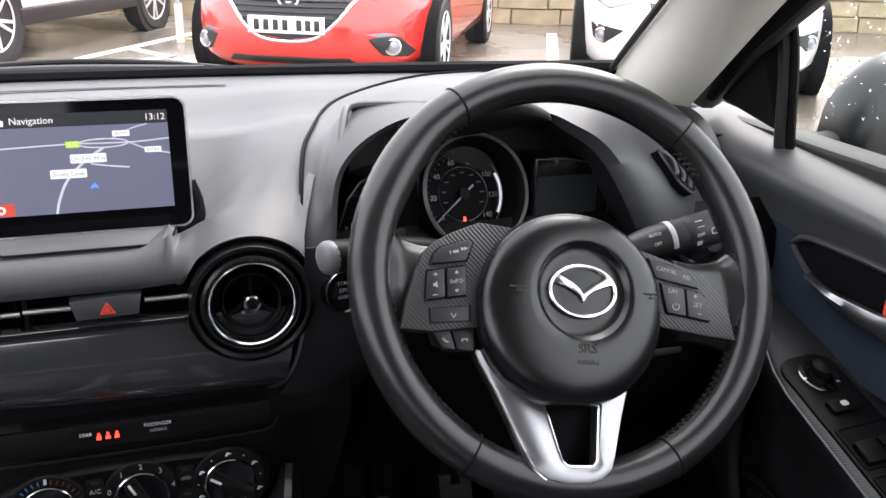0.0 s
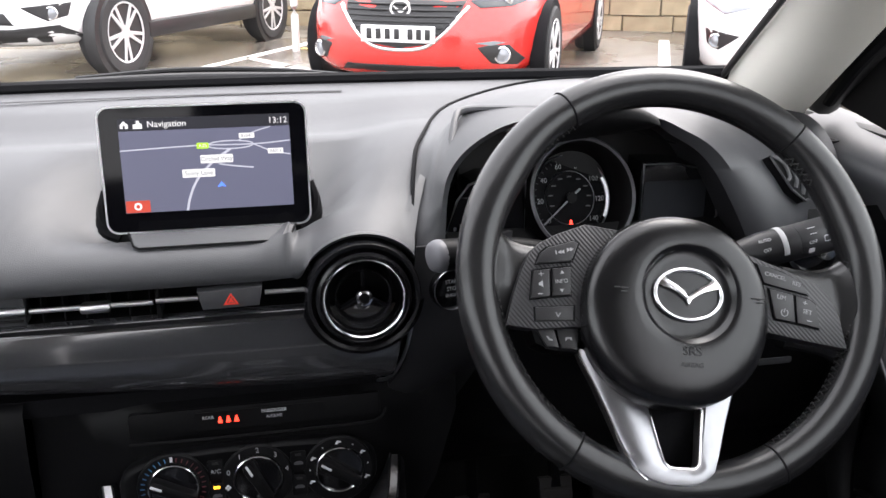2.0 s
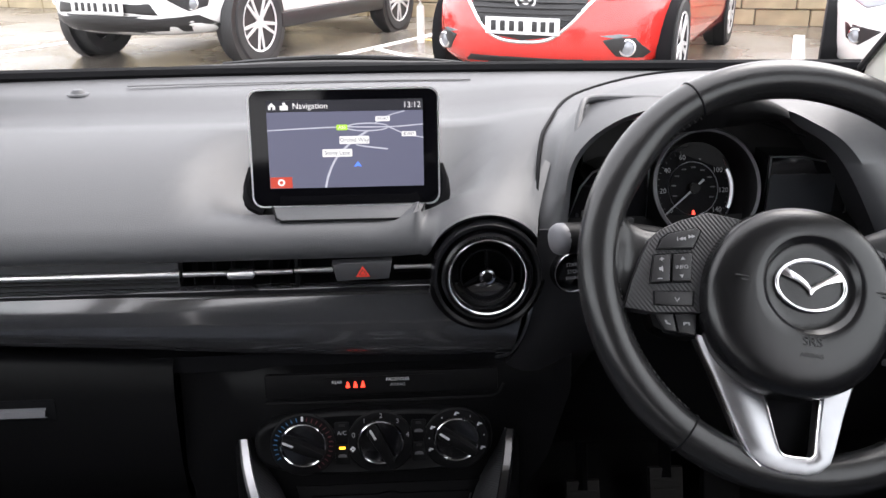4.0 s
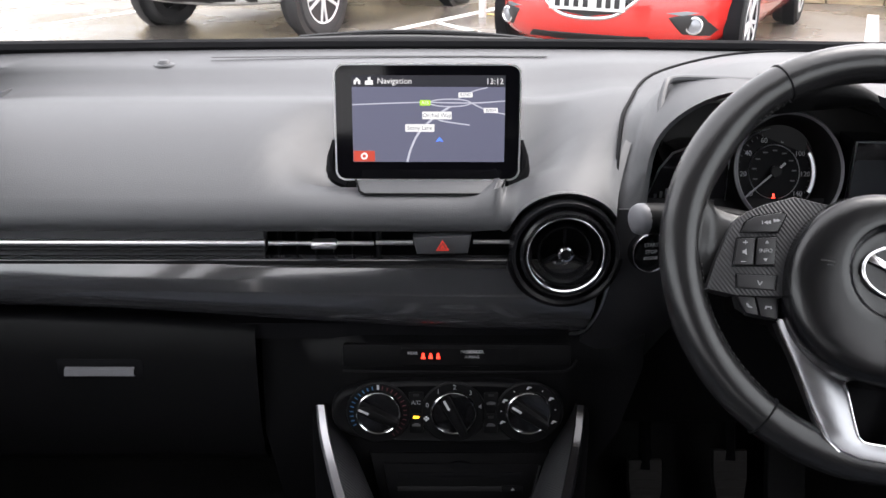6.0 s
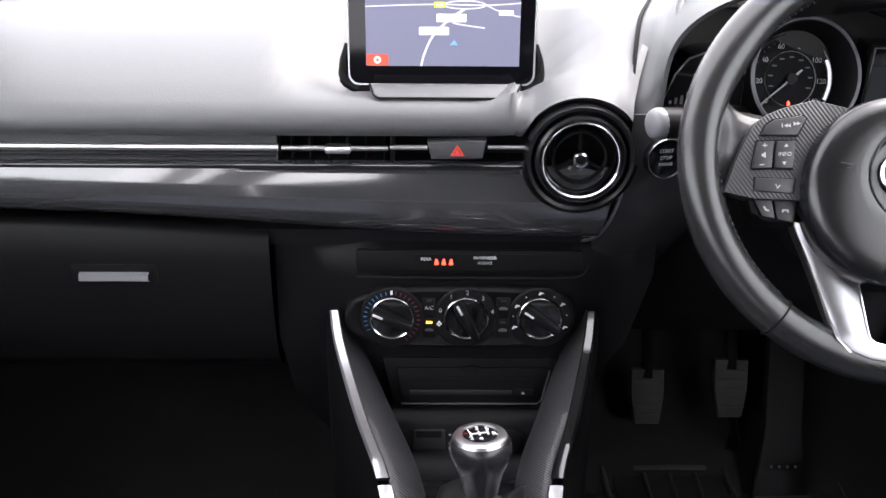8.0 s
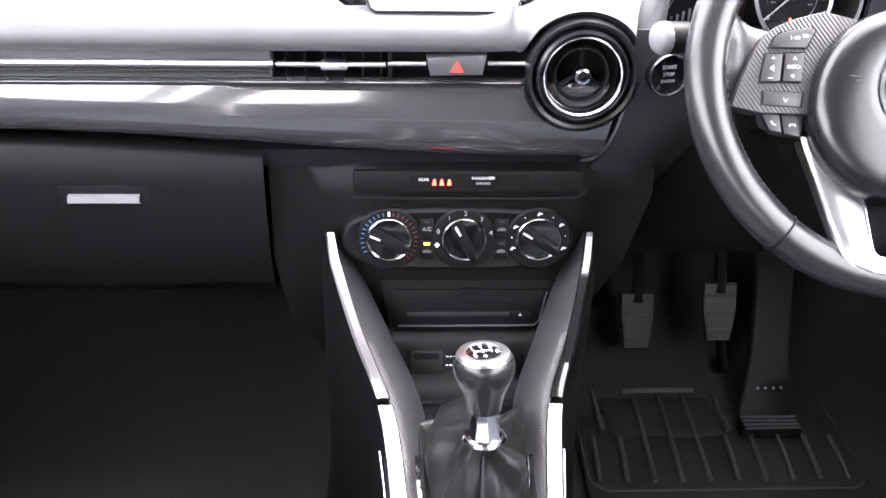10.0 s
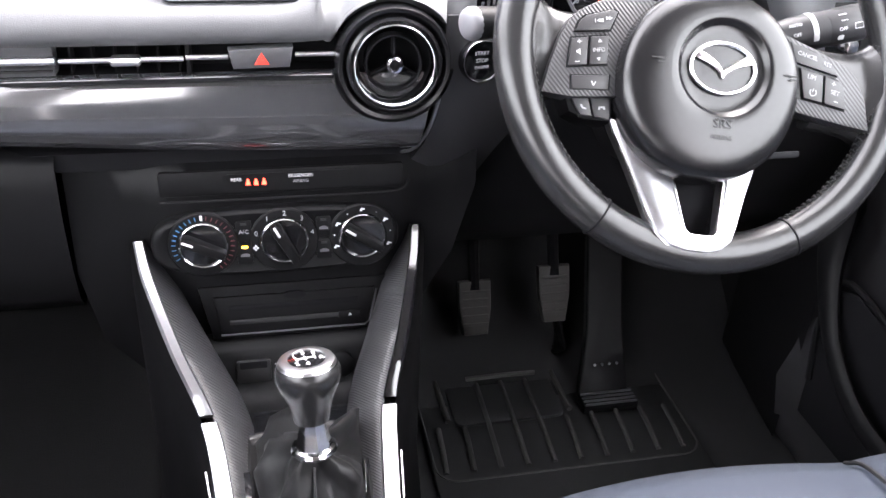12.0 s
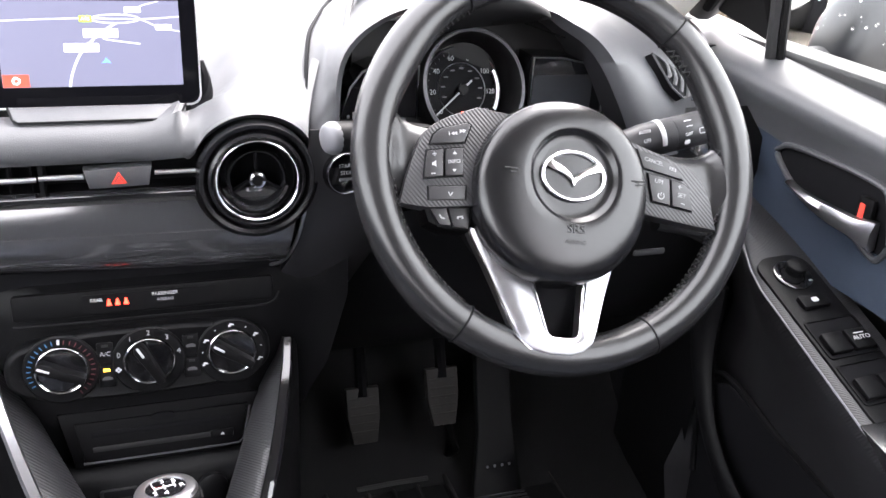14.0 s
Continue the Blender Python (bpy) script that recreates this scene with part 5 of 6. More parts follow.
# ---- pedals and mat ----
def pedal(name, x, y, z, w, h, lean, label, taper=0.75):
    p = thing(name, (x, y, z), label, "pedal", "foot pedals")
    m = face_on(x, y, z, lean)
    pad = part("pad", slab([(-w / 2, h / 2), (w / 2, h / 2), (w / 2, 0), (w / 2 * taper, -h / 2), (-w / 2 * taper, -h / 2), (-w / 2, 0)][::-1], -0.008, 0.004, m, 0.003), PEDAL, p, "worn rubber pad")
    for k in range(5):
        part("rib", box(-w * 0.4, w * 0.4, h * (-0.32 + 0.15 * k), h * (-0.27 + 0.15 * k), 0.0035, 0.0055, 0.0006, m), PEDAL, pad)
    part("arm", tube([(x, y + 0.01, z + h * 0.3), (x + 0.005, y + 0.06, z + 0.10), (x + 0.01, y + 0.13, z + 0.24)], 0.009, 8, n=10), VOID, p)
    return p


pedal("clutch_pedal", 0.286, 1.115, 0.312, 0.050, 0.085, 22, "black rubber clutch pedal")
br = pedal("brake_pedal", 0.405, 1.10, 0.338, 0.050, 0.088, 22, "worn grey rubber brake pedal", 0.7)
part("lower_arm", tube([(0.408, 1.115, 0.33), (0.424, 1.115, 0.27), (0.436, 1.12, 0.215), (0.430, 1.15, 0.19)], 0.012, 8, n=14, flat=0.6), HARD, br)
acc = thing("accelerator_pedal", (0.525, 1.03, 0.19), "long black floor-hinged accelerator pedal", "pedal", "foot pedals")
rows = []
for u in np.linspace(0, 1, 12):
    w = 0.040 - 0.010 * smooth(0.0, 0.45, u)
    c = Vector((0.486 + 0.030 * u - 0.012, 1.015 + 0.15 * u, 0.20 + 0.20 * u))
    rows.append([c + Vector((dx * w, 0, 0)) + Vector((0, -0.55 * dz, 0.8 * dz)) for dx, dz in ((-1, -0.012), (-1, 0), (-0.9, 0.003), (0.9, 0.003), (1, 0), (1, -0.012))])
part("treadle", loft(rows, close_v=True, caps=True), HARD, acc, "black plastic treadle")
part("heel_hinge", box(0.432, 0.520, 0.985, 1.018, 0.190, 0.206, 0.003), HARD, acc)
for k in range(4):
    part("groove", box(0.435, 0.517, 0.986 + 0.008 * k, 0.989 + 0.008 * k, 0.2055, 0.2085, 0.0005), COVER, acc)
for k in range(4):
    part("stud", lathe([(0.0022, 0), (0.0022, 0.002), (0, 0.0025)], pose(0.464 + 0.012 * k, 1.041, 0.238, 37), 10), GREYCAP, acc)

mat_thing = thing("floor_mat", (0.37, 1.0, 0.18), "black rubber floor mat with raised ribs on the driver's side", "floor mat")
part("sheet", slab(rounded(0.185, 0.585, 0.60, 1.13, 0.03), 0.181, 0.188, None, 0.002), RUBBER, mat_thing)
part("raised_edge", tube([(x, y, 0.190) for x, y in rounded(0.188, 0.582, 0.884, 1.128, 0.03)], 0.0016, 6, closed=True), RIB, mat_thing)
heel = part("heel_pad", slab(rounded(0.235, 0.405, 0.99, 1.10, 0.012), 0.188, 0.193, None, 0.002), RUBBER, mat_thing)
part("heel_bar", tube([(0.272, 1.086, 0.196), (0.33, 1.088, 0.196), (0.385, 1.087, 0.196)], 0.004, 8, n=8), RIB, mat_thing)
for i, x in enumerate(np.linspace(0.205, 0.56, 10)):
    y1 = 1.075 if 0.27 < x < 0.39 else 0.985
    part("rib", tube([(x - 0.003, 0.90, 0.189), (x, (0.9 + y1) / 2, 0.193), (x + 0.002, y1, 0.194)], 0.0038, 8, n=10), RIB, mat_thing)
for x in (0.225, 0.415):
    part("rib", tube([(x, 1.0, 0.192), (x - 0.002, 1.09, 0.193)], 0.0045, 8, n=6), RIB, mat_thing)


# ---- seats ----
def seat(cx, label, dy=0.0, dz=0.0):
    s = thing("front_seat", (cx, 0.3, 0.19), label, "seat", "front seats")
    rows = []
    for y, z, w in ((0.52, 0.36, 0.20), (0.565, 0.40, 0.215), (0.585, 0.455, 0.222), (0.575, 0.492, 0.226), (0.545, 0.510, 0.228), (0.48, 0.518, 0.23), (0.36, 0.508, 0.235), (0.2, 0.492, 0.235), (0.0, 0.48, 0.23), (-0.05, 0.47, 0.22)):
        row = []
        for u in np.linspace(-1, 1, 25):
            au = abs(u)
            bolster = 0.018 * smooth(0.62, 0.86, au) - 0.05 * smooth(0.9, 1.0, au)
            row.append(Vector((cx + w * u, y + dy - 0.035 * u * u, z + dz + bolster)))
        rows.append(row)
    base = part("cushion", thick(loft(rows), 0.02), SEATCLOTH, s, "blue-grey cloth cushion", angle=70)
    for sd in (-1, 1):
        part("bolster_seam", tube([(cx + sd * w, y + dy, z + dz) for y, z, w in ((0.556, 0.497, 0.148), (0.53, 0.516, 0.149), (0.46, 0.523, 0.152), (0.3, 0.512, 0.155), (0.1, 0.495, 0.155))], 0.0022, 6, n=20), DULL, base)
        part("side_valance", box(cx + sd * 0.222 - 0.012, cx + sd * 0.222 + 0.012, dy, 0.52 + dy, 0.25, 0.47 + dz, 0.01), DULL, s)
    part("under_frame", box(cx - 0.2, cx + 0.2, dy, 0.50 + dy, 0.19, 0.42 + dz, 0.02), DULL, s)
    return s


seat(0.35, "blue-grey cloth driver's seat cushion with side bolsters", 0.004, 0.003)
seat(-0.36, "blue-grey cloth passenger seat cushion with side bolsters", 0.018, 0.0)


# ---- doors ----
def door(s, detailed):
    d = thing("front_door", (s * 0.72, 0.6, 0.2), "black front door panel with navy cloth insert and carbon-weave switch panel", "car door", "front doors")

    def px(x, y, z):
        return Vector((s * x, y, z))
    ys = np.linspace(-0.2, 1.12, 34)
    rows = []
    for y in ys:
        fw = smooth(0.75, 1.1, y)
        b = 0.850 + 0.10 * (y - 0.8)
        k = 0.06 * (y - 0.8)
        rows.append([px(0.805, y, 0.872 + k), px(0.785, y, 0.886 + k), px(0.768, y, 0.886 + k), px(0.735, y, 0.878 + k), px(0.708, y, 0.868 + k), px(0.699, y, 0.861 + k), px(0.698, y, 0.852 + k), px(0.704, y, 0.838 + k), px(0.713, y, b - 0.03), px(0.716, y, b - 0.05)])
    part("upper_sill", thick(loft(rows), 0.004), SOFT, d, "dark grey soft upper sill", angle=60)
    rows = []
    for y in ys:
        b = 0.850 + 0.10 * (y - 0.8)
        rows.append([px(0.716, y, b - 0.03), px(0.717, y, 0.80), px(0.714, y, 0.76), px(0.708, y, 0.72), px(0.702, y, 0.69)])
    part("cloth_insert", loft(rows), NAVY, d, "navy cloth insert", angle=60)

    def arm_z(y):
        return 0.640 + 0.34 * (y - 0.58) - 0.25 * max(0, y - 0.72) ** 1.5
    rows = []
    for y in np.linspace(0.1, 0.885, 26):
        z = arm_z(y)
        xi = 0.620 + 0.06 * smooth(0.72, 0.9, y)
        rows.append([px(0.713, y, z + 0.004), px(0.704, y, z + 0.003), px(0.66, y, z + 0.002), px(xi + 0.004, y, z), px(xi, y, z - 0.005), px(xi + 0.003, y, z - 0.02)])
    top = part("switch_panel", loft(rows), CARBON, d, "carbon-weave armrest panel", angle=50)
    rows = []
    for y in np.linspace(0.1, 0.90, 24):
        z = arm_z(y)
        xi = 0.622 + 0.06 * smooth(0.72, 0.9, y)
        rows.append([px(xi, y, z - 0.005), px(xi + 0.004, y, z - 0.03), px(xi + 0.03, y, z - 0.08), px(xi + 0.05, y, z - 0.16), px(0.70, y, 0.42), px(0.69, y, 0.36), px(0.675, y, 0.31), px(0.70, y, 0.2)])
    part("lower_panel", loft(rows), PANEL, d, "black lower panel", angle=60)
    part("panel_edge", tube([px(0.619 + 0.06 * smooth(0.72, 0.9, y), y, arm_z(y) - 0.003) for y in np.linspace(0.1, 0.885, 26)], 0.0013, 6), GREYCAP, d, "thin grey edge")
    part("front_panel", loft([[px(x, y, z) for y, x in ((0.885, 0.69), (0.95, 0.70), (1.05, 0.715), (1.12, 0.73))] for z in np.linspace(0.2, 0.80, 8)]), HARD, d)
    # pocket: a black slab on the panel stands for its shaded opening
    part("pocket_rim", tube([px(0.668, 0.83, 0.36), px(0.664, 0.84, 0.45), px(0.672, 0.835, 0.505), px(0.676, 0.80, 0.515), px(0.674, 0.7, 0.50), px(0.67, 0.5, 0.49)], 0.0045, 8, n=30), HARD, d)
    pocket_m = Matrix(((0, 0, -s, s * 0.676), (-1, 0, 0, 0), (0, 1, 0, 0), (0, 0, 0, 1)))
    part("pocket", slab([(-0.835, 0.30), (-0.842, 0.45), (-0.836, 0.495), (-0.80, 0.512), (-0.7, 0.50), (-0.5, 0.49), (-0.5, 0.30)], 0.0, 0.006, pocket_m, 0.003), VOID, d, "black slab standing for the shaded door pocket")
    part("pocket_front", tube([px(0.668, 0.868, 0.62), px(0.663, 0.857, 0.55), px(0.656, 0.830, 0.497), px(0.649, 0.785, 0.445), px(0.641, 0.71, 0.407), px(0.635, 0.6, 0.398)], 0.021, 12, n=30, flat=0.6, up=(1, 0, 0), taper=lambda u: 1.25 - 0.55 * smooth(0, 0.6, u)), HARD, d, "dark pocket edge")
    # quarter panel and window frame
    q = [px(0.738, 1.075, 0.925), px(0.737, 0.945, 0.905), px(0.708, 0.942, 1.06), px(0.685, 0.95, 1.045)]
    bm = bmesh.new()
    bm.faces.new([bm.verts.new(p) for p in q])
    part("mirror_sail", thick(bm, 0.012), DULL, d, "black triangular sail panel")
    part("window_post", tube([px(0.742, 0.939, 0.88), px(0.728, 0.941, 1.0), px(0.711, 0.943, 1.060)], 0.009, 8, n=10), RUBBER, d)
    part("window_channel", tube([px(0.746, 0.927, 0.88), px(0.732, 0.929, 1.0), px(0.714, 0.932, 1.065)], 0.005, 8, n=10), HARD, d)
    part("window_frame", tube([px(0.735, 1.09, 0.92), px(0.700, 0.965, 1.005), px(0.688, 0.86, 1.075), px(0.662, 0.68, 1.19), px(0.63, 0.48, 1.30), px(0.60, 0.25, 1.39), px(0.59, -0.2, 1.42)], 0.022, 10, n=40, flat=0.8), RUBBER, d, "black window frame")
    part("frame_seal", tube([px(0.722, 1.06, 0.928), px(0.682, 0.95, 1.0), px(0.668, 0.845, 1.072), px(0.642, 0.665, 1.19), px(0.61, 0.47, 1.30)], 0.009, 8, n=40), VOID, d)
    rows = []
    for y in np.linspace(-0.2, 0.932, 8):
        rows.append([px(0.754, y, 0.88), px(0.742, y, 0.97), px(0.72, y, 1.06), px(0.69, y, 1.16), px(0.645, y, 1.29), px(0.60, y, 1.41)])
    glass = part("window_pane", facing(loft(rows), (0, 0.3, 0.9)), SIDEGLASS, d, "clear side glass with rain drops")
    glass.visible_shadow = False
    part("outer_skin", box(*sorted((s * 0.752, s * 0.80)), -0.2, 1.5, 0.14, 0.90, 0.01), DULL, d)
    if not detailed:
        return d
    # pull handle in its pocket
    MHd = Matrix(((0, 0, -1, 0.7145), (-1, 0, 0, 0.748), (0, 1, 0, 0.783), (0, 0, 0, 1)))
    cup_o = [(-0.110, 0.015), (-0.086, 0.027), (-0.012, 0.031), (0.045, 0.030), (0.064, 0.022), (0.077, -0.010), (0.080, -0.028), (0.070, -0.045), (0.055, -0.043), (0.030, -0.034), (-0.060, -0.018), (-0.098, 0.002)]
    cup_o = [(p.x, p.y) for p in spline([(x, y, 0) for x, y in cup_o + cup_o[:1]], 49)[:-1]]
    cup = part("handle_cup", slab(cup_o[::-1], 0.0, 0.003, MHd), VOID, d, "black handle recess")
    part("cup_rim", tube([MHd @ Vector((x, y, 0.004)) for x, y in cup_o], 0.0038, 8, closed=True), COVER, cup)
    hrows = []
    for u in np.linspace(0, 1, 22):
        x = -0.072 + 0.138 * u
        y = -0.011 - 0.010 * u ** 1.4
        h = 0.0025 + 0.0085 * smooth(0.05, 0.8, u) + 0.006 * smooth(0.8, 1.0, u)
        zc = 0.010 + 0.014 * math.sin(math.pi * min(1, u * 0.95))
        hrows.append([MHd @ Vector((x, y + dy * h, zc + dz)) for dy, dz in ((1.0, -0.004), (0.9, 0.002), (0.2, 0.006), (-0.7, 0.005), (-1, -0.001), (-0.8, -0.006))])
    part("pull_handle", loft(hrows, close_v=True, caps=True), SATIN, cup, "satin silver door pull")
    part("lock_tab", box(0.036, 0.056, -0.014, 0.015, 0.006, 0.013, 0.002, MHd), HARD, cup)
    part("red_marker", box(0.040, 0.047, -0.010, 0.008, 0.0128, 0.0142, 0.0005, MHd), GLOWRED, cup, "red unlocked marker")
    # switches
    def on_arm(x, y, turn=0):
        z0, z1 = arm_z(y - 0.01), arm_z(y + 0.01)
        return pose(x, y, arm_z(y) + 0.003, math.degrees(math.atan2(z1 - z0, 0.02)), -3, turn)
    plate_m = on_arm(0.662, 0.665)
    part("switch_plate", slab(rounded(-0.033, 0.033, -0.13, 0.105, 0.022), -0.002, 0.002, plate_m, 0.001), HARD, top, "black switch plate")
    mj = on_arm(0.662, 0.735)
    joy = part("mirror_switch", lathe([(0.0215, 0.002), (0.0215, 0.004), (0.02, 0.0048), (0.013, 0.0045), (0.0125, 0.004)], mj, 36), GLOSS, top, "round mirror adjuster")
    part("stick", lathe([(0.0125, 0.004), (0.0115, 0.007), (0.0100, 0.008), (0.0100, 0.013), (0.0112, 0.015), (0.0105, 0.0185), (0.008, 0.020), (0, 0.0205)], mj, 28), HARD, joy)
    part("mark", box(-0.0185, -0.0160, -0.001, 0.001, 0.0045, 0.005, 0, mj), WHITEINK, joy)
    part("mark", box(0.012, 0.016, -0.0135, -0.011, 0.0045, 0.005, 0, mj), WHITEINK, joy)
    ml = on_arm(0.662, 0.697)
    lk = part("lock_switch", slab(rounded(-0.017, 0.017, -0.0085, 0.0085, 0.003, 3), 0.002, 0.007, ml, 0.0015), HARD, top)
    part("mark", slab(rounded(-0.004, 0.004, -0.003, 0.003, 0.0015, 3), 0.007, 0.0073, ml), WHITEINK, lk)
    for y, auto in ((0.651, True), (0.597, False)):
        mw = on_arm(0.664, y)
        well = part("switch_well", slab(rounded(-0.029, 0.029, -0.023, 0.023, 0.003, 3), 0.0015, 0.0024, mw), VOID, top)
        part("well_rim", ring_plate(rounded(-0.031, 0.031, -0.025, 0.025, 0.004, 3), rounded(-0.029, 0.029, -0.023, 0.023, 0.003, 3), 0.0015, 0.0036, mw), HARD, top)
        for sx in (-1, 1):
            b = part("window_switch", box(sx * 0.014 - 0.0125, sx * 0.014 + 0.0125, -0.021, 0.004, 0.002, 0.009, 0.002, mw), HARD, top, "black window switch")
            if auto and sx > 0:
                text("AUTO", 0.0075, mw @ pose(0.015, -0.009, 0.0092), WHITEINK, b)
                part("bar", box(0.009, 0.021, -0.0035, -0.0025, 0.0090, 0.0094, 0, mw), WHITEINK, b)
    grab = []
    for u in np.linspace(0, 1, 12):
        y = 0.555 - 0.3 * u
        grab.append([Vector((0.64 + 0.03 * a, y, arm_z(y) + 0.004 + 0.022 * b * smooth(0, 0.2, u))) for a, b in ((-0.9, -0.6), (-0.9, 0.5), (-0.3, 1.0), (0.4, 1.0), (1, 0.5), (1, -0.6))])
    part("grab_handle", loft(grab, caps=True), LEATHER, d, "black armrest grip")
    # rain drops on the glass
    rng = random.Random(5)
    drops = []
    for _ in range(480):
        y, z = rng.uniform(0.45, 0.90), 0.92 + 0.22 * rng.random() ** 0.7
        x = float(np.interp(z, (0.90, 0.97, 1.06, 1.16), (0.752, 0.742, 0.72, 0.69)))
        r = rng.choice((0.0006, 0.0008, 0.001, 0.0013, 0.0018))
        b = bmesh.new()
        bmesh.ops.create_icosphere(b, subdivisions=1, radius=r)
        bmesh.ops.transform(b, matrix=pose(x + 0.001, y, z) @ Matrix.Diagonal((0.45, 1, 1.15, 1)), verts=b.verts[:])
        drops.append(b)
    tagged(part("rain_drops", join(*drops), DROP, glass, "clear rain drops"), kind="stuff")
    return d


door(1, True)
door(-1, False)

# ---- outside mirror of our car ----
MIRROR_SHELL = material("dark_mirror_shell", (0.006, 0.0065, 0.008), 0.35, coat=0.0, vary=0.1)
om = thing("door_mirror", (0.85, 0.9, 0.93), "dark outside door mirror, wet with rain", "door mirror")
rows = []
for k in range(15):
    u = k / 14
    x = 0.865 + 0.20 * u
    e = (1 - abs(2 * u - 1) ** 3.2) ** 0.5 if 0 < u < 1 else 0.05
    h = 0.088 * e + 0.002
    rows.append([Vector((x, 0.995 + 0.05 * math.cos(a) * (0.55 + 0.45 * e), 0.910 - 0.03 * (1 - u) ** 2 + h * math.copysign(abs(math.sin(a)) ** 0.75, math.sin(a)))) for a in np.linspace(0, math.tau, 25)[:-1]])
part("shell", loft(rows, close_v=True, caps=True), MIRROR_SHELL, om, "dark glossy shell", angle=60)
part("foot", tube([(0.77, 1.0, 0.87), (0.83, 1.0, 0.87), (0.91, 0.995, 0.88)], 0.022, 10, n=8, flat=0.6), DULL, om)

# wiper at the windscreen's foot
wiper = thing("windscreen_wiper", (-0.1, 1.42, 0.925), "black wiper blade resting at the windscreen's foot", "wiper")
part("blade", tube([(-0.62, 1.32, 0.926), (-0.35, 1.44, 0.915), (-0.1, 1.50, 0.914), (0.12, 1.52, 0.906)], 0.007, 8, n=24), RUBBER, wiper)
part("arm", tube([(-0.25, 1.49, 0.917), (-0.1, 1.52, 0.922), (0.05, 1.53, 0.916), (0.2, 1.53, 0.90)], 0.008, 8, n=16, flat=0.6), HARD, wiper)
part("pivot", lathe([(0.02, -0.03), (0.018, 0.004), (0, 0.008)], Matrix.Translation((0.2, 1.53, 0.90)), 20), HARD, wiper)

# ---- the car park ----
ASPHALT = bpy.data.materials.new("wet_asphalt")
ASPHALT.use_nodes = True
nt = ASPHALT.node_tree
pb = nt.nodes["Principled BSDF"]
tc = nt.nodes.new("ShaderNodeTexCoord")
n1 = nt.nodes.new("ShaderNodeTexNoise")
n1.inputs["Scale"].default_value, n1.inputs["Detail"].default_value = 0.6, 8
n2 = nt.nodes.new("ShaderNodeTexNoise")
n2.inputs["Scale"].default_value, n2.inputs["Detail"].default_value = 60, 4
cr = nt.nodes.new("ShaderNodeValToRGB")
cr.color_ramp.elements[0].position, cr.color_ramp.elements[0].color = 0.35, (0.17, 0.15, 0.127, 1)
cr.color_ramp.elements[1].position, cr.color_ramp.elements[1].color = 0.65, (0.27, 0.242, 0.208, 1)
rr = nt.nodes.new("ShaderNodeMapRange")
rr.inputs["From Min"].default_value, rr.inputs["From Max"].default_value = 0.38, 0.62
rr.inputs["To Min"].default_value, rr.inputs["To Max"].default_value = 0.06, 0.42
mxc = nt.nodes.new("ShaderNodeMixRGB")
mxc.blend_type = "MULTIPLY"
mxc.inputs[0].default_value = 0.5
bp = nt.nodes.new("ShaderNodeBump")
bp.inputs["Strength"].default_value, bp.inputs["Distance"].default_value = 0.35, 0.01
for n in (n1, n2):
    nt.links.new(tc.outputs["Object"], n.inputs["Vector"])
nt.links.new(n1.outputs["Fac"], cr.inputs[0])
nt.links.new(n1.outputs["Fac"], rr.inputs["Value"])
nt.links.new(cr.outputs[0], mxc.inputs[1])
nt.links.new(n2.outputs["Fac"], mxc.inputs[2])
nt.links.new(mxc.outputs[0], pb.inputs["Base Color"])
nt.links.new(rr.outputs[0], pb.inputs["Roughness"])
nt.links.new(n2.outputs["Fac"], bp.inputs["Height"])
nt.links.new(bp.outputs[0], pb.inputs["Normal"])

gr = bmesh.new()
bmesh.ops.create_grid(gr, x_segments=20, y_segments=20, size=400)
structure("ground", gr, ASPHALT, "wet brown-grey car park asphalt", "ground")
PAINTLINE = material("worn_white_line", (0.75, 0.74, 0.70), 0.6, vary=0.3, vary_scale=25)
YELLOWLINE = material("worn_yellow_line", (0.65, 0.48, 0.12), 0.6, vary=0.3, vary_scale=25)
YAW = 28.0
ROW = Matrix.Rotation(radians(-YAW), 4, "Z")


def line(name, a, b, width, mat, label):
    a, b = Vector((*a, 0)), Vector((*b, 0))
    d = (b - a).normalized()
    n = Vector((-d.y, d.x, 0)) * width / 2
    bm = bmesh.new()
    f = bm.faces.new([bm.verts.new(p + Vector((0, 0, 0.004))) for p in (a + n, a - n, b - n, b + n)])
    bmesh.ops.recalc_face_normals(bm, faces=[f])
    got = bmesh.ops.extrude_face_region(bm, geom=[f])
    for v in got["geom"]:
        if isinstance(v, bmesh.types.BMVert):
            v.co.z -= 0.0035
    structure(name, bm, mat, label, "road marking")


line("road_marking_1", (-0.95, 7.35), (0.62, 9.9), 0.11, PAINTLINE, "worn white bay line on the asphalt")
line("road_marking_2", (-0.1, 8.75), (0.75, 7.2), 0.09, PAINTLINE, "worn white cross line on the asphalt")
line("road_marking_3", (3.2, 6.7), (4.4, 9.3), 0.11, PAINTLINE, "worn white bay line on the asphalt")
line("road_marking_4", (-4.2, 7.6), (-2.6, 10.8), 0.11, PAINTLINE, "worn white bay line on the asphalt")
line("road_marking_5", (4.6, 4.9), (6.4, 8.2), 0.11, PAINTLINE, "worn white bay line on the asphalt")
line("road_marking_6", (0.45, 9.35), (1.1, 8.8), 0.07, YELLOWLINE, "worn yellow line on the asphalt")
line("road_marking_7", (-1.9, 7.0), (0.3, 8.1), 0.09, PAINTLINE, "worn white hatch line on the asphalt")

# stone retaining wall of single blocks, with planting on top
STONE = material("weathered_sandstone", (0.42, 0.35, 0.23), 0.85, grain=0.8, grain_scale=60, vary=0.45, vary_scale=5)
MORTAR = material("grey_mortar", (0.2, 0.18, 0.15), 0.9, grain=0.5, grain_scale=90, vary=0.2)
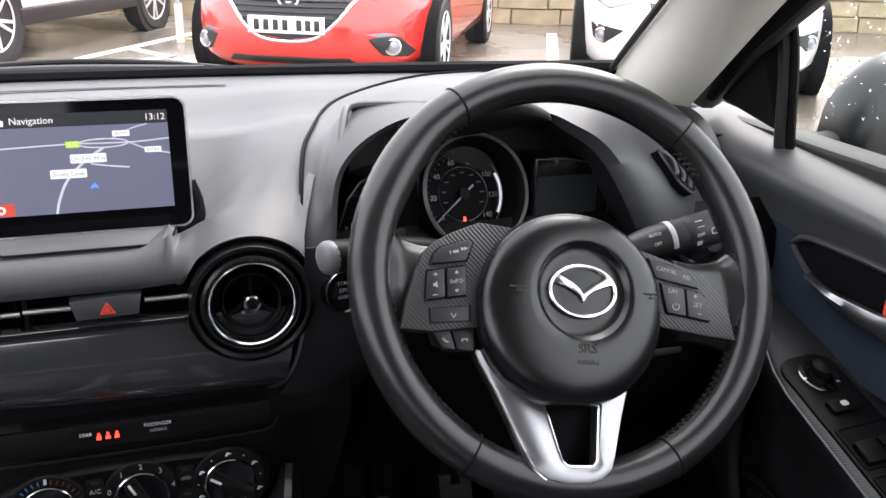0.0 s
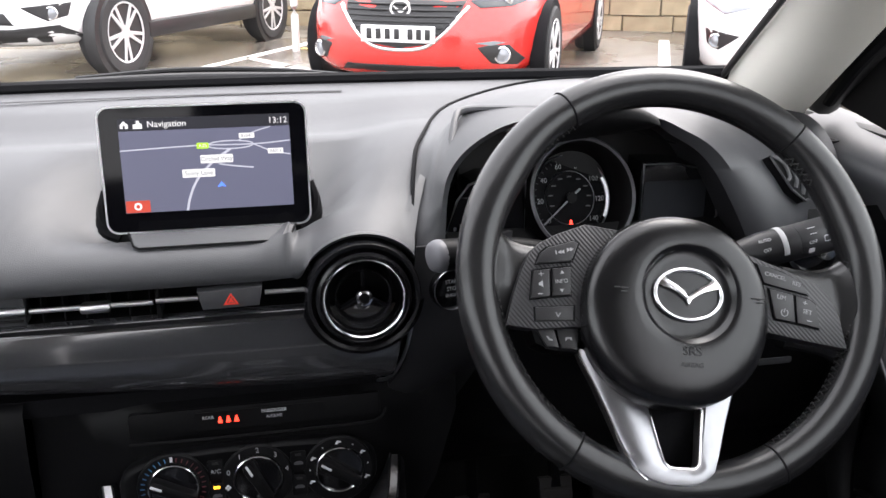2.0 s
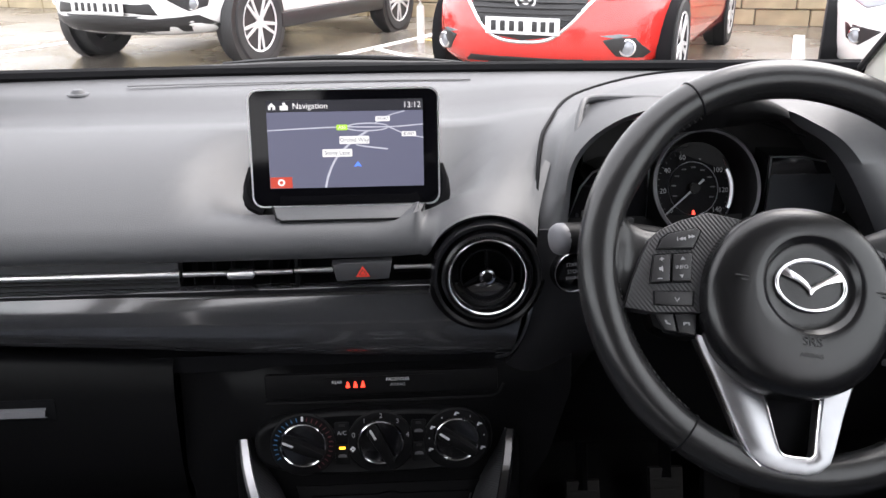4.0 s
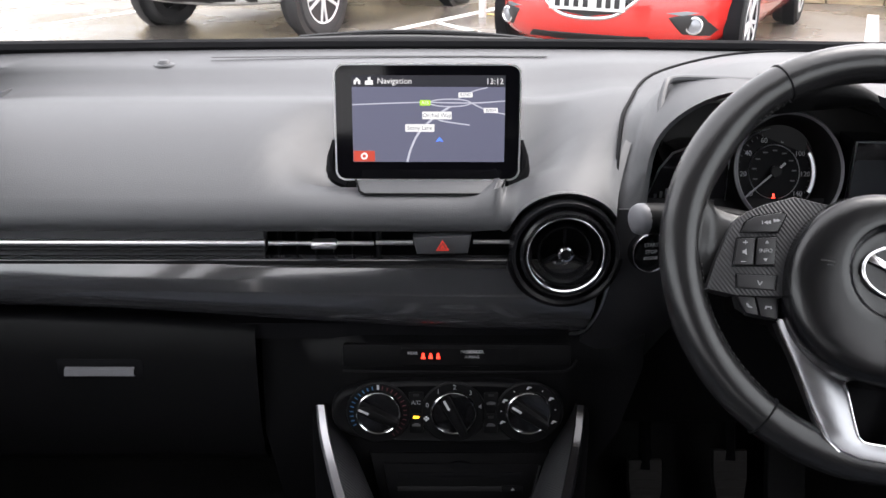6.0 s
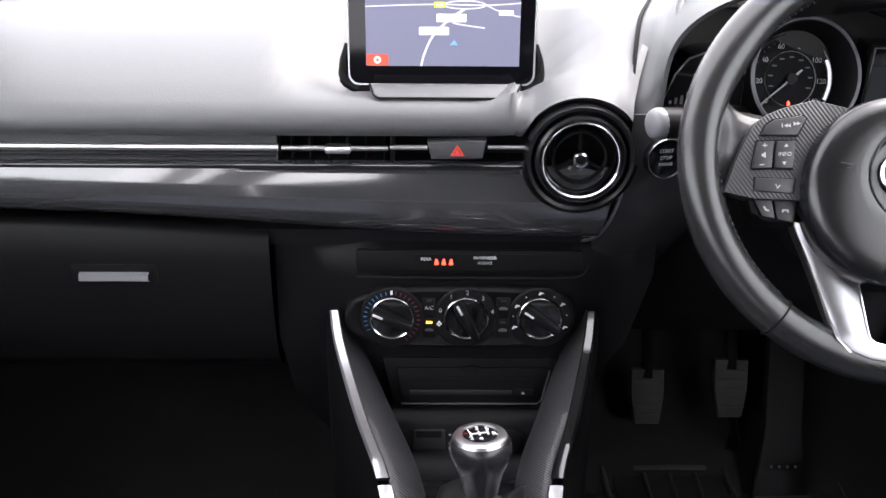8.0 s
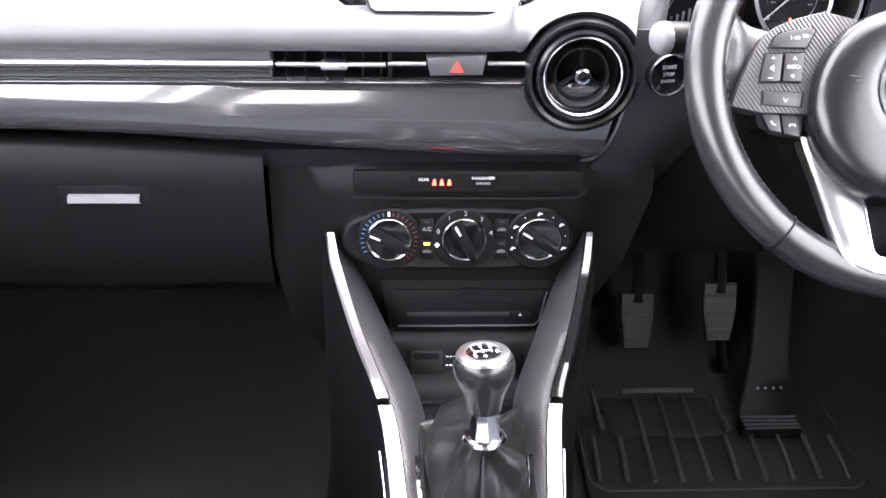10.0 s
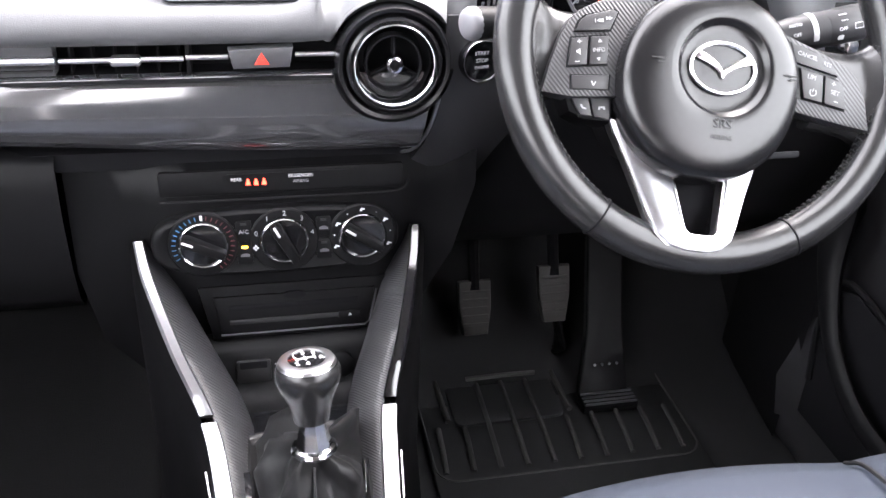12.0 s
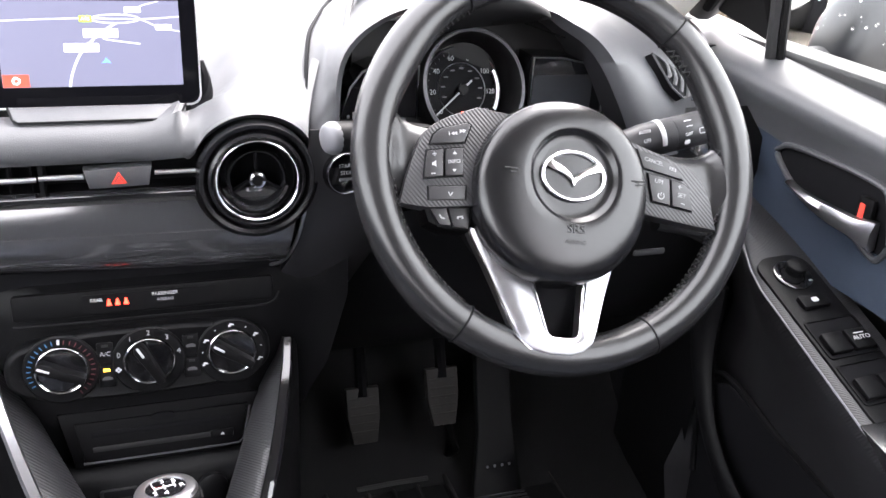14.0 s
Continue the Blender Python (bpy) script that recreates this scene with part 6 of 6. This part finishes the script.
WALLM = Matrix.Translation((1.6, 11.3, 0)) @ Matrix.Rotation(radians(-20), 4, "Z")
wallt = thing("stone_wall", (0, 0, 0), "low weathered sandstone retaining wall behind the bays", "wall", kind="structure", m=WALLM)
part("core", box(-12, 12, 0.06, 0.5, -0.2, 0.78), MORTAR, wallt)
part("coping", box(-12, 12, -0.02, 0.55, 0.76, 0.88, 0.02), STONE, wallt, "flat coping course")
rng = random.Random(3)
blocks = []
for v in range(4):
    blocks.append([])
    for w in (0.34, 0.46, 0.6):
        bm = box(0, w - 0.014, 0, 0.1, 0, 0.178, 0.012)
        for vert in bm.verts:
            vert.co += Vector((rng.uniform(-0.004, 0.004), rng.uniform(-0.012, 0.008), rng.uniform(-0.004, 0.004)))
        me = bpy.data.meshes.new("block")
        bm.to_mesh(me)
        bm.free()
        me.materials.append(STONE)
        blocks[v].append((w, me))
for course in range(4):
    x = -8.5 - 0.2 * course
    while x < 8.5:
        w, me = blocks[rng.randrange(4)][rng.randrange(3)]
        ob = new("block", me)
        ob.parent = wallt
        ob.matrix_basis = Matrix.Translation((x, rng.uniform(-0.006, 0.012), course * 0.19))
        x += w

LEAF = material("dull_green_leaves", (0.07, 0.085, 0.03), 0.6, vary=0.5, vary_scale=3)
TWIG = material("brown_twigs", (0.13, 0.09, 0.06), 0.8, vary=0.4, vary_scale=6)
verts, faces = [], []
rnp = np.random.RandomState(4)
for _ in range(9000):
    x, y = rnp.uniform(-9, 9), rnp.uniform(0.1, 2.2)
    z = 0.86 + abs(rnp.normal(0, 0.35)) * (0.6 + 0.4 * math.sin(x * 1.7) ** 2)
    r = rnp.uniform(0.02, 0.06)
    a, b = rnp.uniform(0, math.tau), rnp.uniform(-0.9, 0.9)
    u = np.array((math.cos(a), math.sin(a), b)) * r
    w = np.array((-math.sin(a), math.cos(a), rnp.uniform(-0.5, 0.5))) * r * 0.5
    c = np.array((x, y, z))
    i = len(verts)
    verts += [tuple(c - u), tuple(c + w), tuple(c + u), tuple(c - w)]
    faces.append((i, i + 1, i + 2, i + 3))
me = bpy.data.meshes.new("shrubs")
me.from_pydata(verts, [], faces)
me.materials.append(LEAF)
shrubs = tagged(new("shrubs", me), "low tangled green and brown shrubs on the bank above the wall", "shrubs", kind="stuff")
shrubs.matrix_basis = WALLM
tw = []
for _ in range(160):
    x, y = rng.uniform(-9, 9), rng.uniform(0.1, 1.5)
    tw.append(tube([(x, y, 0.8), (x + rng.uniform(-0.2, 0.2), y, 1.1), (x + rng.uniform(-0.5, 0.5), y - 0.1, rng.uniform(1.2, 1.7))], 0.007, 4))
twigs = tagged(part("twigs", join(*tw), TWIG), "bare brown twigs among the shrubs", "shrubs", kind="stuff")
twigs.matrix_basis = WALLM
bank = loft([[(x, y, z + 0.1 * math.sin(x * 1.3 + y)) for x in np.linspace(-40, 40, 30)] for y, z in ((0.4, 0.8), (1.5, 1.2), (4, 2.0), (10, 3.0))])
bk = structure("bank", bank, TWIG, "brown planted bank above the wall", "bank")
bk.matrix_basis = WALLM

# white steel hoop
HOOPPAINT = material("white_hoop_paint", (0.8, 0.8, 0.78), 0.35, vary=0.1)
hoop = thing("hoop_barrier", (0.4, 9.1, 0), "white painted steel hoop barrier standing on the asphalt", "barrier")
part("pipe", tube([(0.385, 9.12, 0), (0.385, 9.12, 0.6), (0.40, 9.14, 0.76), (0.47, 9.2, 0.84), (0.9, 9.55, 0.85), (1.33, 9.9, 0.84), (1.40, 9.96, 0.76), (1.42, 9.98, 0.6), (1.42, 9.98, 0)], 0.038, 12, n=60), HOOPPAINT, hoop)


# ---- parked cars: front towards -y, y runs back ----
TYRE = material("tyre_rubber", (0.02, 0.02, 0.021), 0.75, grain=0.4, grain_scale=80)
ALLOY = material("silver_alloy", (0.68, 0.68, 0.69), 0.35, metal=0.35, vary=0.1)
LAMPGLASS = material("headlamp_glass", (0.25, 0.26, 0.28), 0.08, metal=0.4, coat=0.5, vary=0.2, vary_scale=12)
BLACKTRIM = material("black_car_trim", (0.016, 0.016, 0.017), 0.45, vary=0.1)
CARGLASS = material("dark_car_glass", (0.02, 0.024, 0.026), 0.05, coat=0.5, vary=0.05)
PLATEWHITE = material("white_plate", (0.78, 0.78, 0.78), 0.4, vary=0.03)


def parked_car(name, m, paint, label, L, W, lift, detail, cladding=False, group="parked cars"):
    car = thing(name, (0, 0, 0), label, "car", group, m=m)
    rings = [(0.17, 0.16, 0.74), (0.20, 0.08, 0.83), (0.26, 0.025, 0.88), (0.36, 0.0, 0.895), (0.48, 0.0, 0.90), (0.58, 0.025, 0.90), (0.66, 0.075, 0.893), (0.72, 0.15, 0.88), (0.77, 0.27, 0.862), (0.83, 0.55, 0.845), (0.89, 0.9, 0.82), (0.93, 1.1, 0.79), (0.95, 1.25, 0.74)]

    def profile(z):
        zz = (z - lift)
        zs = [r[0] for r in rings]
        return float(np.interp(zz, zs, [r[1] for r in rings])), float(np.interp(zz, zs, [r[2] for r in rings])) * W / 1.8

    def surf_y(x, z):
        yf, w = profile(z)
        half = (L - yf) / 2
        f = min(0.999, abs(x) / w)
        return yf + half * (1 - (1 - f ** 3.2) ** (1 / 3.2)) * 0.62 + 0.05 * f * f

    rows = []
    for z0, yf, w0 in rings:
        w = w0 * W / 1.8
        row = []
        xs = [w * math.sin(t) for t in np.linspace(-math.pi / 2, math.pi / 2, 37)]
        for x in xs:
            row.append(Vector((x, surf_y(x * 0.9985, z0 + lift) if abs(x) < w * 0.999 else surf_y(x * 0.9985, z0 + lift), z0 + lift)))
        for x in xs[::-1]:
            back = L - 0.3 * (abs(x) / w) ** 3 - (0.1 if z0 > 0.85 else 0)
            row.append(Vector((x, back, z0 + lift)))
        rows.append(row)
    part("body", loft(rows, close_v=True, caps=True), paint, car, angle=40)
    cab = []
    for z0, y0, y1, w0 in ((0.94, 1.2, L - 0.25, 0.77), (1.1, 1.5, L - 0.35, 0.72), (1.3, 1.92, L - 0.55, 0.62), (1.4, 2.15, L - 0.75, 0.56)):
        w = w0 * W / 1.8
        cab.append([Vector((x, y, z0 + lift)) for x, y in [(w * math.sin(t), y0 + 0.2 * math.sin(t) ** 2) for t in np.linspace(-math.pi / 2, math.pi / 2, 13)] + [(w * math.sin(t), y1) for t in np.linspace(math.pi / 2, -math.pi / 2, 13)]])
    part("glasshouse", loft(cab, close_v=True, caps=True), CARGLASS, car, "dark glass")
    part("roof", loft([[Vector((x, y, z + lift)) for x, y in [(w * W / 1.8 * math.sin(t), y0 + 0.12 * math.sin(t) ** 2) for t in np.linspace(-math.pi / 2, math.pi / 2, 13)] + [(w * W / 1.8 * math.sin(t), y1) for t in np.linspace(math.pi / 2, -math.pi / 2, 13)]] for z, y0, y1, w in ((1.39, 2.1, L - 0.72, 0.57), (1.43, 2.2, L - 0.8, 0.53), (1.455, 2.5, L - 1.1, 0.4))], close_v=True, caps=True), paint, car)

    def patch(pname, outline, mat, parent, off=0.006, plabel="", depth=0.012):
        """A piece that lies on the front skin, from an outline in x and z."""
        cx, cz = sum(p[0] for p in outline) / len(outline), sum(p[1] for p in outline) / len(outline)
        fine = []
        for i, p in enumerate(outline):
            q = outline[(i + 1) % len(outline)]
            for k in range(4):
                fine.append((p[0] + (q[0] - p[0]) * k / 4, p[1] + (q[1] - p[1]) * k / 4))
        rows = [[Vector((x, surf_y(x, z) + depth, z)) for x, z in fine]]
        for f in (1.0, 0.96, 0.8, 0.6, 0.35, 0.1):
            o = off if f < 1 else off * 0.4
            rows.append([Vector((cx + (x - cx) * f, surf_y(cx + (x - cx) * f, cz + (z - cz) * f) - o, cz + (z - cz) * f)) for x, z in fine])
        return part(pname, loft(rows, close_v=True, caps=True), mat, parent, plabel, angle=50)

    def strip_on(pname, pts, r, mat, parent, plabel="", off=0.004):
        return part(pname, tube([Vector((x, surf_y(x, z) - off, z)) for x, z in pts], r, 8, n=len(pts) * 5), mat, parent, plabel)

    t = lift
    k = W / 1.8
    if detail == "hatch":
        grille_o = [(-0.43 * k, 0.70 + t), (0.43 * k, 0.70 + t), (0.40 * k, 0.62 + t), (0.30 * k, 0.50 + t), (0.18 * k, 0.415 + t), (0, 0.39 + t), (-0.18 * k, 0.415 + t), (-0.30 * k, 0.50 + t), (-0.40 * k, 0.62 + t)]
        g = patch("grille", grille_o, BLACKTRIM, car, 0.005, "black grille")
        for i in range(7):
            z = 0.455 + t + i * 0.036
            w = float(np.interp(z - t, (0.39, 0.415, 0.50, 0.62, 0.70), (0.05, 0.17, 0.29, 0.39, 0.41))) * k
            strip_on("slat", [(-w, z), (-w / 2, z), (0, z), (w / 2, z), (w, z)], 0.007, BLACKTRIM, g, off=0.012)
        strip_on("chrome_surround", [(-0.45 * k, 0.66 + t), (-0.40 * k, 0.60 + t), (-0.30 * k, 0.485 + t), (-0.18 * k, 0.40 + t), (0, 0.378 + t), (0.18 * k, 0.40 + t), (0.30 * k, 0.485 + t), (0.40 * k, 0.60 + t), (0.45 * k, 0.66 + t)], 0.014, CHROME, g, "chrome grille surround")
        em = part("emblem", ring_plate(oval(0, 0, 0.075, 0.06, 30), oval(0, 0, 0.06, 0.046, 30), 0, 0.02, pose(0, surf_y(0, 0.645 + t) - 0.006, 0.645 + t, 90)), CHROME, g, "plain chrome oval emblem")
        part("wing", slab([(-0.066, 0.03), (0, -0.012), (0.066, 0.03), (0, -0.04)], 0.0, 0.016, pose(0, surf_y(0, 0.645 + t) - 0.006, 0.645 + t, 90)), CHROME, g)
        patch("lower_intake", [(-0.40 * k, 0.275 + t), (0.40 * k, 0.275 + t), (0.46 * k, 0.225 + t), (-0.46 * k, 0.225 + t)], BLACKTRIM, car, 0.004, "black lower intake")
        fogs = (0.66, 0.345)
        for s in (-1, 1):
            out = [(s * 0.52 * k, 0.40 + t), (s * 0.60 * k, 0.415 + t), (s * 0.70 * k, 0.41 + t), (s * 0.78 * k, 0.30 + t), (s * 0.74 * k, 0.265 + t), (s * 0.60 * k, 0.29 + t)]
            patch("fog_recess", out if s > 0 else out[::-1], BLACKTRIM, car, 0.004, "black fog-lamp recess")
            x, z = s * fogs[0] * k, fogs[1] + t
            mf = pose(x, surf_y(x, z) - 0.004, z, 90) @ pose(0, 0, 0, 0, s * 25)
            f = part("fog_lamp", lathe([(0.058, -0.03), (0.058, 0.012), (0.048, 0.016), (0.043, 0.006)], mf, 28), CHROME, car, "round chrome fog lamp")
            part("lens", lathe([(0.044, 0.006), (0.02, 0.014), (0, 0.016)], mf, 28), LAMPGLASS, f)
            drl = [(s * 0.50 * k, 0.43 + t), (s * 0.62 * k, 0.44 + t), (s * 0.69 * k, 0.425 + t), (s * 0.60 * k, 0.41 + t)]
            patch("indicator", drl if s > 0 else drl[::-1], LAMPGLASS, car, 0.008)
            hl = [(s * 0.44 * k, 0.695 + t), (s * 0.62 * k, 0.735 + t), (s * 0.78 * k, 0.76 + t), (s * 0.82 * k, 0.70 + t), (s * 0.70 * k, 0.655 + t), (s * 0.52 * k, 0.65 + t)]
            h = patch("headlamp", hl if s > 0 else hl[::-1], CARGLASS, car, 0.006, "swept-back headlamp")
            x, z = s * 0.66 * k, 0.70 + t
            part("projector", lathe([(0.045, 0), (0.045, 0.012), (0.035, 0.018), (0, 0.02)], pose(x, surf_y(x, z) - 0.004, z, 90), 24), CHROME, h)
    else:
        low = cladding and patch("lower_bumper", [(-0.72 * k, 0.335 + t), (0.72 * k, 0.335 + t), (0.80 * k, 0.24 + t), (0.78 * k, 0.19 + t), (-0.78 * k, 0.19 + t), (-0.80 * k, 0.24 + t)], BLACKTRIM, car, 0.012, "black lower bumper")
        patch("grille", [(-0.40 * k, 0.66 + t), (0.40 * k, 0.66 + t), (0.36 * k, 0.52 + t), (-0.36 * k, 0.52 + t)], BLACKTRIM, car, 0.005, "black grille")
        cladding and patch("lower_intake", [(-0.45 * k, 0.43 + t), (0.45 * k, 0.43 + t), (0.50 * k, 0.34 + t), (-0.50 * k, 0.34 + t)], BLACKTRIM, car, 0.004)
        for s in (-1, 1):
            out = [(s * 0.55 * k, 0.47 + t), (s * 0.78 * k, 0.50 + t), (s * 0.76 * k, 0.40 + t), (s * 0.68 * k, 0.365 + t)]
            patch("fog_recess", out if s > 0 else out[::-1], BLACKTRIM, car, 0.004, "black fog-lamp recess")
            x, z = s * 0.70 * k, 0.425 + t
            mf = pose(x, surf_y(x, z) - 0.004, z, 90) @ pose(0, 0, 0, 0, s * 25)
            f = part("fog_lamp", lathe([(0.05, -0.03), (0.05, 0.012), (0.042, 0.016), (0.038, 0.006)], mf, 28), CHROME, car, "round chrome fog lamp")
            part("lens", lathe([(0.039, 0.006), (0.02, 0.014), (0, 0.016)], mf, 24), LAMPGLASS, f)
            hl = [(s * 0.46 * k, 0.66 + t), (s * 0.66 * k, 0.73 + t), (s * 0.80 * k, 0.75 + t), (s * 0.83 * k, 0.68 + t), (s * 0.66 * k, 0.60 + t)]
            patch("headlamp", hl if s > 0 else hl[::-1], LAMPGLASS, car, 0.006, "clear headlamp")
    pz = 0.485 + t if detail == "hatch" else 0.40 + t
    yp = surf_y(0, pz) - 0.022
    plate = part("number_plate", box(-0.26, 0.26, yp - 0.006, yp + 0.012, pz - 0.055, pz + 0.055, 0.004), PLATEWHITE, car, "white number plate with dark bars")
    for i, x in enumerate((-0.20, -0.135, -0.07, -0.005, 0.09, 0.15, 0.21)):
        part("bar", box(x - 0.018, x + 0.018, yp - 0.0085, yp - 0.0055, pz - 0.034, pz + 0.034, 0.001), BLACKTRIM, plate)
    wr = 0.315 if not cladding else 0.35
    for s in (-1, 1):
        for wy in (0.86, 0.86 + (2.7 if L > 4.2 else 2.55)):
            mw = Matrix.Translation((s * (0.90 * k - 0.105), wy, wr)) @ Matrix.Rotation(s * math.pi / 2, 4, "Y")
            arch = part("wheel_arch", lathe([(0.0, 0.104), (wr + 0.045, 0.104), (wr + 0.05, 0.09), (wr + 0.05, 0.0)], mw @ Matrix.Translation((0, 0, 0.004)), 40), VOID if not cladding else BLACKTRIM, car, "dark wheel arch")
            wh = part("wheel", lathe([(wr * 0.66, -0.09), (wr * 0.94, -0.10), (wr, -0.07), (wr, 0.085), (wr * 0.985, 0.105), (wr * 0.93, 0.122), (wr * 0.72, 0.120), (wr * 0.68, 0.114)], mw, 48), TYRE, car, "black tyre")
            rim = part("rim", lathe([(wr * 0.70, 0.114), (wr * 0.69, 0.119), (wr * 0.64, 0.110), (wr * 0.62, 0.06), (0, 0.05)], mw, 40), VOID, wh, "dark rim barrel")
            lipr = lathe([(wr * 0.705, 0.113), (wr * 0.695, 0.122), (wr * 0.655, 0.116), (wr * 0.65, 0.10)], mw, 40)
            spokes = [lipr]
            for q in range(5):
                for da in (-10, 10):
                    ms = mw @ pose(0, 0, 0, 0, 0, q * 72 + da)
                    spokes.append(slab([(0.03, -0.016), (wr * 0.67, -0.013), (wr * 0.67, 0.013), (0.03, 0.016)], 0.085, 0.117, ms, 0.004))
            spokes.append(lathe([(0.055, 0.08), (0.055, 0.115), (0.03, 0.12), (0, 0.12)], mw, 20))
            part("spokes", join(*spokes), ALLOY, wh, "silver alloy spokes")
    if cladding:
        for s in (-1, 1):
            part("sill_cladding", box(*sorted((s * 0.86 * k, s * 0.915 * k)), 1.2, 0.86 + 2.3, 0.27, 0.41, 0.02), BLACKTRIM, car, "black sill cladding")
    return car


RED = material("bright_red_paint", (0.62, 0.028, 0.022), 0.22, coat=0.9, vary=0.05)
WHITE = material("white_car_paint", (0.8, 0.8, 0.8), 0.25, coat=0.8, vary=0.02)
DARKPAINT = material("dark_grey_car_paint", (0.03, 0.032, 0.036), 0.25, coat=0.8, vary=0.05)


def parked_at(x, y, turn):
    return Matrix.Translation((x, y, 0)) @ Matrix.Rotation(radians(turn), 4, "Z")


parked_car("red_hatchback", parked_at(0.94, 6.03, -28), RED, "bright red hatchback parked facing us, chrome grille surround", 4.4, 1.8, 0.0, "hatch")
parked_car("white_suv", parked_at(-2.25, 7.45, -27), WHITE, "white sport-utility car parked with black cladding and alloy wheels", 4.5, 1.84, 0.12, "suv", True)
parked_car("white_car", parked_at(3.6, 5.2, -28), WHITE, "white car parked in the next bay", 4.4, 1.8, 0.0, "suv")
parked_car("dark_car", parked_at(8.3, 6.6, -60), DARKPAINT, "dark grey car parked across the way", 4.4, 1.8, 0.0, "suv")
